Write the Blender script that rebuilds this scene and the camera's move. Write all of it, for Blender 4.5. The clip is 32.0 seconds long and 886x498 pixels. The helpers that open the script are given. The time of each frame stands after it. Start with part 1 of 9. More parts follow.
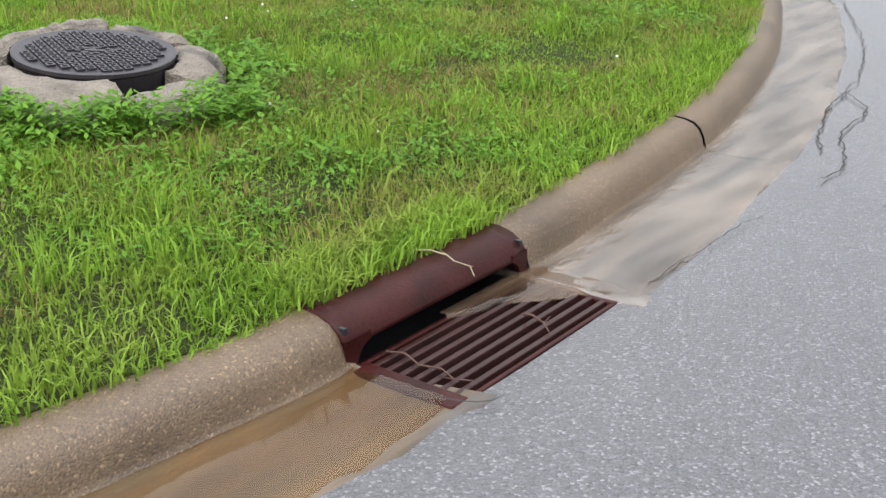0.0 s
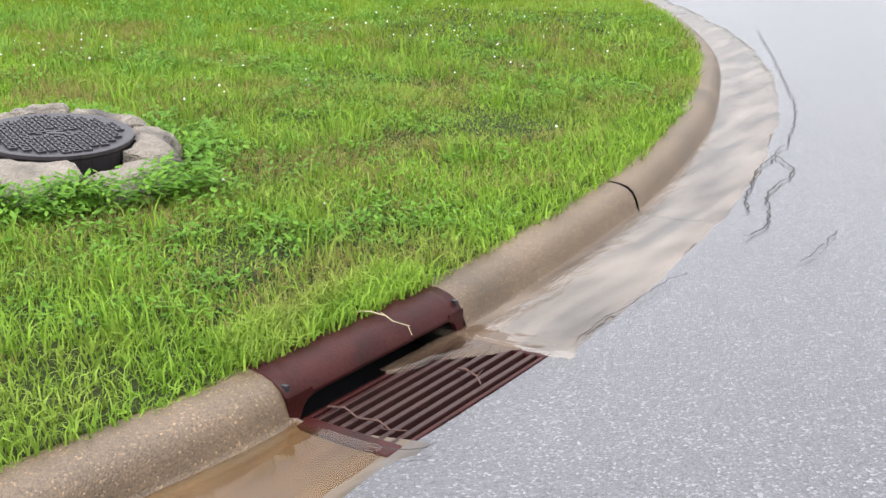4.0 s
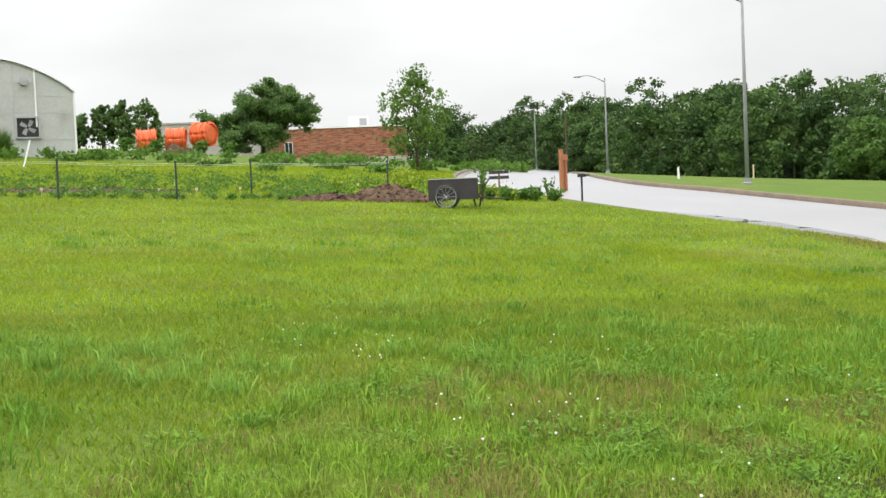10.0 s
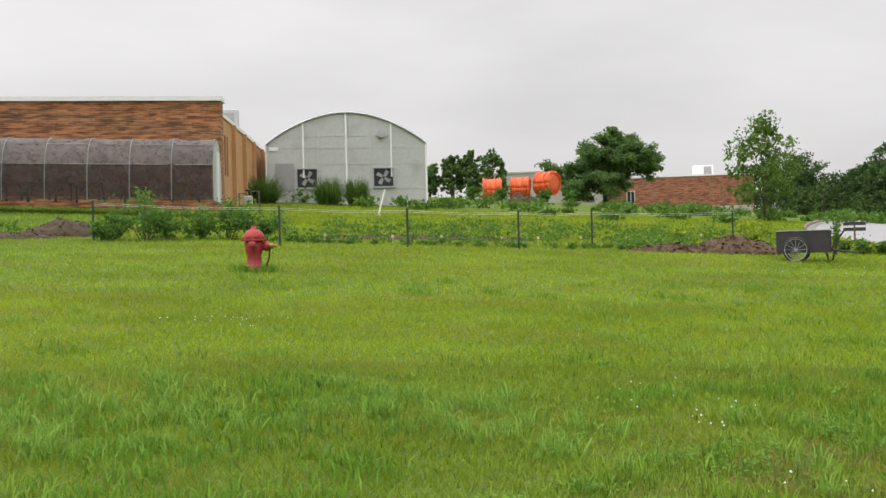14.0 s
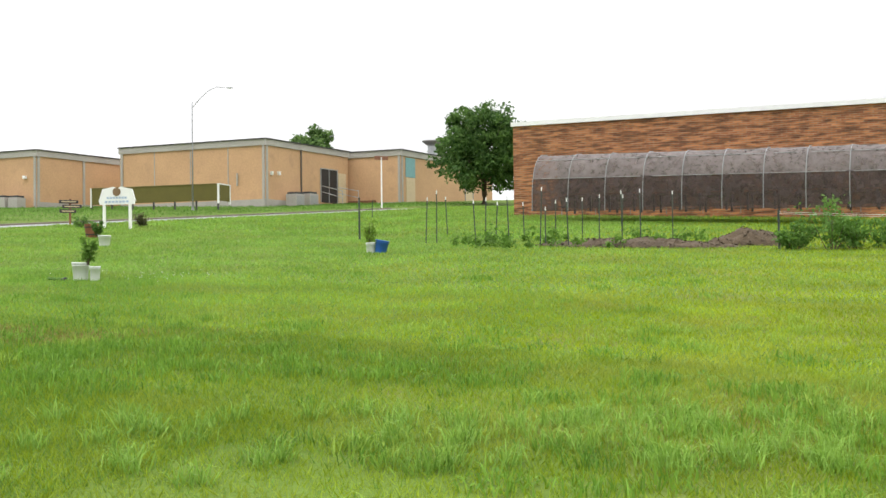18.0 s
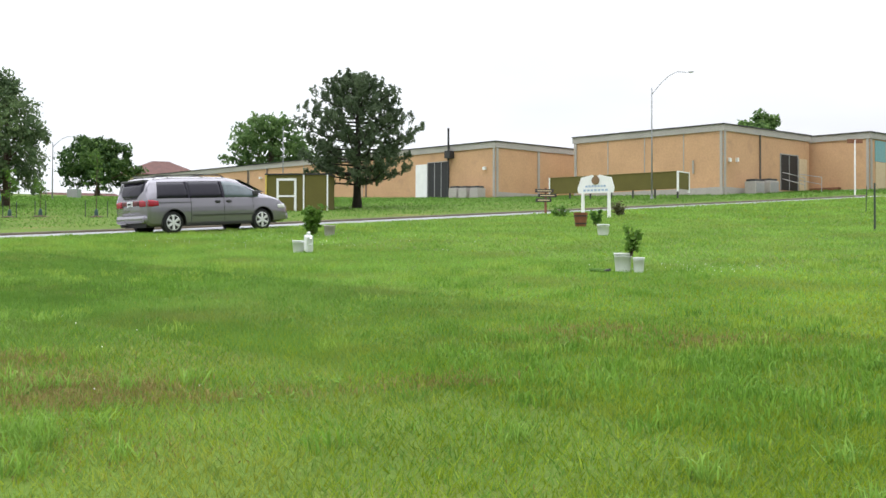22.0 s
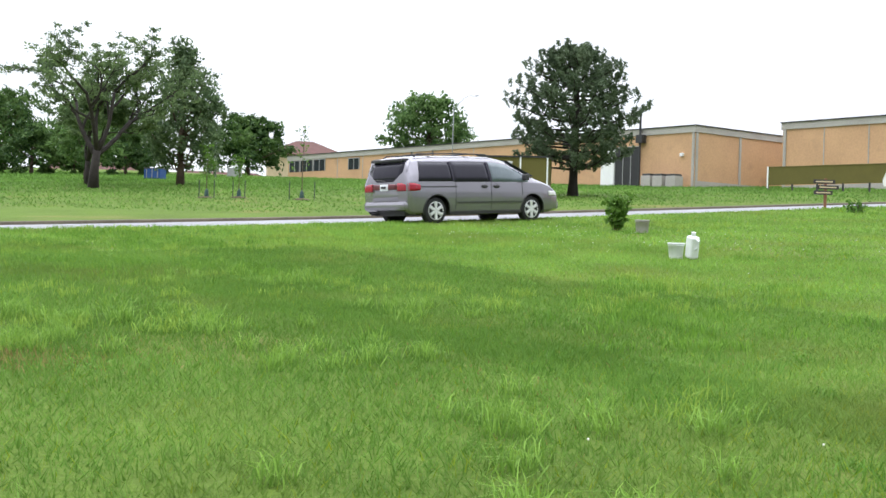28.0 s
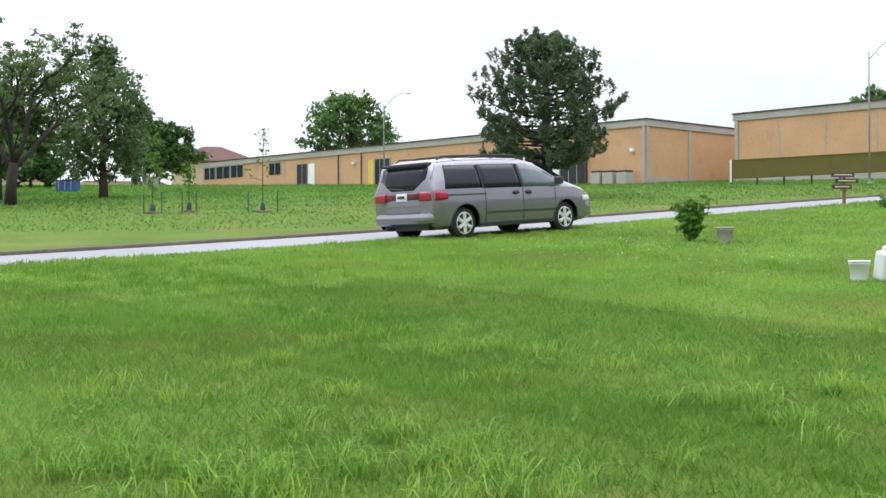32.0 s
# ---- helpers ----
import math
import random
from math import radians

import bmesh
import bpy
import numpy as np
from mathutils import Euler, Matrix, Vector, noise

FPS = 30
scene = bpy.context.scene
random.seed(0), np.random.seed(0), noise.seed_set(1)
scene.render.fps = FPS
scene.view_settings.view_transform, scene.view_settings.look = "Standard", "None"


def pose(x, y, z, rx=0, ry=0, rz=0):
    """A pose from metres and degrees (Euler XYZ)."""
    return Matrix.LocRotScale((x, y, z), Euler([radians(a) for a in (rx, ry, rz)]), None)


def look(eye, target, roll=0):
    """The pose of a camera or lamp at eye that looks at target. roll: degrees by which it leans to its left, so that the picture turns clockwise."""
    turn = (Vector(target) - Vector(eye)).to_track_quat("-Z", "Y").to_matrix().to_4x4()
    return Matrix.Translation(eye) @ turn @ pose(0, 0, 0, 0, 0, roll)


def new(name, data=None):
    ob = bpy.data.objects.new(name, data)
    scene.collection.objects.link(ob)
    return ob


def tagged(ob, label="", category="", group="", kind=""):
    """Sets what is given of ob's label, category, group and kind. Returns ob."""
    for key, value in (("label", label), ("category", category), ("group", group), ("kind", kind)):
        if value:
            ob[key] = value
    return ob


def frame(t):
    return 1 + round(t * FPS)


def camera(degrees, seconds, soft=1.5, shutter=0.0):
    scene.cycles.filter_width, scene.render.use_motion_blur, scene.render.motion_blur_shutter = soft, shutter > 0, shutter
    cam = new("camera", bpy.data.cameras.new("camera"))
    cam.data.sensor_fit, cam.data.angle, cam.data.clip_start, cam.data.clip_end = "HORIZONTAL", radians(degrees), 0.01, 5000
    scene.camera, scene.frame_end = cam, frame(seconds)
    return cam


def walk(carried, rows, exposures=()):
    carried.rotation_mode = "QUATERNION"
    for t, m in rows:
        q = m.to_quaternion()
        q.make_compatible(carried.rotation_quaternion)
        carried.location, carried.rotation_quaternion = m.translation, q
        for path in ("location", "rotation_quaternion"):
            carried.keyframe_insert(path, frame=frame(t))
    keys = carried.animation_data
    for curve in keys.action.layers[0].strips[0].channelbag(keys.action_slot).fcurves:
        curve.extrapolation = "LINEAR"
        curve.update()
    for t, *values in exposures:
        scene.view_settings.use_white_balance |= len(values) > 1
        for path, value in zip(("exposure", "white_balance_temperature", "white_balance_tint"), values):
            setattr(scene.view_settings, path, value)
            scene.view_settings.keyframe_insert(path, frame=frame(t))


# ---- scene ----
# camera and its walk
cam = camera(41.513, 32.0, soft=1.5)
PATH = [
    (0.0, pose(-0.908, -0.331, 1.464, 67.875, 0.562, -6.935)),
    (0.5, pose(-0.932, -0.461, 1.511, 69.205, 1.643, -8.117)),
    (1.0, pose(-0.884, -0.517, 1.494, 68.926, 1.285, -7.226)),
    (1.5, pose(-0.831, -0.567, 1.492, 69.721, 0.928, -5.171)),
    (2.0, pose(-0.821, -0.598, 1.503, 69.307, 0.329, -5.580)),
    (2.5, pose(-0.840, -0.593, 1.514, 70.089, 0.983, -6.826)),
    (3.0, pose(-0.839, -0.580, 1.513, 70.239, 1.094, -7.805)),
    (3.5, pose(-0.839, -0.576, 1.510, 70.764, 1.539, -8.700)),
    (5.5, pose(-0.786, -0.477, 1.546, 73.105, 2.628, -7.846)),
    (6.0, pose(-0.776, -0.469, 1.555, 74.993, 3.884, -5.731)),
    (6.5, pose(-0.727, -0.417, 1.574, 80.249, 4.081, -2.238)),
    (7.0, pose(-0.721, -0.203, 1.590, 84.120, 2.864, 5.542)),
    (7.5, pose(-0.687, 0.048, 1.593, 86.122, 2.802, 12.672)),
    (8.0, pose(-0.496, 0.345, 1.590, 87.154, 0.685, 18.881)),
    (8.5, pose(-0.431, 0.612, 1.580, 87.768, 0.770, 19.775)),
    (9.0, pose(-0.458, 0.870, 1.569, 89.795, 1.783, 19.162)),
    (9.5, pose(-0.442, 1.188, 1.559, 89.858, 1.074, 20.657)),
    (10.0, pose(-0.406, 1.387, 1.533, 87.600, 2.349, 20.975)),
    (10.5, pose(-0.480, 1.546, 1.559, 87.651, 1.156, 20.375)),
    (11.0, pose(-0.551, 1.663, 1.543, 88.274, 1.352, 21.299)),
    (11.5, pose(-0.533, 1.704, 1.564, 89.308, 1.125, 25.501)),
    (12.0, pose(-0.519, 1.717, 1.570, 89.790, 0.980, 25.742)),
    (12.5, pose(-0.526, 1.727, 1.567, 89.820, 1.112, 26.526)),
    (13.0, pose(-0.529, 1.703, 1.571, 90.281, 1.231, 29.322)),
    (13.5, pose(-0.531, 1.678, 1.573, 90.059, 1.181, 32.610)),
    (14.0, pose(-0.522, 1.630, 1.575, 90.516, 1.409, 37.572)),
    (14.5, pose(-0.499, 1.604, 1.580, 90.413, 1.204, 40.384)),
    (16.5, pose(-0.779, 1.320, 1.604, 91.385, 0.780, 53.328)),
    (17.0, pose(-0.812, 1.172, 1.603, 91.185, 0.705, 57.892)),
    (17.5, pose(-0.863, 1.094, 1.595, 90.811, 0.223, 62.311)),
    (18.0, pose(-0.980, 1.135, 1.605, 91.515, 0.713, 68.967)),
    (18.5, pose(-1.039, 1.121, 1.608, 91.022, 1.165, 74.763)),
    (19.0, pose(-1.109, 0.932, 1.616, 90.528, -0.389, 79.610)),
    (19.5, pose(-1.332, 0.676, 1.608, 90.320, 1.950, 83.000)),
    (20.0, pose(-1.606, 0.514, 1.603, 89.221, 0.054, 85.176)),
    (20.5, pose(-1.993, 0.367, 1.611, 90.345, -0.924, 85.313)),
    (21.0, pose(-2.371, 0.114, 1.637, 91.340, -1.533, 85.087)),
    (21.5, pose(-2.682, -0.238, 1.662, 90.262, -0.019, 87.874)),
    (22.0, pose(-3.092, -0.524, 1.678, 91.089, -0.179, 89.397)),
    (22.5, pose(-3.529, -0.849, 1.669, 89.637, -1.828, 89.090)),
    (23.0, pose(-4.011, -1.223, 1.706, 89.057, -0.208, 87.326)),
    (23.5, pose(-4.468, -1.553, 1.713, 90.697, 0.208, 88.963)),
    (24.0, pose(-4.952, -1.969, 1.701, 89.986, -1.854, 88.441)),
    (24.5, pose(-5.482, -2.352, 1.756, 89.811, -0.829, 87.476)),
    (25.0, pose(-5.981, -2.743, 1.808, 89.299, -2.281, 90.867)),
    (25.5, pose(-6.391, -3.162, 1.865, 89.315, 0.223, 92.257)),
    (26.0, pose(-6.895, -3.563, 1.900, 90.575, -1.189, 92.249)),
    (26.5, pose(-7.398, -4.058, 1.902, 90.992, -2.102, 93.654)),
    (28.5, pose(-9.419, -5.741, 2.033, 90.328, -1.615, 94.972)),
    (29.0, pose(-9.978, -6.165, 2.066, 91.992, -0.680, 93.898)),
    (29.5, pose(-10.509, -6.547, 2.135, 90.673, 0.228, 92.589)),
    (30.0, pose(-10.986, -6.919, 2.180, 90.664, 0.181, 93.108)),
    (30.5, pose(-11.489, -7.328, 2.193, 90.101, 0.342, 91.174)),
    (31.0, pose(-11.976, -7.685, 2.213, 91.020, -0.974, 89.735)),
    (31.5, pose(-12.510, -8.015, 2.295, 91.626, -1.837, 90.124)),
    (32.0, pose(-13.005, -8.411, 2.357, 90.390, 0.194, 89.622)),
]
walk(cam, PATH, exposures=((0.0, 0.0, 6250, 11), (1.0, 0.26, 6250, 13), (2.0, 0.28, 6250, 13), (3.0, 0.33, 6250, 13), (6.0, 0.34, 6300, 11), (7.0, 0.28, 6350, 10), (8.0, 0.1, 6450, 10), (10.0, 0.0, 6600, 10), (13.0, -0.18, 6750, 12), (14.0, -0.36, 6700, 12), (17.0, 0.0, 6700, 11), (18.0, 0.08, 6600, 11), (20.0, -0.08, 6450, 11), (21.0, 0.02, 6350, 11), (22.0, -0.02, 6300, 11), (23.0, -0.06, 6200, 11), (24.0, -0.02, 6150, 12), (29.0, 0.12, 6100, 12), (30.0, 0.04, 6100, 12), (32.0, -0.02, 6100, 12)))

# ---- world: a bright overcast sky, and a very soft sun behind the cloud ----
world = bpy.data.worlds.new("overcast_sky")
scene.world = world
world.use_nodes = True
wn, wl = world.node_tree.nodes, world.node_tree.links
wn.clear()
sky = wn.new("ShaderNodeTexSky")
sky.sky_type, sky.sun_disc = "NISHITA", False
sky.sun_elevation, sky.sun_rotation = radians(52), radians(200)
grey = wn.new("ShaderNodeHueSaturation")
grey.inputs["Saturation"].default_value = 0.25
grey.inputs["Value"].default_value = 0.10
wl.new(sky.outputs["Color"], grey.inputs["Color"])
coord = wn.new("ShaderNodeTexCoord")
stretch = wn.new("ShaderNodeMapping")
stretch.inputs["Scale"].default_value = (1.3, 1.3, 4.0)
wl.new(coord.outputs["Generated"], stretch.inputs["Vector"])
cloud = wn.new("ShaderNodeTexNoise")
cloud.inputs["Scale"].default_value, cloud.inputs["Detail"].default_value = 1.6, 5
wl.new(stretch.outputs["Vector"], cloud.inputs["Vector"])
# the cloud deck: brighter overhead than near the horizon, brighter to the west than to the north
axes = wn.new("ShaderNodeSeparateXYZ")
wl.new(coord.outputs["Generated"], axes.inputs["Vector"])


def wmath(op, a, b=None):
    node = wn.new("ShaderNodeMath")
    node.operation = op
    for i, v in enumerate((a, b)):
        if v is None:
            continue
        if isinstance(v, (int, float)):
            node.inputs[i].default_value = v
        else:
            wl.new(v, node.inputs[i])
    return node.outputs[0]


height = wmath("MAXIMUM", axes.outputs["Z"], 0.0)
lift = wmath("MULTIPLY", wmath("MULTIPLY", height, height), 3.4)
west = wmath("ADD", wmath("MULTIPLY", axes.outputs["X"], -0.14), wmath("MULTIPLY", axes.outputs["Y"], -0.08))
puff = wmath("MULTIPLY", wmath("SUBTRACT", cloud.outputs["Fac"], 0.5), 0.75)
deck = wmath("ADD", wmath("ADD", wmath("ADD", lift, west), puff), 0.95)
tone = wn.new("ShaderNodeMix")
tone.data_type, tone.blend_type = "RGBA", "MULTIPLY"
tone.inputs[0].default_value = 1.0
tone.inputs[6].default_value = (0.97, 0.985, 1.0, 1)
wl.new(deck, tone.inputs[7])
both = wn.new("ShaderNodeMix")
both.data_type = "RGBA"
both.inputs[0].default_value = 0.9
wl.new(grey.outputs["Color"], both.inputs[6])
wl.new(tone.outputs[2], both.inputs[7])
back = wn.new("ShaderNodeBackground")
back.inputs["Strength"].default_value = 1.0
wl.new(both.outputs[2], back.inputs["Color"])
wl.new(back.outputs["Background"], wn.new("ShaderNodeOutputWorld").inputs["Surface"])

sun = new("sun", bpy.data.lights.new("sun", "SUN"))
sun.data.energy, sun.data.angle, sun.data.color = 1.2, radians(25), (1.0, 0.97, 0.92)
sun.matrix_world = look((0, 0, 60), (18, 42, 0))
scene.view_settings.exposure = 0.0


# ---- materials ----
def material(name, color, rough=0.8, metal=0.0, vary=0.25, scale=6.0, fine=60.0, bump=0.2, depth=0.01, second=None, patch=0.0, patch_scale=0.4, hue=0.0, spec=0.5, translucent=0.0):
    """A surface with a coarse and a fine variation of its colour, a fine relief and, if asked, patches of a second colour."""
    m = bpy.data.materials.new(name)
    m.use_nodes = True
    n, l = m.node_tree.nodes, m.node_tree.links
    b = n["Principled BSDF"]
    geo = n.new("ShaderNodeNewGeometry")
    obj = n.new("ShaderNodeObjectInfo")
    big, small = n.new("ShaderNodeTexNoise"), n.new("ShaderNodeTexNoise")
    big.inputs["Scale"].default_value, big.inputs["Detail"].default_value = scale, 4
    small.inputs["Scale"].default_value, small.inputs["Detail"].default_value = fine, 3
    for t in (big, small):
        l.new(geo.outputs["Position"], t.inputs["Vector"])
    mix = n.new("ShaderNodeMix")
    mix.data_type = "RGBA"
    mix.inputs[6].default_value = (*[c * (1 - vary) for c in color], 1)
    mix.inputs[7].default_value = (*[min(1, c * (1 + vary)) for c in color], 1)
    add = n.new("ShaderNodeMath")
    add.operation = "ADD"
    l.new(big.outputs["Fac"], add.inputs[0])
    l.new(small.outputs["Fac"], add.inputs[1])
    half = n.new("ShaderNodeMapRange")
    half.inputs["From Min"].default_value, half.inputs["From Max"].default_value = 0.65, 1.35
    l.new(add.outputs[0], half.inputs["Value"])
    l.new(half.outputs["Result"], mix.inputs[0])
    out = mix.outputs[2]
    if second:
        spots = n.new("ShaderNodeTexNoise")
        spots.inputs["Scale"].default_value, spots.inputs["Detail"].default_value = patch_scale, 5
        l.new(geo.outputs["Position"], spots.inputs["Vector"])
        ramp = n.new("ShaderNodeMapRange")
        ramp.inputs["From Min"].default_value, ramp.inputs["From Max"].default_value = 0.62 - patch, 0.80 - patch
        l.new(spots.outputs["Fac"], ramp.inputs["Value"])
        mix2 = n.new("ShaderNodeMix")
        mix2.data_type = "RGBA"
        l.new(ramp.outputs["Result"], mix2.inputs[0])
        l.new(out, mix2.inputs[6])
        mix2.inputs[7].default_value = (*second, 1)
        out = mix2.outputs[2]
    if hue:
        hsv = n.new("ShaderNodeHueSaturation")
        rnd = n.new("ShaderNodeMapRange")
        rnd.inputs["To Min"].default_value, rnd.inputs["To Max"].default_value = 1 - hue, 1 + hue
        l.new(obj.outputs["Random"], rnd.inputs["Value"])
        l.new(rnd.outputs["Result"], hsv.inputs["Value"])
        l.new(out, hsv.inputs["Color"])
        out = hsv.outputs["Color"]
    l.new(out, b.inputs["Base Color"])
    b.inputs["Roughness"].default_value, b.inputs["Metallic"].default_value = rough, metal
    b.inputs["Specular IOR Level"].default_value = spec
    if translucent:
        b.inputs["Subsurface Weight"].default_value = 0.0
        tr = n.new("ShaderNodeBsdfTranslucent")
        l.new(out, tr.inputs["Color"])
        ms = n.new("ShaderNodeMixShader")
        ms.inputs[0].default_value = translucent
        l.new(b.outputs["BSDF"], ms.inputs[1])
        l.new(tr.outputs["BSDF"], ms.inputs[2])
        l.new(ms.outputs["Shader"], n["Material Output"].inputs["Surface"])
    if bump:
        bm_ = n.new("ShaderNodeBump")
        bm_.inputs["Strength"].default_value, bm_.inputs["Distance"].default_value = bump, depth
        l.new(small.outputs["Fac"], bm_.inputs["Height"])
        l.new(bm_.outputs["Normal"], b.inputs["Normal"])
    return m


def leafy(name, dark, light, rough=0.55, through_=0.35, tired=None, tuft=0.35, even=False):
    """Leaves or blades: each island takes its own shade; some light passes through."""
    m = bpy.data.materials.new(name)
    m.use_nodes = True
    n, l = m.node_tree.nodes, m.node_tree.links
    b = n["Principled BSDF"]
    geo = n.new("ShaderNodeNewGeometry")
    patch = n.new("ShaderNodeTexNoise")
    patch.inputs["Scale"].default_value, patch.inputs["Detail"].default_value = tuft, 3
    l.new(geo.outputs["Position"], patch.inputs["Vector"])
    mean = n.new("ShaderNodeMath")
    mean.operation = "ADD"
    if even:
        less = n.new("ShaderNodeMath")
        less.operation, less.inputs[1].default_value = "MULTIPLY", 0.45
        l.new(geo.outputs["Random Per Island"], less.inputs[0])
        l.new(less.outputs[0], mean.inputs[0])
    else:
        l.new(geo.outputs["Random Per Island"], mean.inputs[0])
    l.new(patch.outputs["Fac"], mean.inputs[1])
    half = n.new("ShaderNodeMapRange")
    half.inputs["From Min"].default_value, half.inputs["From Max"].default_value = (0.55, 1.0) if even else (0.2, 1.35)
    l.new(mean.outputs[0], half.inputs["Value"])
    mix = n.new("ShaderNodeMix")
    mix.data_type = "RGBA"
    mix.inputs[6].default_value, mix.inputs[7].default_value = (*dark, 1), (*light, 1)
    l.new(half.outputs["Result"], mix.inputs[0])
    out = mix.outputs[2]
    if tired:
        wide = n.new("ShaderNodeTexNoise")
        wide.inputs["Scale"].default_value, wide.inputs["Detail"].default_value = max(0.55, tuft * 0.7), 4
        l.new(geo.outputs["Position"], wide.inputs["Vector"])
        span = n.new("ShaderNodeMapRange")
        span.inputs["From Min"].default_value, span.inputs["From Max"].default_value = 0.48, 0.74
        span.inputs["To Max"].default_value = 0.55
        l.new(wide.outputs["Fac"], span.inputs["Value"])
        third = n.new("ShaderNodeMix")
        third.data_type = "RGBA"
        l.new(span.outputs["Result"], third.inputs[0])
        l.new(out, third.inputs[6])
        third.inputs[7].default_value = (*tired, 1)
        out = third.outputs[2]
    l.new(out, b.inputs["Base Color"])
    b.inputs["Roughness"].default_value = rough
    b.inputs["Specular IOR Level"].default_value = 0.12
    tr = n.new("ShaderNodeBsdfTranslucent")
    l.new(out, tr.inputs["Color"])
    ms = n.new("ShaderNodeMixShader")
    ms.inputs[0].default_value = through_
    l.new(b.outputs["BSDF"], ms.inputs[1])
    l.new(tr.outputs["BSDF"], ms.inputs[2])
    l.new(ms.outputs["Shader"], n["Material Output"].inputs["Surface"])
    return m


M_GRASS = material("lawn", (0.088, 0.140, 0.018), 0.9, vary=0.25, scale=0.5, fine=30, bump=0.6, depth=0.03, second=(0.150, 0.150, 0.040), patch=0.05, patch_scale=0.35, spec=0.15)
M_ASPHALT = material("wet_asphalt", (0.073, 0.069, 0.075), 0.30, vary=0.22, scale=0.9, fine=160, bump=0.3, depth=0.004)


def speckle(m, scale, low, high, depth):
    """Adds bare aggregate: small grains, each of its own lightness, that stand a little proud."""
    n, l = m.node_tree.nodes, m.node_tree.links
    b = n["Principled BSDF"]
    old = b.inputs["Base Color"].links[0].from_socket
    geo, vor, span, mul, bump = n.new("ShaderNodeNewGeometry"), n.new("ShaderNodeTexVoronoi"), n.new("ShaderNodeMapRange"), n.new("ShaderNodeMix"), n.new("ShaderNodeBump")
    vor.inputs["Scale"].default_value = scale
    l.new(geo.outputs["Position"], vor.inputs["Vector"])
    grey_ = n.new("ShaderNodeSeparateColor")
    l.new(vor.outputs["Color"], grey_.inputs["Color"])
    span.inputs["To Min"].default_value, span.inputs["To Max"].default_value = low, high
    l.new(grey_.outputs[0], span.inputs["Value"])
    mul.data_type, mul.blend_type = "RGBA", "MULTIPLY"
    mul.inputs[0].default_value = 1.0
    l.new(old, mul.inputs[6])
    l.new(span.outputs["Result"], mul.inputs[7])
    l.new(mul.outputs[2], b.inputs["Base Color"])
    bump.inputs["Strength"].default_value, bump.inputs["Distance"].default_value = 0.6, depth
    bump.invert = True
    l.new(vor.outputs["Distance"], bump.inputs["Height"])
    l.new(bump.outputs["Normal"], b.inputs["Normal"])
    return m


def film_of_water(m, weight, rough):
    """A film of rain water over a surface."""
    b = m.node_tree.nodes["Principled BSDF"]
    b.inputs["Coat Weight"].default_value, b.inputs["Coat Roughness"].default_value = weight, rough


def grains(m, scale, few, depth, much=1.0):
    """Fine aggregate: most grains near the mean, a few pale and a few dark, each standing a little proud."""
    n, l = m.node_tree.nodes, m.node_tree.links
    b = n["Principled BSDF"]
    old = b.inputs["Base Color"].links[0].from_socket
    geo, vor, ramp, mul, bump, sep = n.new("ShaderNodeNewGeometry"), n.new("ShaderNodeTexVoronoi"), n.new("ShaderNodeValToRGB"), n.new("ShaderNodeMix"), n.new("ShaderNodeBump"), n.new("ShaderNodeSeparateColor")
    vor.inputs["Scale"].default_value = scale
    l.new(geo.outputs["Position"], vor.inputs["Vector"])
    l.new(vor.outputs["Color"], sep.inputs["Color"])
    e = ramp.color_ramp.elements
    e[0].position, e[0].color = 0.0, (0.07, 0.07, 0.07, 1)
    e[1].position, e[1].color = 1.0, (0.72, 0.71, 0.69, 1)
    for p, v in ((0.16, 0.15), (0.55, 0.22), (1 - few, 0.27), (1 - few * 0.5, 0.50)):
        q = e.new(p)
        q.color = (v, v, v, 1)
    l.new(sep.outputs[0], ramp.inputs["Fac"])
    mul.data_type, mul.blend_type = "RGBA", "MULTIPLY"
    mul.inputs[0].default_value = much
    twice = n.new("ShaderNodeVectorMath")
    twice.operation, twice.inputs["Scale"].default_value = "SCALE", 4.0
    l.new(ramp.outputs["Color"], twice.inputs[0])
    l.new(old, mul.inputs[6])
    l.new(twice.outputs["Vector"], mul.inputs[7])
    l.new(mul.outputs[2], b.inputs["Base Color"])
    bump.inputs["Strength"].default_value, bump.inputs["Distance"].default_value = 0.7, depth
    bump.invert = True
    l.new(vor.outputs["Distance"], bump.inputs["Height"])
    l.new(bump.outputs["Normal"], b.inputs["Normal"])
    return m


grains(M_ASPHALT, 150, 0.15, 0.003)
film_of_water(M_ASPHALT, 1.0, 0.16)
M_WET = material("wet_road", (0.235, 0.233, 0.242), 0.40, vary=0.15, scale=0.25, fine=60, bump=0.15, depth=0.004)
film_of_water(M_WET, 0.30, 0.30)
M_CONCRETE = material("worn_concrete", (0.128, 0.085, 0.048), 0.40, vary=0.30, scale=3, fine=150, bump=0.5, depth=0.006, second=(0.070, 0.046, 0.026), patch=0.08, patch_scale=2.2)
grains(M_CONCRETE, 190, 0.07, 0.002, 0.55)


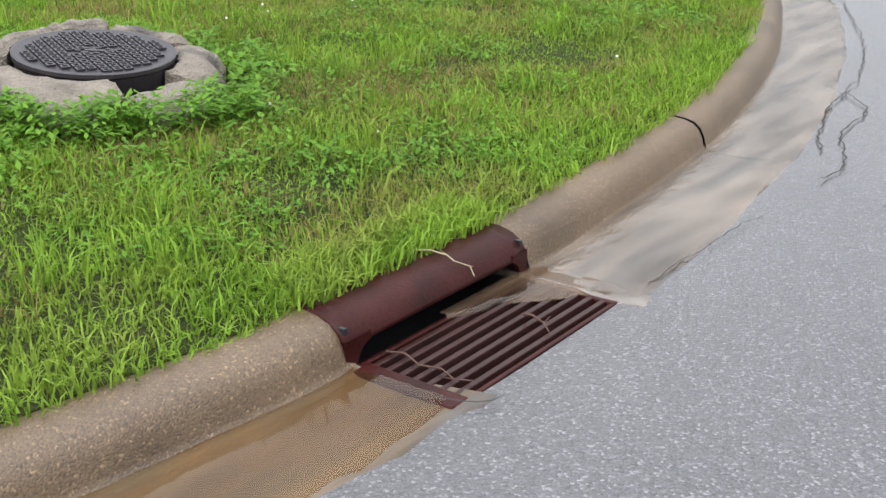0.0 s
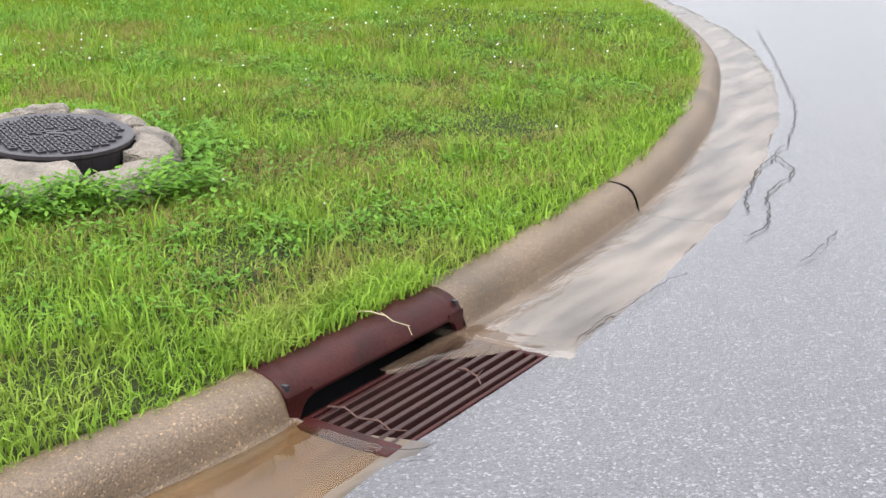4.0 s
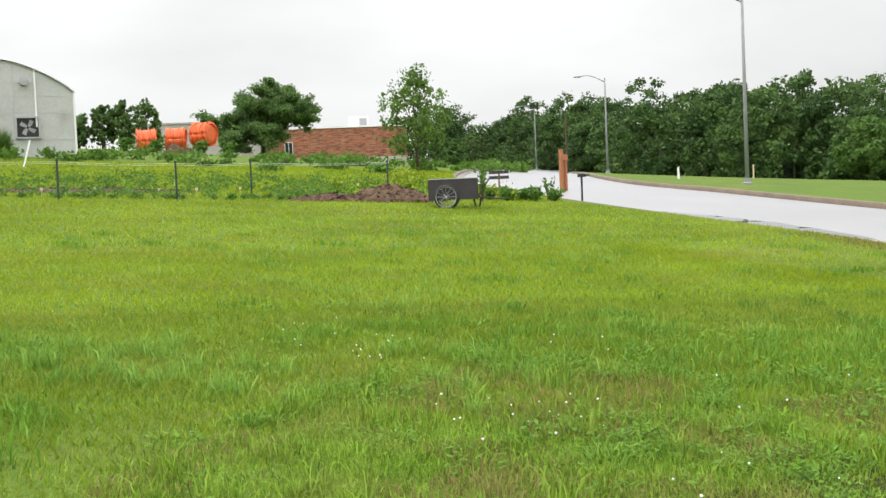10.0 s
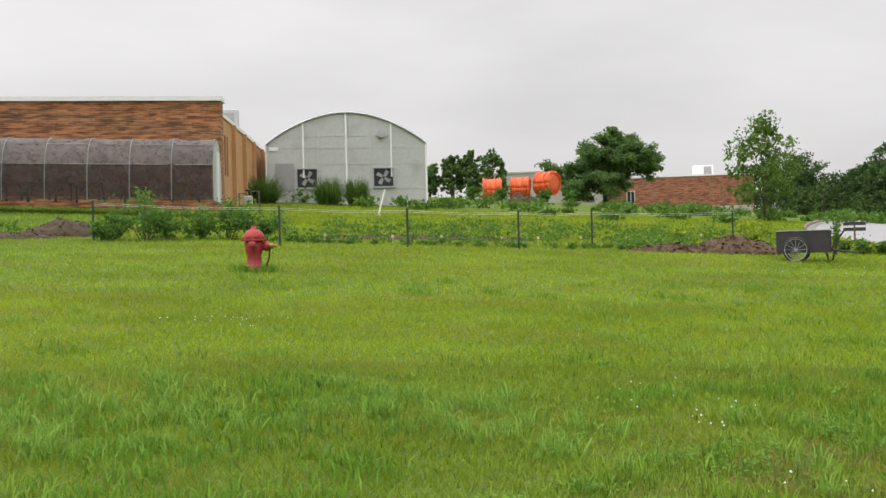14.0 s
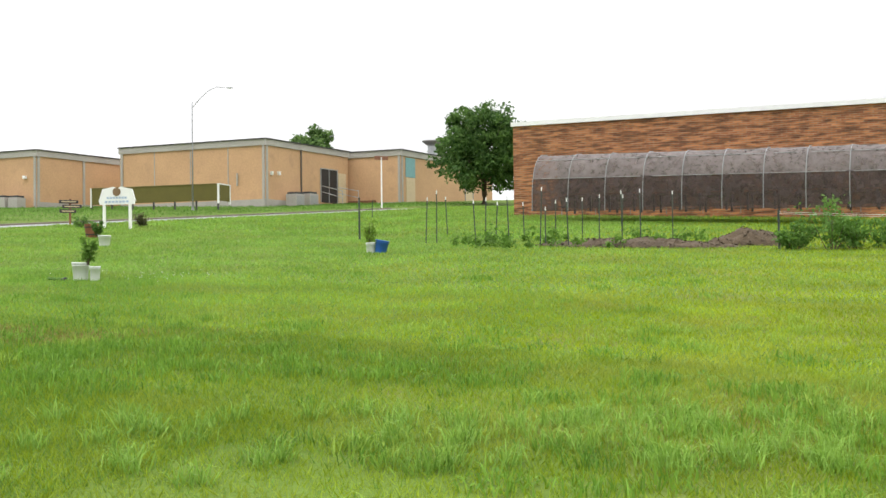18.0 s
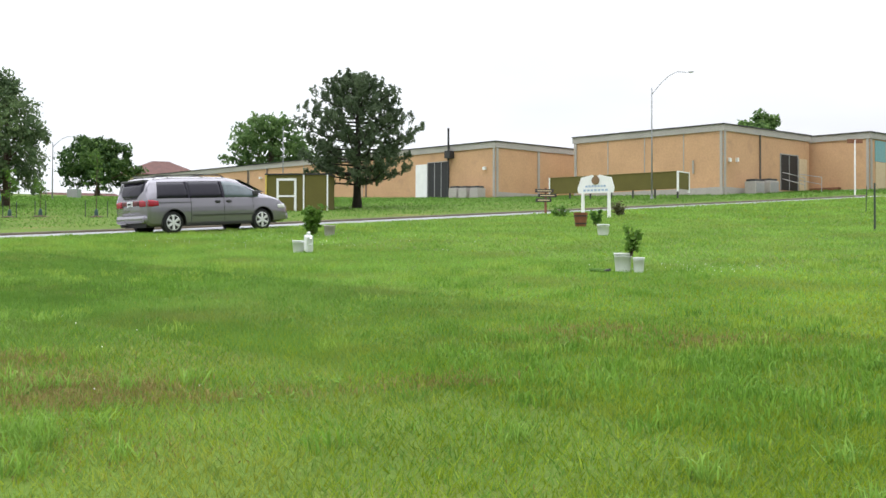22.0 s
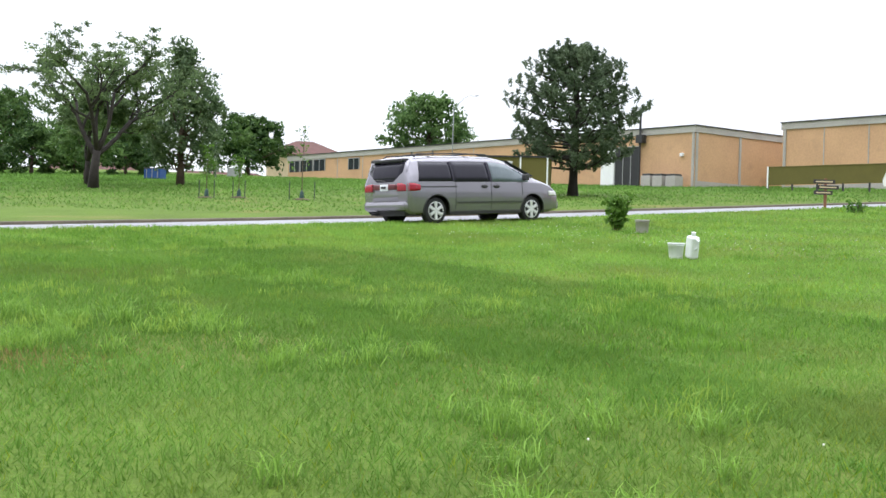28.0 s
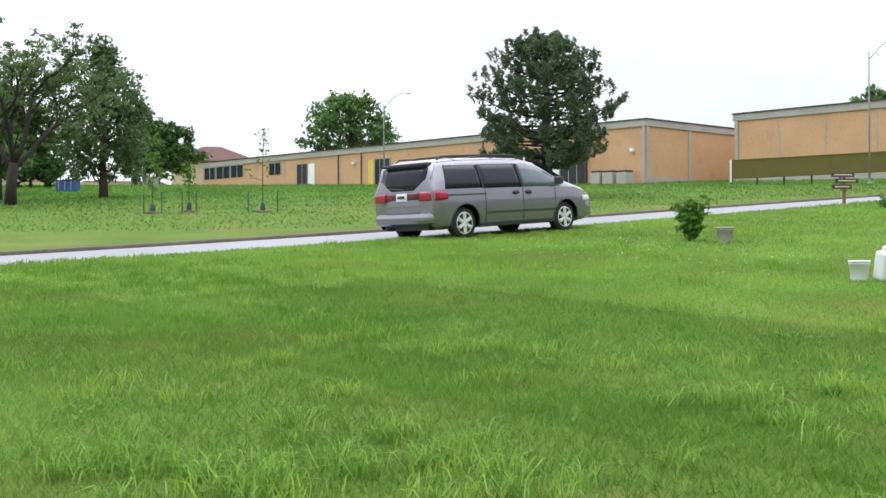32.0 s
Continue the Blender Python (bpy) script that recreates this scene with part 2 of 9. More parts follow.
def streaked(name, wash, silt, stone, yaw):
    """A wet gutter pan: ochre silt, pale wash and bare grey stone drawn out along the flow."""
    m = material(name, wash, 0.30, vary=0.25, scale=5, fine=120, bump=0.35, depth=0.004)
    n, l = m.node_tree.nodes, m.node_tree.links
    b = n["Principled BSDF"]
    out = b.inputs["Base Color"].links[0].from_socket
    geo, mp = n.new("ShaderNodeNewGeometry"), n.new("ShaderNodeMapping")
    mp.vector_type = "TEXTURE"
    mp.inputs["Rotation"].default_value, mp.inputs["Scale"].default_value = (0, 0, radians(yaw)), (1.0, 0.16, 1.0)
    l.new(geo.outputs["Position"], mp.inputs["Vector"])
    for k, (c, lo, hi, size) in enumerate(((silt, 0.44, 0.62, 1.5), (stone, 0.50, 0.60, 0.9))):
        tex, span, mix = n.new("ShaderNodeTexNoise"), n.new("ShaderNodeMapRange"), n.new("ShaderNodeMix")
        tex.noise_dimensions = "4D"
        tex.inputs["W"].default_value = 3.1 * k
        tex.inputs["Scale"].default_value, tex.inputs["Detail"].default_value, tex.inputs["Roughness"].default_value = size, 7, 0.62
        l.new(mp.outputs["Vector"], tex.inputs["Vector"])
        span.inputs["From Min"].default_value, span.inputs["From Max"].default_value = lo, hi
        l.new(tex.outputs["Fac"], span.inputs["Value"])
        mix.data_type = "RGBA"
        l.new(span.outputs["Result"], mix.inputs[0])
        l.new(out, mix.inputs[6])
        mix.inputs[7].default_value = (*c, 1)
        out = mix.outputs[2]
    l.new(out, b.inputs["Base Color"])
    film_of_water(m, 0.25, 0.25)
    return m


M_GUTTER = streaked("wet_gutter_pan", (0.135, 0.094, 0.058), (0.066, 0.042, 0.018), (0.090, 0.086, 0.086), 46)
M_KERB_FAR = material("dirty_kerb", (0.17, 0.13, 0.095), 0.85, vary=0.3, scale=1, fine=12)
M_DRIVE = material("drive_concrete", (0.22, 0.22, 0.23), 0.6, vary=0.15, scale=0.4, fine=40, bump=0.2)
M_WHITE = material("white_paint", (0.80, 0.80, 0.80), 0.55, vary=0.06, scale=3, fine=30, bump=0.05)
M_STEEL = material("galvanised_steel", (0.45, 0.47, 0.48), 0.5, metal=0.6, vary=0.12, scale=4, fine=40, bump=0.05)
M_LAMPGREY = material("weathered_lamp_steel", (0.22, 0.23, 0.235), 0.6, vary=0.15, scale=3, fine=30, bump=0.05)
M_TAN = material("tan_brick_panel", (0.53, 0.325, 0.180), 0.85, vary=0.12, scale=0.5, fine=9, bump=0.25, second=(0.42, 0.26, 0.15), patch=0.02, patch_scale=0.9)
M_GREYCON = material("grey_concrete_band", (0.38, 0.36, 0.33), 0.85, vary=0.15, scale=0.6, fine=14)
# near-black colour stands for the shade inside openings
M_DARK = material("opening_shade", (0.02, 0.02, 0.022), 0.5, vary=0.3, bump=0)
M_OLIVE = material("olive_panel", (0.115, 0.10, 0.018), 0.8, vary=0.1, scale=2, fine=25)
M_BARK = material("bark", (0.085, 0.06, 0.042), 0.95, vary=0.35, scale=5, fine=40, bump=0.8, depth=0.02)
M_RED_BRICK = material("red_brick", (0.30, 0.115, 0.05), 0.9, vary=0.2, scale=1.2, fine=16, bump=0.4, second=(0.20, 0.075, 0.035), patch=0.05, patch_scale=1.0)
# brown soil and thatch, taken darker to paint the shade between blades
M_THATCH = material("shaded_soil_and_thatch", (0.030, 0.038, 0.012), 0.95, vary=0.4, scale=4, fine=60, bump=0.8, depth=0.02, second=(0.060, 0.045, 0.022), patch=0.05, patch_scale=2.5, spec=0.1)
# leaf colours are paled to include the haze over distant trees
L_TREE = leafy("tree_leaf", (0.072, 0.138, 0.044), (0.190, 0.300, 0.092), through_=0.45, tuft=0.7, even=True)
L_WOOD = leafy("woodland_leaf", (0.038, 0.080, 0.026), (0.118, 0.198, 0.054), through_=0.3, tuft=0.22, even=True)
L_PINE = leafy("pine_needles", (0.068, 0.102, 0.056), (0.150, 0.198, 0.108), through_=0.4, tuft=0.9, even=True)


# ---- building helpers ----
def mesh_from(name, verts, faces, mat, smooth=False):
    me = bpy.data.meshes.new(name)
    me.from_pydata(verts, [], faces)
    me.materials.append(mat)
    if smooth:
        me.polygons.foreach_set("use_smooth", [True] * len(me.polygons))
    me.update()
    return me


def part(name, bm, mat, parent=None, label="", smooth=False):
    """Links a bmesh (or a mesh) as one object under a thing or a part."""
    if isinstance(bm, bmesh.types.BMesh):
        me = bpy.data.meshes.new(name)
        bm.to_mesh(me)
        bm.free()
        me.materials.append(mat)
    else:
        me = bm
    if smooth:
        me.polygons.foreach_set("use_smooth", [True] * len(me.polygons))
    ob = new(name, me)
    ob.parent = parent
    if label:
        ob["label"] = label
    return ob


def thing(name, m, label, category, group="", kind=""):
    ob = new(name)
    ob.empty_display_size = 0.1
    ob.matrix_world = m
    return tagged(ob, label, category, group, kind)


def box(bm, x0, y0, z0, x1, y1, z1, bevel=0.0):
    r = bmesh.ops.create_cube(bm, size=1.0)
    vs = r["verts"]
    for v in vs:
        v.co = Vector(((x0 + x1) / 2 + v.co.x * (x1 - x0), (y0 + y1) / 2 + v.co.y * (y1 - y0), (z0 + z1) / 2 + v.co.z * (z1 - z0)))
    if bevel:
        es = list({e for v in vs for e in v.link_edges})
        bmesh.ops.bevel(bm, geom=es, offset=bevel, segments=2, affect="EDGES", profile=0.5)
    return bm


def boxm(x0, y0, z0, x1, y1, z1, bevel=0.0):
    return box(bmesh.new(), x0, y0, z0, x1, y1, z1, bevel)


def rod(bm, a, b, r0, r1=None, n=8, cap=True):
    """A tapered rod from a to b."""
    a, b = Vector(a), Vector(b)
    r1 = r0 if r1 is None else r1
    q = (b - a).to_track_quat("Z", "Y").to_matrix()
    rings = []
    for p, r in ((a, r0), (b, r1)):
        rings.append([bm.verts.new(p + q @ Vector((math.cos(2 * math.pi * k / n) * r, math.sin(2 * math.pi * k / n) * r, 0))) for k in range(n)])
    for k in range(n):
        bm.faces.new((rings[0][k], rings[0][(k + 1) % n], rings[1][(k + 1) % n], rings[1][k]))
    if cap:
        bm.faces.new(rings[0][::-1])
        bm.faces.new(rings[1])
    return bm


def rodm(a, b, r0, r1=None, n=8):
    return rod(bmesh.new(), a, b, r0, r1, n)


def tube(bm, pts, radii, n=8):
    """A bent tube through points."""
    pts = [Vector(p) for p in pts]
    if isinstance(radii, (int, float)):
        radii = [radii] * len(pts)
    rings = []
    for i, p in enumerate(pts):
        d = (pts[min(i + 1, len(pts) - 1)] - pts[max(i - 1, 0)]).normalized()
        q = d.to_track_quat("Z", "Y").to_matrix()
        rings.append([bm.verts.new(p + q @ Vector((math.cos(2 * math.pi * k / n) * radii[i], math.sin(2 * math.pi * k / n) * radii[i], 0))) for k in range(n)])
    for a, b in zip(rings, rings[1:]):
        for k in range(n):
            bm.faces.new((a[k], a[(k + 1) % n], b[(k + 1) % n], b[k]))
    bm.faces.new(rings[0][::-1])
    bm.faces.new(rings[-1])
    return bm


def lathe(bm, profile, n=20):
    """A turned body from (radius, height) pairs."""
    rings = []
    for r, z in profile:
        rings.append([bm.verts.new((math.cos(2 * math.pi * k / n) * r, math.sin(2 * math.pi * k / n) * r, z)) for k in range(n)])
    for a, b in zip(rings, rings[1:]):
        for k in range(n):
            bm.faces.new((a[k], a[(k + 1) % n], b[(k + 1) % n], b[k]))
    bm.faces.new(rings[0][::-1])
    bm.faces.new(rings[-1])
    return bm


# ---- the lie of the land ----
LAND = (1.8919, 1.3937, 0.6561, -0.9272, -0.2891, 0.2741, -4.776, -0.6202, 0.3497, -0.1621, 0.1995, 1.1191, -0.0469, 0.6703, -0.094, 0.5118, -0.2436, 0.168, -0.0104, -0.4886, 0.1298)


def land(x, y):
    """Height of the lawn at a place: a smooth hill that rises to the west and flattens far out."""
    x, y = np.clip(np.asarray(x, float), -150, 45), np.clip(np.asarray(y, float), -75, 178)
    a, b = 2.6 * np.tanh((x + 20) / 156), 2.6 * np.tanh((y - 20) / 156)
    z, k = 0 * a, 0
    for i in range(6):
        for j in range(6 - i):
            z = z + LAND[k] * a ** i * b ** j
            k += 1
    far = np.hypot(x + 20, y - 20)
    return z * (1 - np.clip((far - 190) / 400, 0, 1) * 0.35)


def curve(points, step):
    """A smooth line through points, in even steps."""
    p = np.array(points, float)
    p = np.vstack([2 * p[0] - p[1], p, 2 * p[-1] - p[-2]])
    out = []
    for i in range(1, len(p) - 2):
        n = max(2, int(np.linalg.norm(p[i + 1] - p[i]) / step))
        for t in np.arange(n) / n:
            out.append(0.5 * (2 * p[i] + (p[i + 1] - p[i - 1]) * t + (2 * p[i - 1] - 5 * p[i] + 4 * p[i + 1] - p[i + 2]) * t ** 2 + (3 * p[i] - p[i - 1] - 3 * p[i + 1] + p[i + 2]) * t ** 3))
    out.append(p[-2])
    return np.array(out)


def normals(line):
    """Unit vectors to the left of a line, at each of its points."""
    d = np.gradient(line, axis=0)
    d /= np.linalg.norm(d, axis=1)[:, None]
    return np.stack([-d[:, 1], d[:, 0]], -1)


# back edge of the kerb round the lawn: up the side street, round the corner, along the main road
KERB = [(-48.0, -38.4), (-16.5, -11.2), (-5.9, -2.0), (-1.56, 1.705), (-0.96, 2.261), (-0.41, 2.845), (-0.17, 3.13), (0.105, 3.48), (0.51, 4.02), (0.93, 4.68), (1.42, 5.57), (1.87, 6.60), (2.26, 7.66), (2.58, 9.15), (2.74, 10.65), (2.70, 12.24), (2.25, 13.9), (1.2, 17.2), (0.0, 20.6), (-1.9, 24.2), (-8.5, 33.4), (-13.8, 41.0), (-20, 54), (-29, 84), (-46, 146), (-56, 190)]
MAIN_FAR = [(44, -22), (24, 4), (6.8, 27.8), (0.36, 36.8), (-6.2, 47.4), (-12.4, 57.5), (-20.5, 82), (-38, 146), (-47, 190)]
DRIVE_NEAR = [(-22, -25), (-31.0, -15.1), (-37.2, -8.3), (-43.3, -1.8), (-49.2, 5.0), (-55, 13), (-62, 24)]
DRIVE_W = 3.0
KERB_H, GUTTER = 0.12, 0.51
kerb_line, far_line, drive_line = curve(KERB, 0.25), curve(MAIN_FAR, 1.0), curve(DRIVE_NEAR, 0.5)
kerb_n, far_n, drive_n = -normals(kerb_line), normals(far_line), normals(drive_line)   # all point on to the road


def side(line, nrm, x, y):
    """How far (x, y) lies from the line, positive on the road's side."""
    best = np.full(x.shape, 1e9)
    out = np.zeros(x.shape)
    for (px, py), (nx, ny) in zip(line[::2], nrm[::2]):
        d = (x - px) ** 2 + (y - py) ** 2
        near = d < best
        best = np.where(near, d, best)
        out = np.where(near, (x - px) * nx + (y - py) * ny, out)
    return out


def road_depth(x, y):
    """How far inside a road a place lies, in metres; negative on the grass."""
    a = np.minimum(side(kerb_line[::3], kerb_n[::3], x, y), side(far_line, far_n, x, y))
    street = 9.5 - side(kerb_line[::3], kerb_n[::3], x, y)
    main = 15.0 - side(far_line, far_n, x, y)
    a = np.minimum(a, np.maximum(street, main))
    b = side(drive_line, drive_n, x, y)
    return np.maximum(a, np.minimum(b, DRIVE_W - b))


# the ground: one sheet of grass to the horizon, sunk under the roads
def steps(centre, fine, reach, grow=1.12):
    out, p, d = [], 0.0, fine
    while p < reach:
        out.append(p)
        p += d
        d *= grow
    out.append(reach)
    return np.array([centre - v for v in out[:0:-1]] + [centre + v for v in out])


gx = np.unique(np.concatenate([steps(-6, 0.9, 1500, 1.035)[::1], np.arange(-3, 4, 0.22)]).round(3))
gy = np.unique(np.concatenate([steps(8, 0.9, 1500, 1.035), np.arange(0, 16, 0.22)]).round(3))
X, Y = np.meshgrid(gx, gy, indexing="ij")
inside = np.full(X.shape, -9.0)
close = (np.abs(X + 10) < 80) & (Y > -60) & (Y < 195)
inside[close] = road_depth(X[close], Y[close])
Z = land(X, Y) - 0.45 * np.clip((inside + 0.22) / 0.2, 0, 1)
idx = np.arange(X.size).reshape(X.shape)
faces = np.stack([idx[:-1, :-1], idx[1:, :-1], idx[1:, 1:], idx[:-1, 1:]], -1).reshape(-1, 4)
ground = new("ground", mesh_from("ground", np.stack([X, Y, Z], -1).reshape(-1, 3).tolist(), faces.tolist(), M_GRASS, True))
tagged(ground, "mown green lawn with weeds and thin brownish patches", "lawn", kind="structure")


def strip(name, left, offsets, heights, mat, level=None):
    """A band along a line: a cross-section of offsets on to the road and heights over the lawn."""
    line, nrm = left
    rows = []
    for o, h in zip(offsets, heights):
        p = line + nrm * o
        base = land(p[:, 0], p[:, 1]) if level is None else land(line[:, 0], line[:, 1])
        rows.append(np.column_stack([p, base + h]))
    v = np.stack(rows, 1)
    n, m = v.shape[:2]
    ids = np.arange(n * m).reshape(n, m)
    f = np.stack([ids[:-1, :-1], ids[:-1, 1:], ids[1:, 1:], ids[1:, :-1]], -1).reshape(-1, 4)
    return new(name, mesh_from(name, v.reshape(-1, 3).tolist(), f.tolist(), mat, True))


K, F, D = (kerb_line, kerb_n), (far_line, far_n), (drive_line, drive_n)
verge_offsets = (-3.0, -1.5, -0.6, -0.02)
for nm, line in (("verge_kerb", K), ("verge_main", F), ("verge_drive", D)):
    tagged(strip(nm, line, verge_offsets, (-0.03, 0.004, 0.006, 0.0), M_GRASS), "grass verge along the road edge", "verge", kind="structure")
far_side = (drive_line + drive_n * DRIVE_W, -drive_n)
tagged(strip("verge_drive_far", far_side, verge_offsets, (-0.03, 0.015, 0.02, 0.0), M_GRASS), "grass verge along the drive", "verge", kind="structure")

# soil strip under the blades; their shade is in its colour
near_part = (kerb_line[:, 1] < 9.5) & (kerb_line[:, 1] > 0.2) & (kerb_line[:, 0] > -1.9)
tagged(strip("verge_thatch", (kerb_line[near_part], kerb_n[near_part]), (-2.7, -2.4, -1.8, -1.0, -0.5, -0.02), (-0.03, 0.008, 0.010, 0.012, 0.012, 0.006), M_THATCH), "soil and thatch under the long grass, darkened for the shade between blades", "soil", kind="structure")

# roads
main_offsets = np.linspace(0.2, 17.5, 16)
tagged(strip("road_main", F, main_offsets, [-0.15 + 0.06 * math.sin(math.pi * min(o, 11) / 11) - 0.03 * max(0, o - 11) for o in main_offsets], M_WET), "wet grey asphalt road shining under the sky", "road", kind="structure")
cut = kerb_line[:, 1] < 15.8
street_offsets = [GUTTER - 0.045, GUTTER + 0.005, *np.linspace(GUTTER + 0.25, 10.0, 28)]
tagged(strip("road_side_street", (kerb_line[cut], kerb_n[cut]), street_offsets, [-KERB_H + 0.002, -KERB_H + 0.008] + [-KERB_H + 0.008 + 0.09 * min(1, (o - GUTTER) / 4) for o in street_offsets[2:]], M_ASPHALT, level=1), "coarse light grey wet asphalt street", "road", kind="structure")
tagged(strip("drive", D, np.linspace(0.06, DRIVE_W - 0.06, 6), (-0.08, -0.05, -0.04, -0.04, -0.05, -0.08), M_DRIVE), "pale grey concrete drive across the lawn", "road", kind="structure")
tagged(strip("kerb_main", F, (-0.02, 0.0, 0.16, 0.2, 0.21), (-0.12, 0.03, 0.03, 0.0, -0.2), M_KERB_FAR), "low dirty concrete kerb", "kerb", kind="structure")
tagged(strip("kerb_drive", far_side, (-0.02, 0.0, 0.08, 0.10, 0.11), (-0.12, 0.0, -0.01, -0.03, -0.15), material("weathered_drive_kerb", (0.10, 0.082, 0.055), 0.9, vary=0.35, scale=1.5, fine=15)), "low brown kerb along the drive", "kerb", kind="structure")


# ---- buildings ----
D1 = Vector((-math.sin(radians(136)), math.cos(radians(136)), 0))   # along the fronts, away to the south-west
D2 = Vector((-math.sin(radians(40)), math.cos(radians(40)), 0))     # along the sides, away to the north-west
UP = Vector((0, 0, 1))


def slab_on(p0, d, out, a0, a1, z0, z1, proud, deep=0.1):
    """A flat piece on a wall: from a0 to a1 along d, z0 to z1, standing proud of the wall."""
    bm = bmesh.new()
    o = Vector((p0[0], p0[1], 0))
    v = []
    for h in (-deep, proud):
        for a, z in ((a0, z0), (a1, z0), (a1, z1), (a0, z1)):
            v.append(bm.verts.new(o + d * a + out * h + UP * z))
    for f in ((0, 1, 2, 3), (7, 6, 5, 4), (0, 4, 5, 1), (1, 5, 6, 2), (2, 6, 7, 3), (3, 7, 4, 0)):
        bm.faces.new([v[i] for i in f])
    bmesh.ops.recalc_face_normals(bm, faces=bm.faces)
    return bm


def prism(p0, a, b, la, lb, z0, z1):
    bm = bmesh.new()
    p0 = Vector((p0[0], p0[1], 0))
    c = [p0, p0 + a * la, p0 + a * la + b * lb, p0 + b * lb]
    lo, hi = [bm.verts.new((v.x, v.y, z0)) for v in c], [bm.verts.new((v.x, v.y, z1)) for v in c]
    for k in range(4):
        bm.faces.new((lo[k], lo[(k + 1) % 4], hi[(k + 1) % 4], hi[k]))
    bm.faces.new(lo[::-1])
    bm.faces.new(hi)
    bmesh.ops.recalc_face_normals(bm, faces=bm.faces)
    return bm


OUT1 = Vector((D1.y, -D1.x, 0)) * (1 if Vector((D1.y, -D1.x, 0)).dot(D2) < 0 else -1)   # fronts face this way
OUT2 = Vector((D2.y, -D2.x, 0)) * (1 if Vector((D2.y, -D2.x, 0)).dot(D1) < 0 else -1)   # sides face this way


def brick_material(name, c1, c2, mortar, yaw, size):
    """Running-bond brickwork at true size, in the plane of a wall that runs at a yaw."""
    m = material(name, c1, 0.9, vary=0.2, scale=0.8, fine=20, bump=0.0)
    n, l = m.node_tree.nodes, m.node_tree.links
    b = n["Principled BSDF"]
    geo, mp, br, mp2, tex = n.new("ShaderNodeNewGeometry"), n.new("ShaderNodeMapping"), n.new("ShaderNodeTexBrick"), n.new("ShaderNodeMapping"), n.new("ShaderNodeTexNoise")
    mp.vector_type = "TEXTURE"
    mp.inputs["Rotation"].default_value = (radians(90), 0, radians(yaw + 90))
    br.inputs["Scale"].default_value = 1.0
    br.inputs["Brick Width"].default_value, br.inputs["Row Height"].default_value, br.inputs["Mortar Size"].default_value = size, size / 4, size * 0.04
    br.inputs["Color1"].default_value, br.inputs["Color2"].default_value, br.inputs["Mortar"].default_value = (*c1, 1), (*c2, 1), (*mortar, 1)
    l.new(geo.outputs["Position"], mp.inputs["Vector"])
    l.new(mp.outputs["Vector"], br.inputs["Vector"])
    mp2.inputs["Scale"].default_value = (1.1, 1.1, 8.0)
    tex.inputs["Scale"].default_value, tex.inputs["Detail"].default_value = 1.3, 6
    l.new(geo.outputs["Position"], mp2.inputs["Vector"])
    l.new(mp2.outputs["Vector"], tex.inputs["Vector"])
    ramp = n.new("ShaderNodeMapRange")
    ramp.inputs["From Min"].default_value, ramp.inputs["From Max"].default_value = 0.36, 0.60
    ramp.inputs["To Min"].default_value, ramp.inputs["To Max"].default_value = 0.42, 1.28
    l.new(tex.outputs["Fac"], ramp.inputs["Value"])
    mul = n.new("ShaderNodeMix")
    mul.data_type, mul.blend_type = "RGBA", "MULTIPLY"
    mul.inputs[0].default_value = 1.0
    l.new(br.outputs["Color"], mul.inputs[6])
    l.new(ramp.outputs["Result"], mul.inputs[7])
    l.new(mul.outputs[2], b.inputs["Base Color"])
    return m


M_BRICK_FRONT = brick_material("red_brickwork", (0.44, 0.170, 0.062), (0.22, 0.072, 0.030), (0.27, 0.17, 0.10), 136, 0.36)
M_BRICK_FAR = brick_material("far_brickwork", (0.36, 0.115, 0.055), (0.26, 0.085, 0.045), (0.28, 0.17, 0.12), 64, 0.5)
M_TAN_SIDE = material("tan_stucco", (0.50, 0.27, 0.12), 0.9, vary=0.12, scale=0.6, fine=8, second=(0.40, 0.21, 0.09), patch=0.03, patch_scale=0.5)
M_GLASS = material("dark_window_glass", (0.03, 0.035, 0.04), 0.12, vary=0.2, bump=0)
M_FRAME = material("grey_metal_frame", (0.30, 0.30, 0.30), 0.5, vary=0.1)
M_BLUE_PANEL = material("blue_green_panel", (0.18, 0.36, 0.38), 0.7, vary=0.12)
M_CREAM = material("cream_panel", (0.58, 0.46, 0.30), 0.75, vary=0.1)
M_YELLOW = material("yellow_panel", (0.66, 0.48, 0.10), 0.7, vary=0.1)
M_BLACKM = material("black_metal", (0.025, 0.025, 0.027), 0.5, vary=0.2)
M_DOWN = material("brown_downpipe", (0.12, 0.10, 0.085), 0.7, vary=0.2)
M_RUST = material("rusty_brown_metal", (0.20, 0.085, 0.045), 0.8, vary=0.3, scale=8)


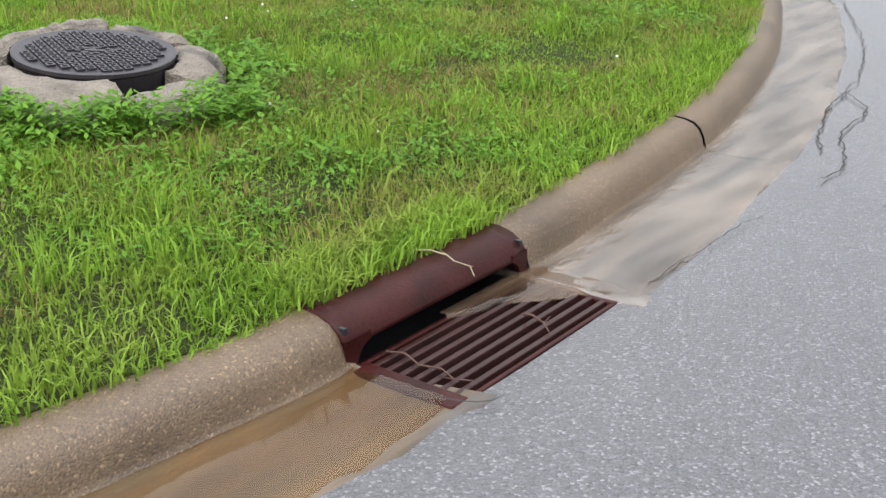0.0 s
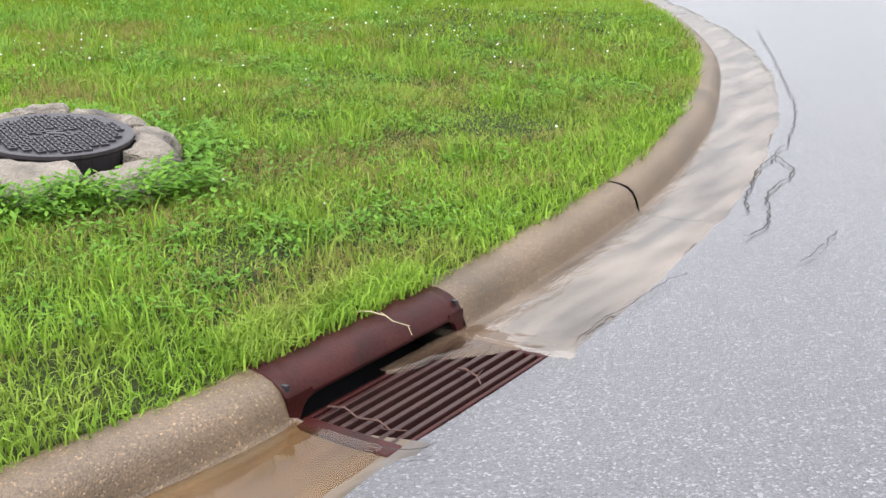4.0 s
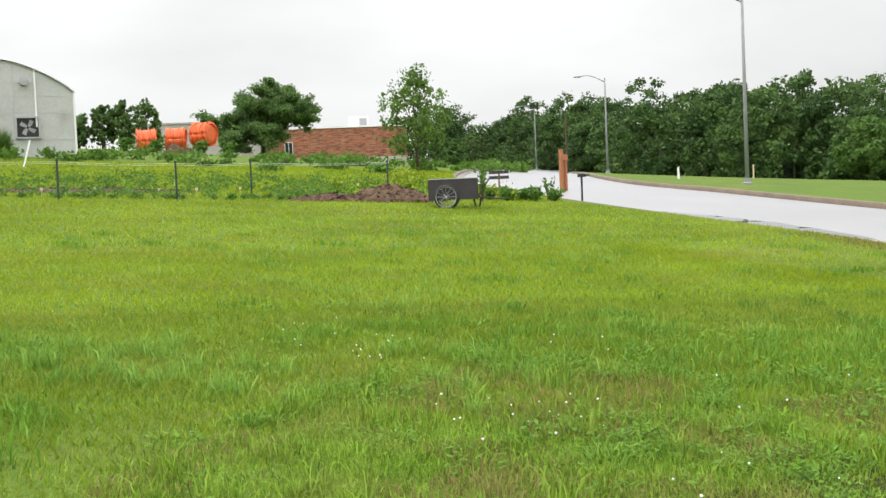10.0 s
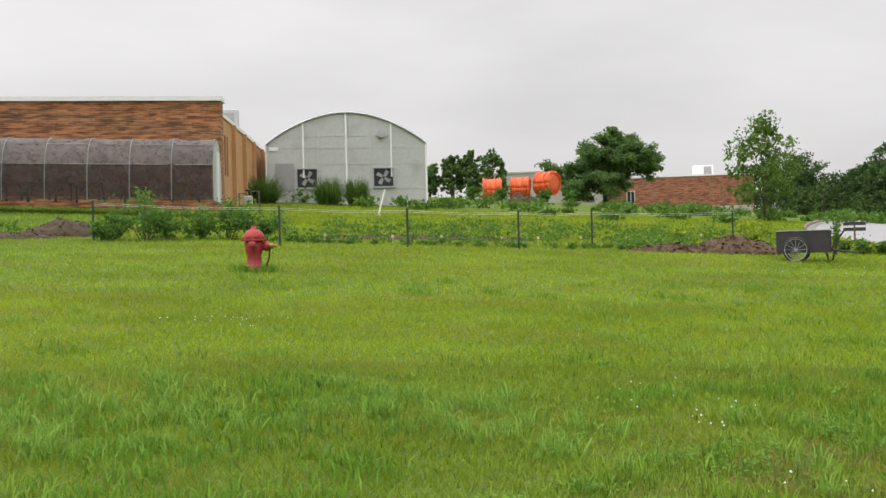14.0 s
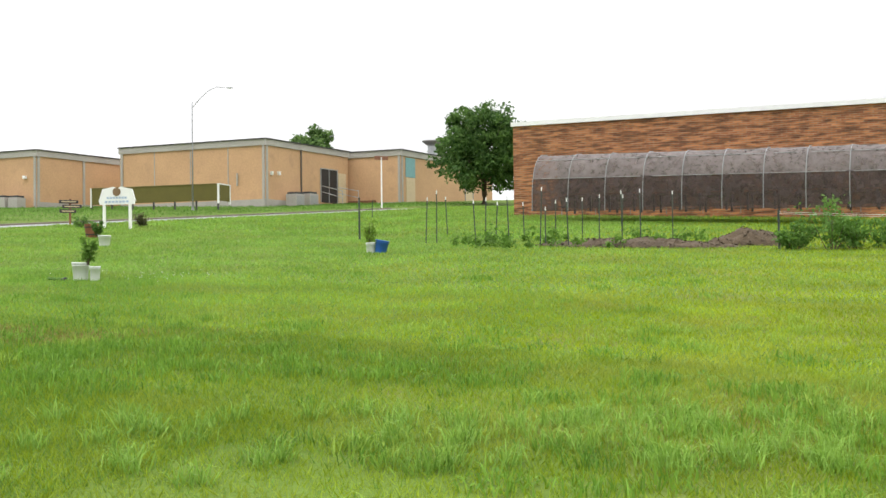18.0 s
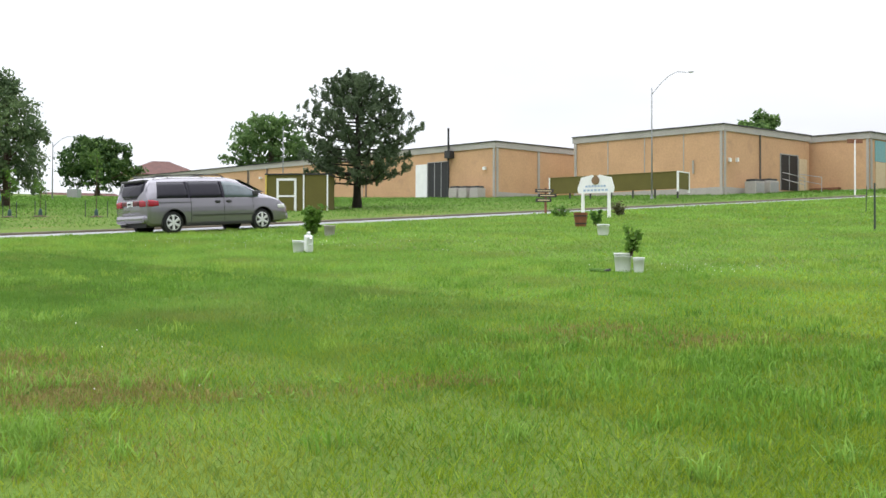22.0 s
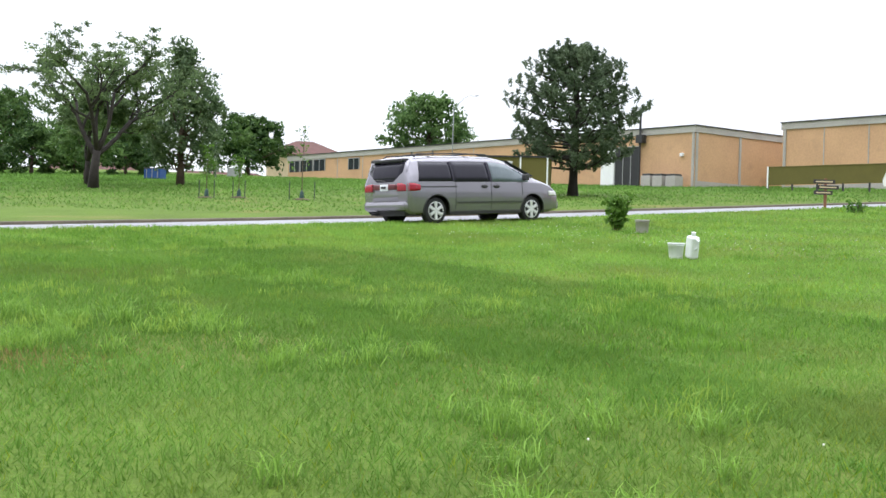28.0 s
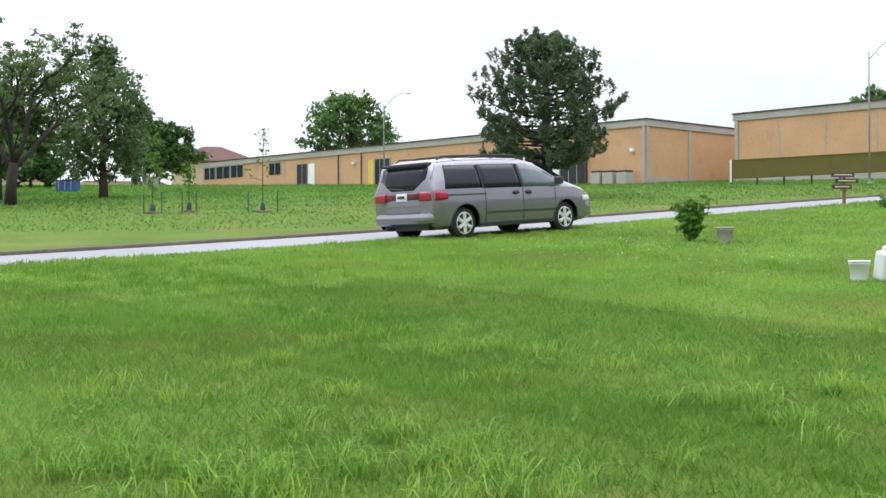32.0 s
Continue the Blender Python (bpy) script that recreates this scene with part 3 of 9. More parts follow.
def hall(name, p0, la, lb, z1, label, piers=(), piers_side=(), left_side=False):
    """A flat-roofed block: tan wall panels, grey piers and a grey band under the roof edge."""
    t = thing(name, Matrix(), label, "building")
    part("wall", prism(p0, D1, D2, la, lb, 3.0, z1 - 0.42), M_TAN, t)
    q = Vector((p0[0], p0[1], 0)) + OUT1 * 0.07 + OUT2 * 0.07
    part("roof_band", prism(q, D1, D2, la + 0.14, lb + 0.14, z1 - 0.42, z1 - 0.03), M_GREYCON, t, "grey concrete band under the roof edge")
    part("roof_edge", prism(q + OUT1 * 0.05 + OUT2 * 0.05, D1, D2, la + 0.24, lb + 0.24, z1 - 0.03, z1 + 0.03), M_BLACKM, t)
    for a in piers:
        w = 0.085 if a < 0.2 or a > la - 0.3 else 0.03
        part("pier", slab_on(p0, D1, OUT1, a - w, a + w, 3.2, z1 - 0.43, 0.07 if w > 0.08 else 0.025), M_GREYCON, t)
    for a in piers_side:
        part("pier", slab_on(p0, D2, OUT2, a - 0.085, a + 0.085, 3.2, z1 - 0.43, 0.07), M_GREYCON, t)
    return t


def opening(t, name, p0, d, out, a0, a1, z0, z1, mat, frame=M_FRAME, bars=1, label=""):
    w = part(name, slab_on(p0, d, out, a0, a1, z0, z1, 0.02), mat, t, label)
    for (b0, b1, y0, y1) in ((a0 - 0.06, a0, z0, z1), (a1, a1 + 0.06, z0, z1), (a0 - 0.06, a1 + 0.06, z1, z1 + 0.06)):
        part("frame", slab_on(p0, d, out, b0, b1, y0, y1, 0.06), frame, w)
    for k in range(bars):
        a = a0 + (a1 - a0) * (k + 1) / (bars + 1)
        part("mullion", slab_on(p0, d, out, a - 0.025, a + 0.025, z0, z1, 0.05), frame, w)
    return w


HC, HW, HL = (-72.98, 17.02), (-76.69, 27.25), (-80.29, 3.75)
t = hall("tan_hall", HC, 11.16, 9.3, 10.60, "tan block hall with grey piers and flat roof", (0.12, 2.74, 5.59, 8.4, 11.0), (0.12,))
part("base_course", slab_on(HC, D1, OUT1, 0.0, 11.1, 3.2, 6.80, 0.05), M_GREYCON, t)
part("base_course", slab_on(HC, D2, OUT2, 0.0, 9.3, 3.2, 6.80, 0.05), M_GREYCON, t)
part("downpipe", slab_on(HC, D2, OUT2, 3.70, 3.77, 6.4, 10.2, 0.10), M_DOWN, t)
w = opening(t, "door", HC, D2, OUT2, 6.0, 7.9, 6.9, 9.15, M_DARK, M_FRAME, 1, "dark double door, standing open")
part("door_leaf", slab_on(HC, D2, OUT2, 8.0, 8.9, 6.9, 9.0, 0.10), M_CREAM, t, "pale door leaf folded back")
for a, z in ((0.55, 8.45), (1.3, 8.5), (-0.0, 0)):
    if z:
        part("wall_lamp", slab_on(HC, D2, OUT2, a - 0.08, a + 0.08, z - 0.12, z + 0.12, 0.16), M_WHITE, t)
part("vent_pipe", slab_on(HC, D1, OUT1, 2.0, 2.08, 7.7, 8.5, 0.10), M_GREYCON, t)

t = hall("tan_wing", HW, 5.2, 14.0, 10.60, "tan block wing with a blue-green panel", (0.12,), (0.14,))
part("panel", slab_on(HW, D2, OUT2, 0.6, 1.9, 8.75, 10.1, 0.04), M_BLUE_PANEL, t, "faded blue-green panel")
part("door", slab_on(HW, D2, OUT2, 0.65, 1.85, 6.9, 8.72, 0.05), M_CREAM, t, "cream boarded door")
part("base_course", slab_on(HW, D1, OUT1, 0.0, 3.6, 3.2, 7.0, 0.05), M_GREYCON, t)
part("dark_skirt", slab_on(HW, D1, OUT1, 1.9, 5.1, 3.2, 7.15, 0.4), M_RUST, t, "dark brown low retaining board")
part("base_course", slab_on(HW, D2, OUT2, 0.0, 14.0, 3.2, 7.0, 0.05), M_GREYCON, t)
opening(t, "door", HW, D2, OUT2, 9.4, 10.6, 6.9, 8.7, M_CREAM, M_FRAME, 0, "cream door at the far end")

t = hall("tan_long_wing", HL, 43.9, 12.0, 10.30, "long low tan block wing with windows and doors", (0.12, 13, 19.7, 26.6, 33.0, 36.5), (0.12, 4.0))
part("base_course", slab_on(HL, D2, OUT2, 0.0, 9.3, 3.2, 6.95, 0.05), M_GREYCON, t)
for a0, a1 in ((42.1, 43.6), (40.1, 41.9), (38.3, 39.9)):
    opening(t, "window", HL, D1, OUT1, a0, a1, 8.85, 9.80, M_GLASS, M_FRAME, 1)
opening(t, "window", HL, D1, OUT1, 33.5, 34.9, 8.8, 9.7, M_GLASS, M_FRAME, 1)
opening(t, "door", HL, D1, OUT1, 30.3, 31.5, 6.8, 9.42, M_DARK, M_FRAME, 1, "dark glazed door")
part("door_leaf", slab_on(HL, D1, OUT1, 29.4, 30.1, 6.8, 9.4, 0.1), M_WHITE, t, "white door leaf standing open")
opening(t, "door", HL, D1, OUT1, 21.3, 22.8, 6.8, 9.3, M_GLASS, M_FRAME, 2, "glazed double door")
part("panel", slab_on(HL, D1, OUT1, 22.95, 23.5, 6.8, 9.3, 0.04), M_YELLOW, t, "yellow panel beside the door")
opening(t, "door", HL, D1, OUT1, 4.3, 6.2, 6.4, 9.2, M_DARK, M_FRAME, 2, "dark glazed entrance")
part("panel", slab_on(HL, D1, OUT1, 6.3, 7.4, 6.4, 9.15, 0.06), M_WHITE, t, "white panel beside the entrance")
part("chimney_pipe", rodm(Vector((HL[0], HL[1], 6.4)) + D1 * 4.1 + OUT1 * 0.2, Vector((HL[0], HL[1], 11.5)) + D1 * 4.1 + OUT1 * 0.2, 0.07), M_BLACKM, t)
part("vent_box", slab_on(HL, D1, OUT1, 3.75, 4.25, 9.4, 9.9, 0.45), M_BLACKM, t)
for a in (26.7, 24.2, 12.5):
    part("downpipe", slab_on(HL, D1, OUT1, a, a + 0.07, 6.5, 9.9, 0.10), M_DOWN, t)
part("wall_lamp", slab_on(HL, D1, OUT1, 0.8, 1.0, 8.45, 8.65, 0.2), M_WHITE, t)
part("wall_lamp", slab_on(HL, D1, OUT1, 24.9, 25.1, 9.1, 9.25, 0.2), M_WHITE, t)


def ac_unit(p0, d, out, a, z, w=0.9, h=0.75):
    o = Vector((p0[0], p0[1], 0)) + d * a + out * 0.9
    g = thing("air_conditioner", Matrix.Translation((o.x, o.y, z)) @ pose(0, 0, 0, 0, 0, math.degrees(math.atan2(d.y, d.x))), "pale grey air-conditioning unit standing against the wall", "air conditioner", group="air-conditioning units")
    part("casing", boxm(-w / 2, -0.4, 0.0, w / 2, 0.4, h, 0.03), M_GREYCON, g)
    part("fan_grille", boxm(-w / 2 + 0.06, -0.34, h, w / 2 - 0.06, 0.34, h + 0.13, 0.03), M_BLACKM, g, "dark fan grille")
    part("louvre", boxm(-w / 2 + 0.08, -0.415, 0.1, w / 2 - 0.08, -0.40, h - 0.1), M_FRAME, g)


for a in (1.9, 3.4):
    o = Vector((HC[0], HC[1], 0)) + D2 * a + OUT2 * 0.9
    ac_unit(HC, D2, OUT2, a, float(land(o.x, o.y)) - 0.02, 0.95, 0.78)
for a in (0.8, 1.8, 2.7):
    o = Vector((HL[0], HL[1], 0)) + D1 * a + OUT1 * 0.9
    ac_unit(HL, D1, OUT1, a, float(land(o.x, o.y)) - 0.02, 0.72, 0.70)

# roof fan on the wing
o = Vector((HW[0], HW[1], 10.6)) + D2 * 8.0 - OUT2 * 2.0
rf = thing("roof_fan", Matrix.Translation(o), "grey mushroom-shaped exhaust fan on the roof", "roof vent")
part("stack", lathe(bmesh.new(), [(0.42, 0.0), (0.42, 0.5), (0.36, 0.55), (0.36, 1.1), (0.44, 1.2)], 16), M_STEEL, rf)
part("cap", lathe(bmesh.new(), [(0.44, 1.2), (0.78, 1.42), (0.80, 1.50), (0.05, 1.52)], 16), M_FRAME, rf)
part("base", boxm(-0.6, -0.6, -0.1, 0.6, 0.6, 0.25), M_RUST, rf)

# the stair rail by the hall's door
sr = thing("stair_rail", Matrix(), "pale metal stair rail by the hall door", "railing")
for k in (0, 1):
    base = Vector((HC[0], HC[1], 0)) + D2 * (6.0 + k * 1.9) + OUT2 * 0.15
    a, b = base + UP * 8.0, base + OUT2 * 1.6 + UP * 7.2
    zb = float(land(b.x, b.y))
    part("handrail", rodm(a, (b.x, b.y, zb + 0.9), 0.022), M_STEEL, sr)
    part("handrail", rodm(a - UP * 0.4, (b.x, b.y, zb + 0.45), 0.022), M_STEEL, sr)
    part("post", rodm((b.x, b.y, zb - 0.05), (b.x, b.y, zb + 0.95), 0.022), M_STEEL, sr)

# the red brick hall
BC = (-38.15, 35.25)
BF = Vector((-0.686, -0.728, 0)).normalized()
BS = D2
t = thing("brick_hall", Matrix(), "red brick hall with white roof edge and tan side wall", "building")
L_BRICK = 16.45
part("front_wall", prism(BC, BF, BS, L_BRICK, 0.9, 2.5, 8.55), M_BRICK_FRONT, t, "streaky red brick front wall")
q = Vector((BC[0], BC[1], 0)) + OUT1 * 0.08 + OUT2 * 0.08
part("roof_edge", prism(q, BF, BS, L_BRICK + 0.16, 1.06, 8.55, 8.74), M_WHITE, t, "white metal roof edge")
qs = Vector((BC[0], BC[1], 0)) + BS * 0.9 - OUT2 * 0.25
part("side_wall", prism(qs, BF, BS, L_BRICK - 0.5, 24, 2.5, 8.15), M_TAN_SIDE, t, "tan stucco side wall")
part("side_edge", prism(qs + OUT2 * 0.06, BF, BS, L_BRICK - 0.4, 24, 8.15, 8.32), M_WHITE, t)
for a in (4.5, 8.5, 12.5, 16.5, 20.5):
    part("pilaster", slab_on(qs, BS, OUT2, a, a + 0.3, 2.6, 8.14, 0.18), M_TAN_SIDE, t)
part("vent_slot", slab_on(qs, BS, OUT2, 2.0, 2.25, 5.6, 7.4, 0.03), M_RUST, t)
part("vent_slot", slab_on(qs, BS, OUT2, 2.75, 2.95, 5.6, 7.4, 0.03), M_RUST, t)
o = qs + BS * 11 - OUT2 * 1.6
hv = thing("roof_unit", Matrix.Translation((o.x, o.y, 8.3)) @ pose(0, 0, 0, 0, 0, 46), "grey metal ventilation unit on the brick hall roof", "roof vent")
part("casing", boxm(-1.1, -0.8, -0.1, 1.1, 0.8, 1.35, 0.03), M_STEEL, hv)
part("grille", boxm(-0.9, -0.82, 0.2, 0.9, -0.80, 1.15), M_FRAME, hv)

# the shade tunnel in front of it
TA = Vector((-33.45, 30.65, 0))
TD = Vector((-0.726, -0.688, 0)).normalized()
TB = Vector((TD.y, -TD.x, 0)) * -1
TB = TB if TB.dot(D2) > 0 else -TB
T_LEN, T_W, T_H = 13.6, 3.4, 2.35
z_right, z_left = 3.98, 4.30


def weave(name, color, cover, scale):
    """Woven shade cloth: part of it is open, so that one sees through."""
    m = material(name, color, 0.9, vary=0.35, scale=1.5, fine=22, bump=0.2)
    n, l = m.node_tree.nodes, m.node_tree.links
    out, bs = n["Material Output"], n["Principled BSDF"]
    clear, ms, tex, geo, ramp = n.new("ShaderNodeBsdfTransparent"), n.new("ShaderNodeMixShader"), n.new("ShaderNodeTexNoise"), n.new("ShaderNodeNewGeometry"), n.new("ShaderNodeMapRange")
    tex.inputs["Scale"].default_value, tex.inputs["Detail"].default_value = scale, 4
    ramp.inputs["From Min"].default_value, ramp.inputs["From Max"].default_value = 0.35, 0.65
    ramp.inputs["To Min"].default_value, ramp.inputs["To Max"].default_value = cover - 0.2, min(1, cover + 0.2)
    l.new(geo.outputs["Position"], tex.inputs["Vector"])
    l.new(tex.outputs["Fac"], ramp.inputs["Value"])
    l.new(ramp.outputs["Result"], ms.inputs[0])
    l.new(clear.outputs["BSDF"], ms.inputs[1])
    l.new(bs.outputs["BSDF"], ms.inputs[2])
    l.new(ms.outputs["Shader"], out.inputs["Surface"])
    return m


M_CLOTH = weave("grey_shade_cloth", (0.130, 0.110, 0.104), 0.84, 5.0)
M_CLOTH_LOW = weave("dark_shade_cloth", (0.052, 0.036, 0.032), 0.78, 4.0)
M_POLY = material("grey_polythene", (0.44, 0.46, 0.46), 0.45, vary=0.1, scale=1.2, fine=10, bump=0.1)


def hoop(a, u, grow=0.0):
    """A point on the tunnel: a along it, u from 0 (near foot) to 1 (far foot)."""
    ang = math.pi * u
    b = T_W / 2 - math.copysign(abs(math.cos(ang)) ** 0.75, math.cos(ang)) * (T_W / 2 + grow)
    h = (abs(math.sin(ang)) ** 0.75) * (T_H + grow)
    p = TA + TD * a + TB * b
    z = z_right + (z_left - z_right) * a / T_LEN
    return Vector((p.x, p.y, z + h))


tn = thing("shade_tunnel", Matrix(), "long hoop tunnel covered with dark shade cloth", "greenhouse")


def cover(u0, u1, nu, sag, mat, nm, label):
    bm = bmesh.new()
    rows = []
    n = 54
    for i in range(n + 1):
        a = T_LEN * i / n
        rows.append([bm.verts.new(hoop(a, u0 + (u1 - u0) * k / nu, 0.03 - sag * abs(math.sin(math.pi * a / T_LEN * 9)) + 0.06 * noise.noise((a * 2, k * 0.9, 1)) + 0.03 * noise.noise((a * 6, k * 1.7, 4)))) for k in range(nu + 1)])
    for r, s in zip(rows, rows[1:]):
        for k in range(nu):
            bm.faces.new((r[k], s[k], s[k + 1], r[k + 1]))
    return part(nm, bm, mat, tn, label, True)


cover(0.15, 0.80, 15, 0.05, M_CLOTH, "roof_cloth", "sagging grey shade cloth over the hoops")
cover(0.0, 0.15, 5, 0.05, M_CLOTH_LOW, "side_cloth", "dark brown shade cloth on the side")
for k in range(10):
    a = T_LEN * k / 9
    part("hoop", tube(bmesh.new(), [hoop(a, u / 14, 0.05) for u in range(15)], 0.017, 6), M_LAMPGREY, tn)
for u in (0.15, 0.32, 0.5):
    part("rail", rodm(hoop(0, u, 0.02), hoop(T_LEN, u, 0.02), 0.014, None, 6), M_LAMPGREY, tn)
bm = bmesh.new()
ring = [bm.verts.new(hoop(-0.02, u / 16)) for u in range(17)]
bm.faces.new(ring)
part("end_wall", bm, M_POLY, tn, "pale plastic end wall")
dr = part("end_door", slab_on(TA + TB * 1.25, TB, -TD, 0.0, 0.85, z_right, z_right + 1.9, 0.06), M_WHITE, tn, "white door in the end wall")
bm = bmesh.new()
bm.faces.new([bm.verts.new(hoop(a, u)) for a, u in ((0, 0.98), (T_LEN, 0.98), (T_LEN, 0.80), (0, 0.80))])
part("rear_cloth", bm, M_CLOTH_LOW, tn)
for k in range(7):
    a = 1.2 + k * 1.8
    p = TA + TD * a + TB * 1.5
    z = z_right + (z_left - z_right) * a / T_LEN
    g = thing("plant_bench", Matrix.Translation((p.x, p.y, z)) @ pose(0, 0, 0, 0, 0, 46), "dark slatted plant bench inside the tunnel", "bench", group="benches in the tunnel")
    part("top", boxm(-0.6, -0.7, 0.68, 0.6, 0.7, 0.74), M_RUST, g)
    for x, y in ((-0.5, -0.6), (0.5, -0.6), (-0.5, 0.6), (0.5, 0.6)):
        part("leg", boxm(x - 0.04, y - 0.04, 0.0, x + 0.04, y + 0.04, 0.68), M_BLACKM, g)

# the greenhouse
GC = (-40.95, 52.9)
GW, G_EAVE, G_TOP, G0 = 8.9, 8.06, 9.82, 4.5
gr = thing("greenhouse", Matrix(), "grey plastic-clad arched greenhouse with two fans", "greenhouse")
GV = Vector((GC[0], GC[1], 0))


def arch(u):
    """Height of the roof across the front; u from 0 to 1."""
    return G_EAVE + (G_TOP - G_EAVE) * math.sin(math.pi * u) ** 0.85


M_GH = material("weathered_polycarbonate", (0.47, 0.48, 0.465), 0.42, vary=0.10, scale=0.5, fine=7, bump=0.1, second=(0.36, 0.36, 0.34), patch=0.06, patch_scale=0.6)
bm = bmesh.new()
us = [k / 24 for k in range(25)]
lo = [bm.verts.new(GV + D1 * (GW * u) + UP * 3.5) for u in us]
hi = [bm.verts.new(GV + D1 * (GW * u) + UP * arch(u)) for u in us]
for k in range(24):
    bm.faces.new((lo[k], lo[k + 1], hi[k + 1], hi[k]))
part("end_wall", bm, M_GH, gr, "cloudy grey end wall")
bm = bmesh.new()
a_, b_ = [], []
for u in us:
    a_.append(bm.verts.new(GV + OUT1 * 0.05 + D1 * (GW * u) + UP * (arch(u) + 0.03)))
    b_.append(bm.verts.new(GV + D2 * 20 + D1 * (GW * u) + UP * (arch(u) + 0.03)))
for k in range(24):
    bm.faces.new((a_[k], a_[k + 1], b_[k + 1], b_[k]))
for u in (0, 24):
    c, d = bm.verts.new((a_[u].co.x, a_[u].co.y, 3.5)), bm.verts.new((b_[u].co.x, b_[u].co.y, 3.5))
    bm.faces.new((a_[u], b_[u], d, c))
part("roof_skin", bm, M_GH, gr, "", True)
part("arch_rib", tube(bmesh.new(), [GV + OUT1 * 0.07 + D1 * (GW * u) + UP * (arch(u) + 0.02) for u in us], 0.05, 6), M_STEEL, gr)
for a, z0, wd in ((0.03, G0, 0.10), (GW - 0.03, G0, 0.08), (4.48, G0, 0.10), (1.98, 6.85, 0.09), (6.84, 6.85, 0.09), (3.07, 6.8, 0.04), (5.87, 6.8, 0.04), (1.9, G0, 0.06), (6.15, G0, 0.06)):
    part("upright", slab_on(GC, D1, OUT1, a - wd / 2, a + wd / 2, z0 - 0.6, arch(min(1, max(0, a / GW))) - 0.02, 0.06 if wd > 0.07 else 0.02), M_WHITE if wd > 0.07 else M_POLY, gr)
for z in (5.6, 7.0, 7.9, 8.55):
    inset = 0.0 if z < 8 else 0.9
    part("rail", slab_on(GC, D1, OUT1, inset, GW - inset, z - 0.03, z + 0.03, 0.012), M_GH if z != 7.0 else M_POLY, gr)
for a0, a1 in ((1.9, 2.98), (6.12, 7.19)):
    fan = part("fan_opening", slab_on(GC, D1, OUT1, a0, a1, 5.72, 6.72, 0.03), M_DARK, gr, "dark square fan opening")
    for (x0, x1, y0, y1) in ((a0 - 0.08, a0, 5.66, 6.8), (a1, a1 + 0.08, 5.66, 6.8), (a0, a1, 6.72, 6.8), (a0, a1, 5.64, 5.72)):
        part("fan_frame", slab_on(GC, D1, OUT1, x0, x1, y0, y1, 0.12), M_STEEL, fan)
    hub = GV + D1 * ((a0 + a1) / 2) + OUT1 * 0.05 + UP * 6.22
    for k in range(4):
        an = k * math.pi / 2 + 0.6
        bb = bmesh.new()
        d = D1 * math.cos(an) + UP * math.sin(an)
        s = D1 * -math.sin(an) + UP * math.cos(an)
        vs = [bb.verts.new(hub + d * r + s * w_ + OUT1 * o_) for r, w_, o_ in ((0.06, -0.06, 0), (0.42, -0.14, 0.03), (0.42, 0.14, -0.03), (0.06, 0.06, 0))]
        bb.faces.new(vs)
        part("fan_blade", bb, M_FRAME, fan)
part("side_window", slab_on(GC, D1, OUT1, 7.35, 8.4, 5.5, 7.05, 0.03), M_FRAME, gr, "grey louvred panel")
part("exhaust", lathe(bmesh.new(), [(0.05, -0.1), (0.22, -0.1), (0.24, 0.12), (0.05, 0.14)], 14), M_FRAME, gr).matrix_local = Matrix.Translation(GV + D1 * 2.54 + OUT1 * 0.1 + UP * 8.62) @ pose(0, 0, 0, 80, 0, 46)
part("sign_plate", slab_on(GC, D1, OUT1, 8.2, 8.7, 7.75, 7.95, 0.05), M_WHITE, gr)

# the far brick block
FB = (-58.2, 140.1)
FD = Vector((-15.6, -7.5, 0)).normalized()
FN = Vector((FD.y, -FD.x, 0))
FN = FN if FN.y < 0 else -FN
t = thing("far_brick_block", Matrix(), "long low red brick building beyond the trees", "building")
part("wall", prism(FB, FD, -FN, 21.5, 20, 4, 11.25), M_BRICK_FAR, t)
part("roof_edge", prism(Vector((FB[0], FB[1], 0)) + FN * 0.1, FD, -FN, 21.6, 20, 11.25, 11.45), M_WHITE, t)
part("base_course", slab_on(FB, FD, FN, 0, 21.4, 4, 7.45, 0.08), M_GREYCON, t)
opening(t, "window", FB, FD, FN, 14.6, 15.5, 7.9, 9.6, M_GLASS, M_WHITE, 1)
t2 = thing("far_tan_block", Matrix(), "pale tan flat-roofed building far behind the tree", "building")
part("wall", prism((-73.2, 129.5), FD, -FN, 16, 16, 4, 12.2), M_GREYCON, t2)
part("roof_edge", prism(Vector((-73.2, 129.5, 0)) + FN * 0.1, FD, -FN, 16.1, 16, 12.2, 12.4), M_GREYCON, t2)
part("upper_wall", prism((-76.5, 131.5), FD, -FN, 4.5, 8, 12.4, 13.1), M_CREAM, t2)
o = thing("roof_unit", Matrix.Translation((-65.9, 142.2, 11.4)) @ pose(0, 0, 0, 0, 0, 26), "white ventilation unit on the far roof", "roof vent")
part("casing", boxm(-1.3, -0.9, -0.1, 1.3, 0.9, 1.5, 0.03), M_WHITE, o)
part("grille", boxm(0.1, -0.93, 0.3, 1.1, -0.9, 1.3), M_FRAME, o)

# red-roofed houses far off beyond the trees
M_ROOF = material("red_roof_tiles", (0.105, 0.046, 0.038), 0.85, vary=0.25, scale=1.5, fine=14)


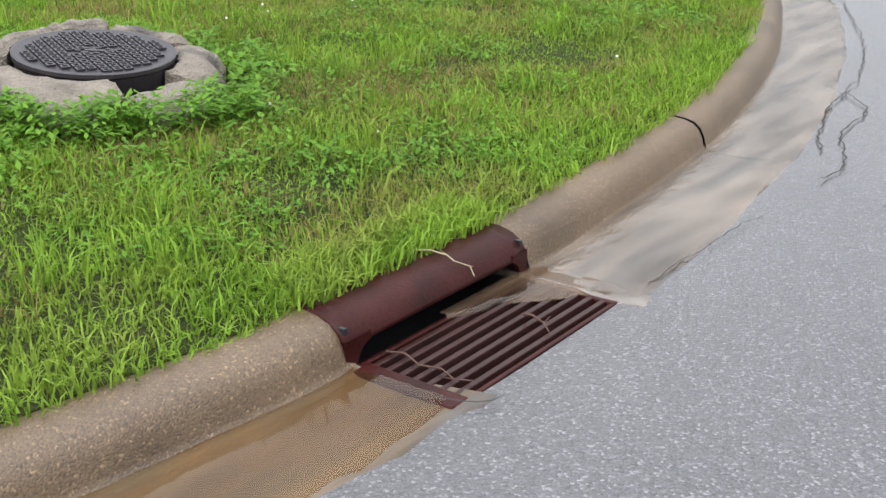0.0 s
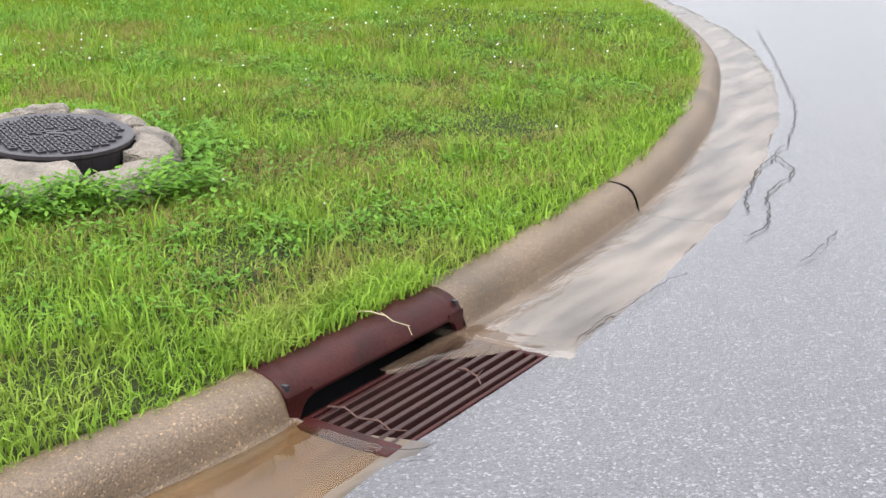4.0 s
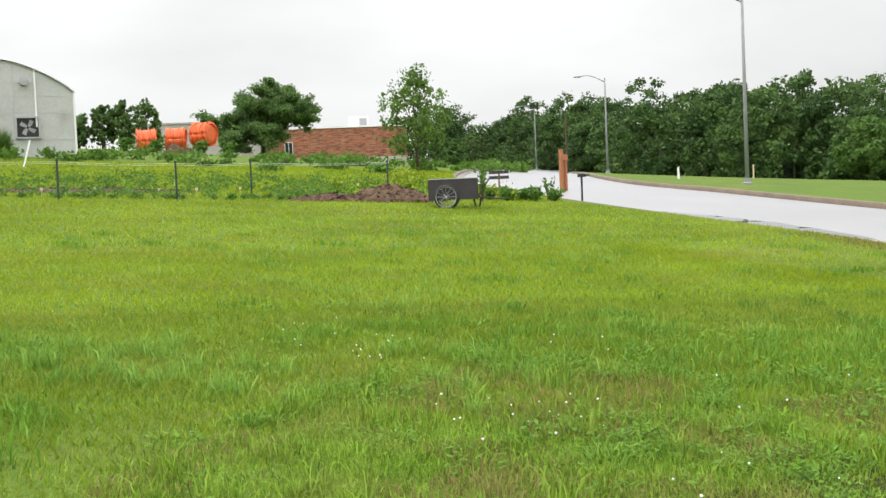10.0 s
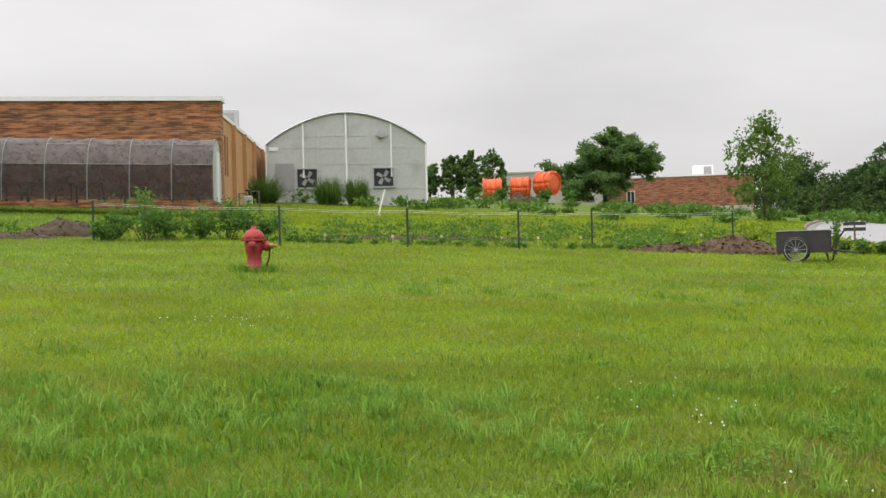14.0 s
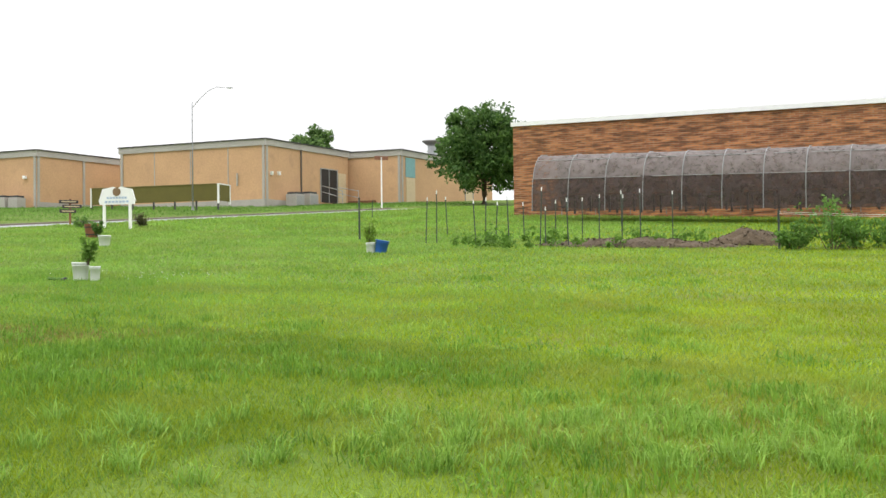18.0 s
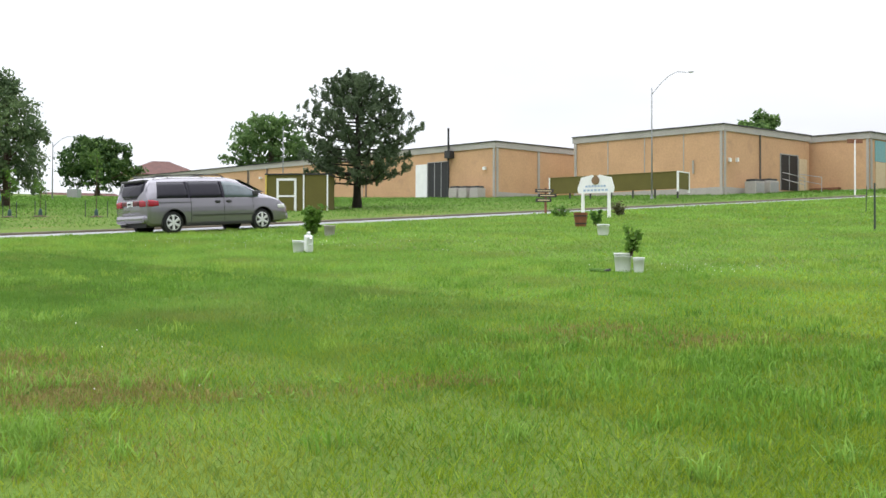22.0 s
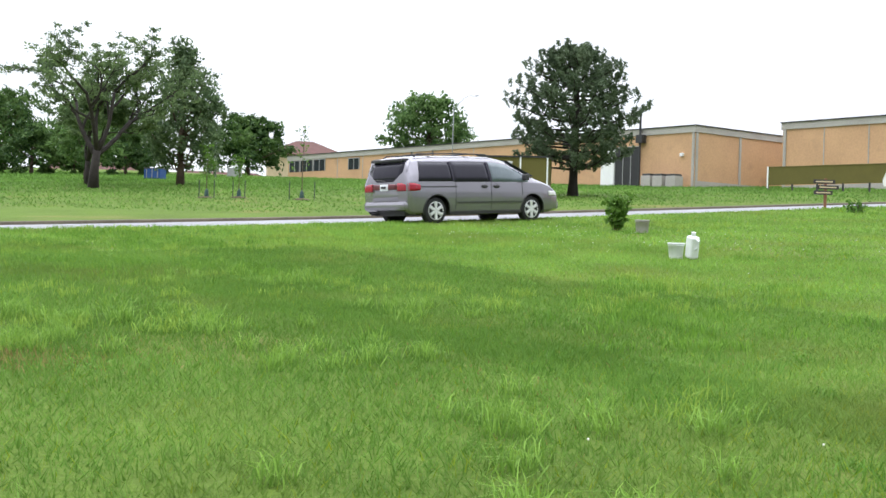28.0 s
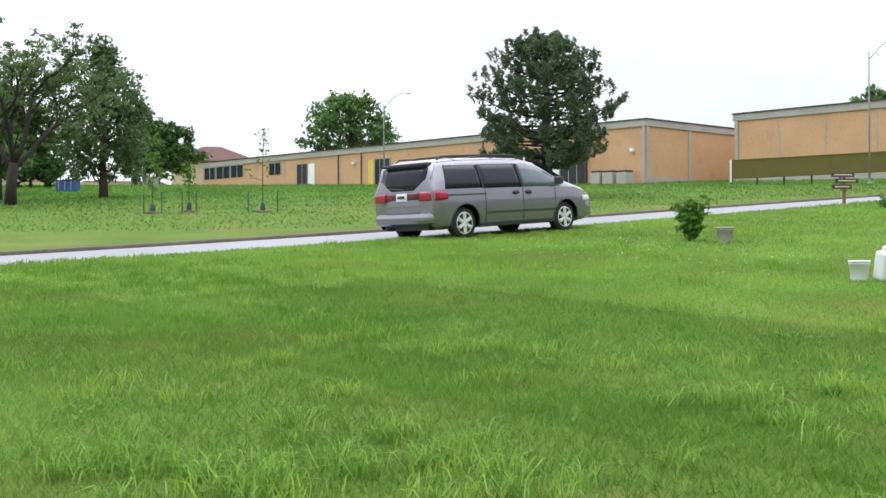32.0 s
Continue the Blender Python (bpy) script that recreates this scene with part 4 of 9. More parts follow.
def house(x, y, z, w, d, h, yaw, label):
    t = thing("house", Matrix.Translation((x, y, z)) @ pose(0, 0, 0, 0, 0, yaw), label, "house", group="far houses")
    part("wall", boxm(-w / 2, -d / 2, -3, w / 2, d / 2, h), M_CREAM if w < 14 else M_TAN_SIDE, t)
    bm = bmesh.new()
    e = 0.6
    v = [bm.verts.new(c) for c in ((-w / 2 - e, -d / 2 - e, h), (w / 2 + e, -d / 2 - e, h), (w / 2 + e, d / 2 + e, h), (-w / 2 - e, d / 2 + e, h), (-w / 2 + d / 2, 0, h + d * 0.28), (w / 2 - d / 2, 0, h + d * 0.28))]
    for f in ((0, 1, 5, 4), (1, 2, 5), (2, 3, 4, 5), (3, 0, 4), (3, 2, 1, 0)):
        bm.faces.new([v[i] for i in f])
    part("roof", bm, M_ROOF, t, "red tiled hip roof")
    n = max(2, int(w / 2.6))
    for lvl in (0, 1) if h > 4.5 else (0,):
        for k in range(n):
            a = -w / 2 + (k + 0.5) * w / n
            wn_ = part("window", boxm(a - 0.45, -d / 2 - 0.04, 1.0 + lvl * 2.8, a + 0.45, -d / 2 + 0.05, 2.4 + lvl * 2.8), M_GLASS, t)
            part("sill", boxm(a - 0.55, -d / 2 - 0.12, 0.9 + lvl * 2.8, a + 0.55, -d / 2, 1.0 + lvl * 2.8), M_WHITE, wn_)


house(-150, -34.5, 9.2, 9, 7, 4.2, -75, "cream house with a red tiled roof")
house(-158, -47, 8.0, 15, 6, 2.2, -75, "low tan house with a red tiled roof")
house(-140, -56, 7.4, 14, 8, 2.4, -70, "low house with a red roof behind trees")


# ---- trees and woods ----
def leaf_cloud(centres, radii, counts, size, mat, name, seed, flat=0.75, long_=1.0, shell=0.5):
    """Many small leaf faces round clump centres, as one mesh."""
    g = np.random.default_rng(seed)
    pos = []
    for c, r, n in zip(centres, radii, counts):
        d = g.normal(0, 1, (n, 3))
        d /= np.linalg.norm(d, axis=1)[:, None]
        rr = r * (shell + (1 - shell) * g.uniform(0, 1, n)) * g.uniform(0.75, 1.12, n)
        pos.append(np.array(c) + d * rr[:, None] * np.array([1, 1, flat]))
    p = np.concatenate(pos)
    n = len(p)
    a, b = g.normal(0, 1, (n, 3)), g.normal(0, 1, (n, 3))
    a /= np.linalg.norm(a, axis=1)[:, None]
    b -= a * (a * b).sum(1)[:, None]
    b /= np.linalg.norm(b, axis=1)[:, None]
    s = size * g.uniform(0.55, 1.35, n)[:, None]
    v = np.stack([p - a * s * long_, p + b * s * 0.55, p + a * s * long_, p - b * s * 0.55], 1).reshape(-1, 3)
    i = np.arange(n) * 4
    return leaf_mesh(name, v, np.stack([i, i + 1, i + 2, i + 3], -1), mat)


def leaf_mesh(name, verts, quads, mat):
    me = bpy.data.meshes.new(name)
    me.vertices.add(len(verts))
    me.vertices.foreach_set("co", np.asarray(verts, np.float32).ravel())
    me.loops.add(len(quads) * 4)
    me.loops.foreach_set("vertex_index", np.asarray(quads, np.int32).ravel())
    me.polygons.add(len(quads))
    me.polygons.foreach_set("loop_start", (np.arange(len(quads)) * 4).astype(np.int32))
    me.update(calc_edges=True)
    me.materials.append(mat)
    return me


def tree(name, x, y, h, r, bare, girth, label, seed, clumps=26, leaves_=150, leaf=0.16, mat=None, squash=0.85, top=0.5, lean=0.0, spread=1.0, z=None):
    """A broad-leaved tree: tapered trunk, limbs, and a crown of clumps with gaps between them."""
    g = random.Random(seed)
    z0 = float(land(x, y)) - 0.05 if z is None else z
    t = thing(name, Matrix.Translation((x, y, z0)), label, "tree")
    pts = [(lean * h * u * u + g.uniform(-.04, .04) * r * u, g.uniform(-.04, .04) * r * u, h * 0.82 * u) for u in (0, 0.12, 0.3, 0.5, 0.7, 0.9, 1)]
    part("trunk", tube(bmesh.new(), pts, [girth * 1.25, girth, girth * 0.85, girth * 0.65, girth * 0.42, girth * 0.25, girth * 0.1], 8), M_BARK, t, "", True)
    cs, rs, ns = [], [], []
    for k in range(clumps):
        u = (k + 0.5) / clumps
        zz = bare + (h - bare) * (0.06 + 0.88 * u)
        v = (zz - bare) / (h - bare)
        prof = math.sin(math.pi * min(1, max(0.04, v * (1 - top * 0.35) + 0.16))) ** 0.7
        a = k * 2.39996 + g.uniform(-0.5, 0.5)
        d = r * prof * g.uniform(0.35, 0.86) * spread
        cs.append((math.cos(a) * d + lean * zz * 0.6, math.sin(a) * d, zz + g.uniform(-0.04, 0.04) * h))
        rs.append(r * g.uniform(0.22, 0.40) * (1.0 if v < 0.8 else 0.8))
        ns.append(int(leaves_ * g.uniform(0.7, 1.3)))
    for k in range(0, clumps, 2):
        c = Vector(cs[k])
        b = Vector((lean * c.z * 0.5, 0, max(bare * 0.75, c.z * 0.62)))
        m = (b + c) / 2 + Vector((0, 0, -0.06 * h))
        part("limb", tube(bmesh.new(), [b, m, c], [girth * 0.34, girth * 0.22, girth * 0.06], 6), M_BARK, t, "", True)
    ts, tr, tn = [], [], []
    for c, q, n in zip(cs, rs, ns):
        for _ in range(12):
            d = Vector((g.gauss(0, 1), g.gauss(0, 1), g.gauss(0, 1))).normalized() * q * g.uniform(0.55, 1.1)
            ts.append((c[0] + d.x, c[1] + d.y, c[2] + d.z * squash))
            tr.append(q * g.uniform(0.3, 0.7))
            tn.append(max(6, int(n * 0.20 * g.uniform(0.5, 1.4))))
    part("crown", leaf_cloud(ts, tr, tn, leaf * 0.66, mat or L_TREE, "crown", seed, squash, 1.0, 0.15), mat or L_TREE, t, "crown of separate leaf clumps with gaps")
    return t


def grow(bm, p, d, length, r, depth, tips, g, up):
    """A crooked limb with its twigs; the ends are gathered in tips."""
    pts, q, dd = [p], p, d
    for _ in range(4):
        dd = (dd + Vector((g.gauss(0, .2), g.gauss(0, .2), g.gauss(0, .14) + up))).normalized()
        q = q + dd * (length / 4)
        pts.append(q)
    tube(bm, pts, [r, r * 0.88, r * 0.78, r * 0.68, r * 0.55], 6)
    if depth < 2:
        tips += [pts[2], pts[4]]
    if depth == 0:
        return
    for c in range(3):
        aside = Vector((g.gauss(0, 1), g.gauss(0, 1), g.gauss(0, 0.5)))
        grow(bm, pts[(2, 3, 4)[c]], (dd + aside.normalized() * 0.85).normalized(), length * 0.68, r * 0.52, depth - 1, tips, g, up)


def branchy(x, y, h, fork, girth, mains, out, up, label, seed, mat, leaf=0.075, per=60, tuft=(0.25, 0.5), lean=(0.0, 0.0), stems=1):
    """An open tree: crooked limbs that show between flat tufts of leaves."""
    g = random.Random(seed)
    t = thing("tree", Matrix.Translation((x, y, float(land(x, y)) - 0.05)), label, "tree")
    tips = []
    for s in range(stems):
        o = Vector((0.16 * s, 0.22 * s, 0))
        top = Vector((lean[0] * fork, lean[1] * fork, fork)) + o
        part("trunk", tube(bmesh.new(), [o, o + Vector((lean[0] * fork * 0.2, lean[1] * fork * 0.2, fork * 0.5)), top], [girth * 1.3, girth, girth * 0.85], 8), M_BARK_DARK, t, "dark crooked trunk", True)
        for k in range(mains):
            a = 2 * math.pi * (k + 0.35 * s) / mains + g.uniform(-0.4, 0.4)
            w = out * g.uniform(0.6, 1.25) * (0.25 if k == mains - 1 else 1)
            b = bmesh.new()
            grow(b, top + Vector((0, 0, -0.1 * k)), Vector((math.cos(a) * w, math.sin(a) * w, 1)).normalized(), (h - fork) / 2.15, girth * 0.6, 3, tips, g, up)
            part("limb", b, M_BARK_DARK, t, "", True)
    cs = [(p.x, p.y, max(p.z, fork * 0.55)) for p in tips]
    rs = [g.uniform(*tuft) for _ in tips]
    part("crown", leaf_cloud(cs, rs, [int(per * g.uniform(0.3, 1.3)) for _ in tips], leaf, mat, "crown", seed, 0.55, 1.0, 0.1), mat, t, "airy tufts of leaves with sky between them")
    return t


def pine(x, y, h, r, label, seed):
    """A pine: whorls of limbs that turn up at the ends, each twig a brush of needles."""
    g = random.Random(seed)
    z0 = float(land(x, y)) - 0.05
    t = thing("pine_tree", Matrix.Translation((x, y, z0)), label, "tree")
    part("trunk", tube(bmesh.new(), [(0, 0, 0), (0.03, 0, 0.3 * h), (-0.03, 0.05, 0.6 * h), (0, 0, 0.96 * h)], [0.26, 0.2, 0.13, 0.02], 8), M_BARK_DARK, t, "dark scaly trunk", True)
    cs, rs, ns = [], [], []
    for k in range(74):
        u = (k + 0.5) / 74
        zz = h * (0.20 + 0.74 * u)
        prof = r * (min(1.0, 0.62 + 2.0 * u) if u < 0.22 else (1 - ((u - 0.22) / 0.88) ** 1.8))
        a = k * 2.39996 + g.uniform(-.3, .3)
        d = prof * g.choice((0.66, 0.8, 0.92, 1.0, 1.08))
        b = Vector((0, 0, zz - 0.14 * d))
        mid = Vector((math.cos(a) * d * 0.55, math.sin(a) * d * 0.55, zz - 0.10 * d))
        tip = Vector((math.cos(a) * d, math.sin(a) * d, zz + 0.12 * d))
        part("limb", tube(bmesh.new(), [b, mid, tip], [0.055, 0.035, 0.012], 5), M_BARK_DARK, t)
        for q in (0.35, 0.55, 0.7, 0.82, 0.92, 1.0):
            p = (b.lerp(mid, q / 0.55) if q < 0.55 else mid.lerp(tip, (q - 0.55) / 0.45))
            for _ in range(3 if q > 0.5 else 1):
                sway = Vector((g.gauss(0, 0.20), g.gauss(0, 0.20), g.gauss(0.02, 0.10)))
                up = Vector((g.gauss(0, 0.05), g.gauss(0, 0.05), 0.10))
                for s in range(3):
                    c = p + sway + up * s
                    cs.append((c.x, c.y, c.z))
                    rs.append(0.15 - 0.03 * s)
                    ns.append(9)
    part("needles", leaf_cloud(cs, rs, ns, 0.055, L_PINE, "needles", seed, 0.9, 1.9, 0.2), L_PINE, t, "tufted dark green needles")
    return t


M_BARK_DARK = material("dark_wet_bark", (0.034, 0.027, 0.024), 0.9, vary=0.35, scale=5, fine=40, bump=0.8, depth=0.02)
# locust leaves carry the same haze in their colour
L_OLIVE = leafy("locust_leaf", (0.090, 0.142, 0.062), (0.210, 0.285, 0.112), through_=0.5, tuft=0.8, even=True)
pine(-58.9, -4.05, 6.65, 3.2, "broad dark green pine standing alone on the lawn", 5)
branchy(-57.3, 101.7, 8.2, 1.5, 0.28, 7, 1.25, -0.01, "round-headed green tree with a forked trunk", 11, L_TREE, 0.13, 260, (0.6, 1.15))
tree("tree", -23.9, 59.1, 5.35, 2.0, 0.8, 0.085, "young upright tree with bright loose foliage", 12, 40, 62, 0.14, leafy("young_leaf", (0.075, 0.145, 0.030), (0.190, 0.310, 0.066), through_=0.45, tuft=0.9, even=True), 1.0, 0.35, 0.0, 1.08)
tree("tree", -69.8, 30.5, 6.0, 3.5, 1.4, 0.17, "dense dark green tree beside the brick hall", 13, 52, 230, 0.19, leafy("full_green_leaf", (0.045, 0.100, 0.026), (0.125, 0.225, 0.056), through_=0.35, tuft=0.7, even=True), 0.8, 0.6, 0.0, 0.95)
tree("tree", -112.7, -15.6, 6.2, 4.6, 1.0, 0.3, "green tree behind the long wing", 14, 26, 150, 0.28, None, 0.7, 0.4, z=10.0)
# this grey-green leaf colour is paled for haze too
tree("tree", -67.0, -23.7, 7.3, 2.3, 0.8, 0.2, "tall narrow dark tree on the lawn", 15, 46, 150, 0.15, leafy("grey_green_leaf", (0.078, 0.124, 0.060), (0.180, 0.250, 0.110), through_=0.45, tuft=0.8, even=True), 0.9, 0.0)
branchy(-58.5, -24.9, 7.75, 1.7, 0.20, 5, 0.80, 0.05, "open-crowned locust tree with dark crooked limbs", 16, L_OLIVE, 0.07, 55, (0.22, 0.5), (0.08, 0.10))
branchy(-63.5, -27.2, 5.4, 1.2, 0.13, 4, 1.0, 0.02, "smaller olive locust tree behind the first", 26, L_OLIVE, 0.08, 60, (0.25, 0.5))
for k, (px, py, hh) in enumerate(((-88.8, -41.4, 3.4), (-89.6, -38.6, 3.0), (-90.6, -35.2, 3.3), (-87.0, -44.5, 3.8))):
    tree("tree", px, py, hh, 2.2, 0.3, 0.14, "low dark tree before the far houses", 140 + k, 18, 150, 0.2, L_WOOD, 0.8, 0.3)
tree("tree", -120.3, -33.9, 5.7, 4.4, 1.4, 0.3, "wide dark tree beyond the lawn", 17, 26, 190, 0.3, L_WOOD, 0.7, 0.3)
tree("tree", -104, -43.5, 5.5, 4.0, 1.5, 0.25, "green tree in the row beyond the lawn", 18, 22, 170, 0.28, None, 0.8, 0.3)
tree("tree", -112, -54.5, 6.8, 5.0, 1.5, 0.25, "green tree in the row beyond the lawn", 19, 24, 170, 0.3, L_WOOD, 0.8, 0.3)
tree("tree", -74, -31.5, 4.2, 2.2, 1.2, 0.12, "small green tree behind the locust", 20, 20, 130, 0.18, None, 0.8, 0.3)
tree("tree", -96, -36, 3.6, 2.4, 0.9, 0.15, "small dark tree by the blue container", 27, 18, 130, 0.2, L_WOOD, 0.8, 0.3)
for k, (px, py, hh) in enumerate(((-74.7, 96.1, 3.2), (-72.9, 97.6, 4.6), (-71.3, 98.6, 5.0), (-69.4, 99.8, 5.2))):
    tree("tree", px, py, hh, 1.5, 0.6, 0.2, "dark tree behind the greenhouse", 21 + k, 20, 120, 0.22, L_TREE, 1.0, 0.8 if k == 0 else 0.3)
for k, (px, py, hh, zz) in enumerate(((-128.1, 35.1, 5.4, 13.6), (-124.5, 33.2, 3.6, 13.6), (-126, 49.5, 4.6, 13.0))):
    low = float(land(px, py))
    tree("tree", px, py, zz + hh - low, 2.6, zz + 0.6 - low, 0.2, "tree beyond the flat roofs, its top showing", 31 + k, 16, 110, 0.3, None, 0.9, 0.4)


def wood(name, line, depth, h, label, seed, gap=4.8, leaf=0.225, n_leaf=118):
    """A belt of woodland: domed crowns of uneven height and width, bushes before them, dark between."""
    g = random.Random(seed)
    ln = curve(line, 1.0)
    nrm = -normals(ln)
    cs, rs, ns = [], [], []
    i = 0.0
    while i < len(ln) - 1:
        p, q = ln[int(i)], nrm[int(i)]
        for row in range(3):
            o = 1.0 + depth * row / 3 + g.uniform(0, depth / 3)
            x, y = p[0] + q[0] * o + g.uniform(-1.5, 1.5), p[1] + q[1] * o + g.uniform(-1.5, 1.5)
            z = float(land(x, y))
            big = noise.noise((x * 0.07, y * 0.07, seed))
            top = h * (0.80 + 0.34 * big + 0.14 * row + 0.30 * (g.random() - 0.5))
            w = g.uniform(2.0, 3.5)
            deep = top * g.uniform(0.30, 0.42)
            n_c = 22 if row < 2 else 15
            for k in range(n_c):
                a, u = k * 2.39996 + g.uniform(-.4, .4), (k + 0.5) / n_c
                ring = math.sqrt(max(0.0, 1 - (1 - u) ** 2)) * g.uniform(0.75, 1.05)
                cs.append((x + math.cos(a) * w * ring, y + math.sin(a) * w * ring, z + top - 0.9 - 2.1 * deep * u + g.uniform(-.4, .4)))
                rs.append(g.uniform(0.85, 1.5))
                ns.append(int(n_leaf * g.uniform(0.6, 1.3) * (1.0 if row < 2 else 0.7)))
        for _ in range(5):
            o = g.uniform(-0.8, 3.0)
            x, y = p[0] + q[0] * o + g.uniform(-2, 2), p[1] + q[1] * o + g.uniform(-2, 2)
            hh = g.uniform(0.6, 4.2)
            for k in range(3):
                cs.append((x + g.uniform(-.7, .7), y + g.uniform(-.7, .7), float(land(x, y)) + hh * (k + 0.4) / 3))
                rs.append(g.uniform(0.6, 1.2))
                ns.append(int(n_leaf * 0.6))
        i += gap
    ob = new(name, leaf_cloud(cs, rs, ns, leaf, L_WOOD, name, seed, 0.75, 1.0, 0.35))
    return tagged(ob, label, "woods", kind="stuff")


WOOD = [(62, 88), (44, 96), (26.6, 101.2), (14, 100), (2.3, 101), (-8, 107), (-16, 115), (-24, 124), (-32, 136), (-41, 152), (-52, 170), (-66, 186), (-84, 196)]
wood("woods", WOOD, 9.0, 9.5, "dense green woods along the far side of the road", 3)
trunks = thing("woods_trunks", Matrix(), "dark trunks at the edge of the woods", "tree trunks", kind="stuff")
b = bmesh.new()
ln = curve(WOOD, 2.2)
for p in ln:
    x, y = p[0] + random.uniform(-1, 1), p[1] + random.uniform(0, 4)
    z = float(land(x, y))
    rod(b, (x, y, z - 0.1), (x + random.uniform(-.4, .4), y, z + random.uniform(2.5, 5)), random.uniform(0.06, 0.16), 0.04, 6)
part("trunks", b, M_BARK, trunks)
# a near-black sheet behind the leaves paints the shade inside the woods
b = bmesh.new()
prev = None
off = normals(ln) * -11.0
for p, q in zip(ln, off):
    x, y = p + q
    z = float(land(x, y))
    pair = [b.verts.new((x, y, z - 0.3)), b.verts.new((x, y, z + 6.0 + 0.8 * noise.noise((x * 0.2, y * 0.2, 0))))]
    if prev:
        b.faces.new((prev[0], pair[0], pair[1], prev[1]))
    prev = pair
tagged(part("woods_shade", b, material("deep_wood_shade", (0.012, 0.022, 0.010), 1.0, vary=0.5, scale=0.5, fine=4)), "near-black sheet painted as the shade deep in the woods", "woods", kind="stuff")
tree("tree", -1.5, 98.5, 4.6, 3.4, 0.3, 0.12, "pale green bushy tree in front of the woods", 41, 26, 220, 0.26, leafy("pale_leaf", (0.05, 0.11, 0.025), (0.12, 0.21, 0.05)), 0.9, 0.3)


# shrubs, weeds and ornamental grass
def shrub(name, x, y, w, h, label, seed, leaf=0.05, n=420, mat=None, group="", category="shrub", stems=6):
    g = random.Random(seed)
    z0 = float(land(x, y)) - 0.02
    t = thing(name, Matrix.Translation((x, y, z0)), label, category, group)
    b = bmesh.new()
    cs, rs, ns = [], [], []
    for k in range(stems):
        a = g.uniform(0, 6.28)
        d = g.uniform(0.1, 0.8) * w / 2
        tip = Vector((math.cos(a) * d, math.sin(a) * d, h * g.uniform(0.45, 0.92)))
        rod(b, (tip.x * 0.2, tip.y * 0.2, 0), tip, 0.012, 0.005, 5)
        for q in (0.45, 0.75, 1.0):
            p = tip * q
            cs.append((p.x, p.y, max(p.z, 0.1 * h)))
            rs.append(g.uniform(0.16, 0.3) * min(w, h * 1.4))
            ns.append(n // (stems * 3))
    part("branchwork", b, M_BARK, t)
    part("foliage", leaf_cloud(cs, rs, ns, leaf, mat or L_TREE, "foliage", seed, 0.8, 1.0, 0.3), mat or L_TREE, t)
    return t


def reeds(name, x, y, w, h, label, seed, n=420, mat=None, group=""):
    """A clump of tall arching blades."""
    g = np.random.default_rng(seed)
    z0 = float(land(x, y)) - 0.03
    a, d = g.uniform(0, 6.28, n), w * 0.28 * np.sqrt(g.uniform(0, 1, n))
    bx, by = np.cos(a) * d, np.sin(a) * d
    spread = np.sqrt(g.uniform(0, 1, n))
    hh = h * np.sqrt(np.clip(1.05 - spread ** 2.2, 0.10, 1)) * g.uniform(0.62, 1.08, n)
    o = w * 0.5 * spread
    wd = 0.010
    f = g.uniform(0, 6.28, n)
    ox, oy = np.cos(f) * wd, np.sin(f) * wd
    lo = np.stack([bx, by, 0 * bx], -1)
    mi = np.stack([bx + np.cos(a) * o * 0.35, by + np.sin(a) * o * 0.35, hh * 0.65], -1)
    hi = np.stack([bx + np.cos(a) * o, by + np.sin(a) * o, hh], -1)
    off = np.stack([ox, oy, 0 * ox], -1)
    v = np.stack([lo - off, lo + off, mi + off, mi - off, hi + off * 0.2, hi - off * 0.2], 1).reshape(-1, 3)
    i = np.arange(n) * 6
    q = np.concatenate([np.stack([i, i + 1, i + 2, i + 3], -1), np.stack([i + 3, i + 2, i + 4, i + 5], -1)])
    t = thing(name, Matrix.Translation((x, y, z0)), label, "ornamental grass", group)
    part("foliage", leaf_mesh("foliage", v, q, mat or L_TREE), mat or L_TREE, t)
    return t


L_REED = leafy("reed_blades", (0.060, 0.120, 0.024), (0.150, 0.250, 0.060), tuft=1.5, even=True)
L_SHRUB = leafy("shrub_leaf", (0.040, 0.105, 0.020), (0.130, 0.250, 0.048))
L_WEEDY = leafy("garden_weed_leaf", (0.045, 0.11, 0.015), (0.13, 0.24, 0.04))
for k, (x, y, w) in enumerate(((-44.6, 43.9, 1.9), (-42.9, 46.9, 1.6), (-42.4, 48.6, 1.3))):
    reeds("grass_clump", x, y, w, 1.55, "tall green clump of ornamental grass by the greenhouse", 50 + k, 1500, L_REED, "grass clumps by the greenhouse")
for k, (x, y, w, h) in enumerate(((-23.9, 20.0, 1.9, 1.35), (-24.1, 20.9, 1.9, 0.85), (-23.9, 21.7, 1.8, 0.85), (-23.5, 22.4, 1.9, 1.0), (-23.0, 23.0, 1.6, 0.8), (-24.5, 19.4, 1.3, 0.7))):
    shrub("berry_bush", x, y, w, h, "dense dark green berry bush at the garden edge", 60 + k, 0.055, 900, L_SHRUB, "bushes at the garden edge", stems=8)

# rough growth over the garden behind the string fence
g = random.Random(9)
beds = []
for k in range(420):
    u, v = g.random(), g.random()
    x = -12.5 - 16.5 * u + 4 * v
    y = 29.5 + 16 * v - 6.0 * u
    if float(side(kerb_line, kerb_n, np.array([x]), np.array([y]))[0]) < -1.2:
        beds.append((x, y))
cs, rs, ns = [], [], []
for x, y in beds:
    h = 0.08 + 0.52 * g.random() ** 2.2
    cs.append((x, y, float(land(x, y)) + h * 0.45))
    rs.append(h * g.uniform(0.8, 2.0))
    ns.append(46)
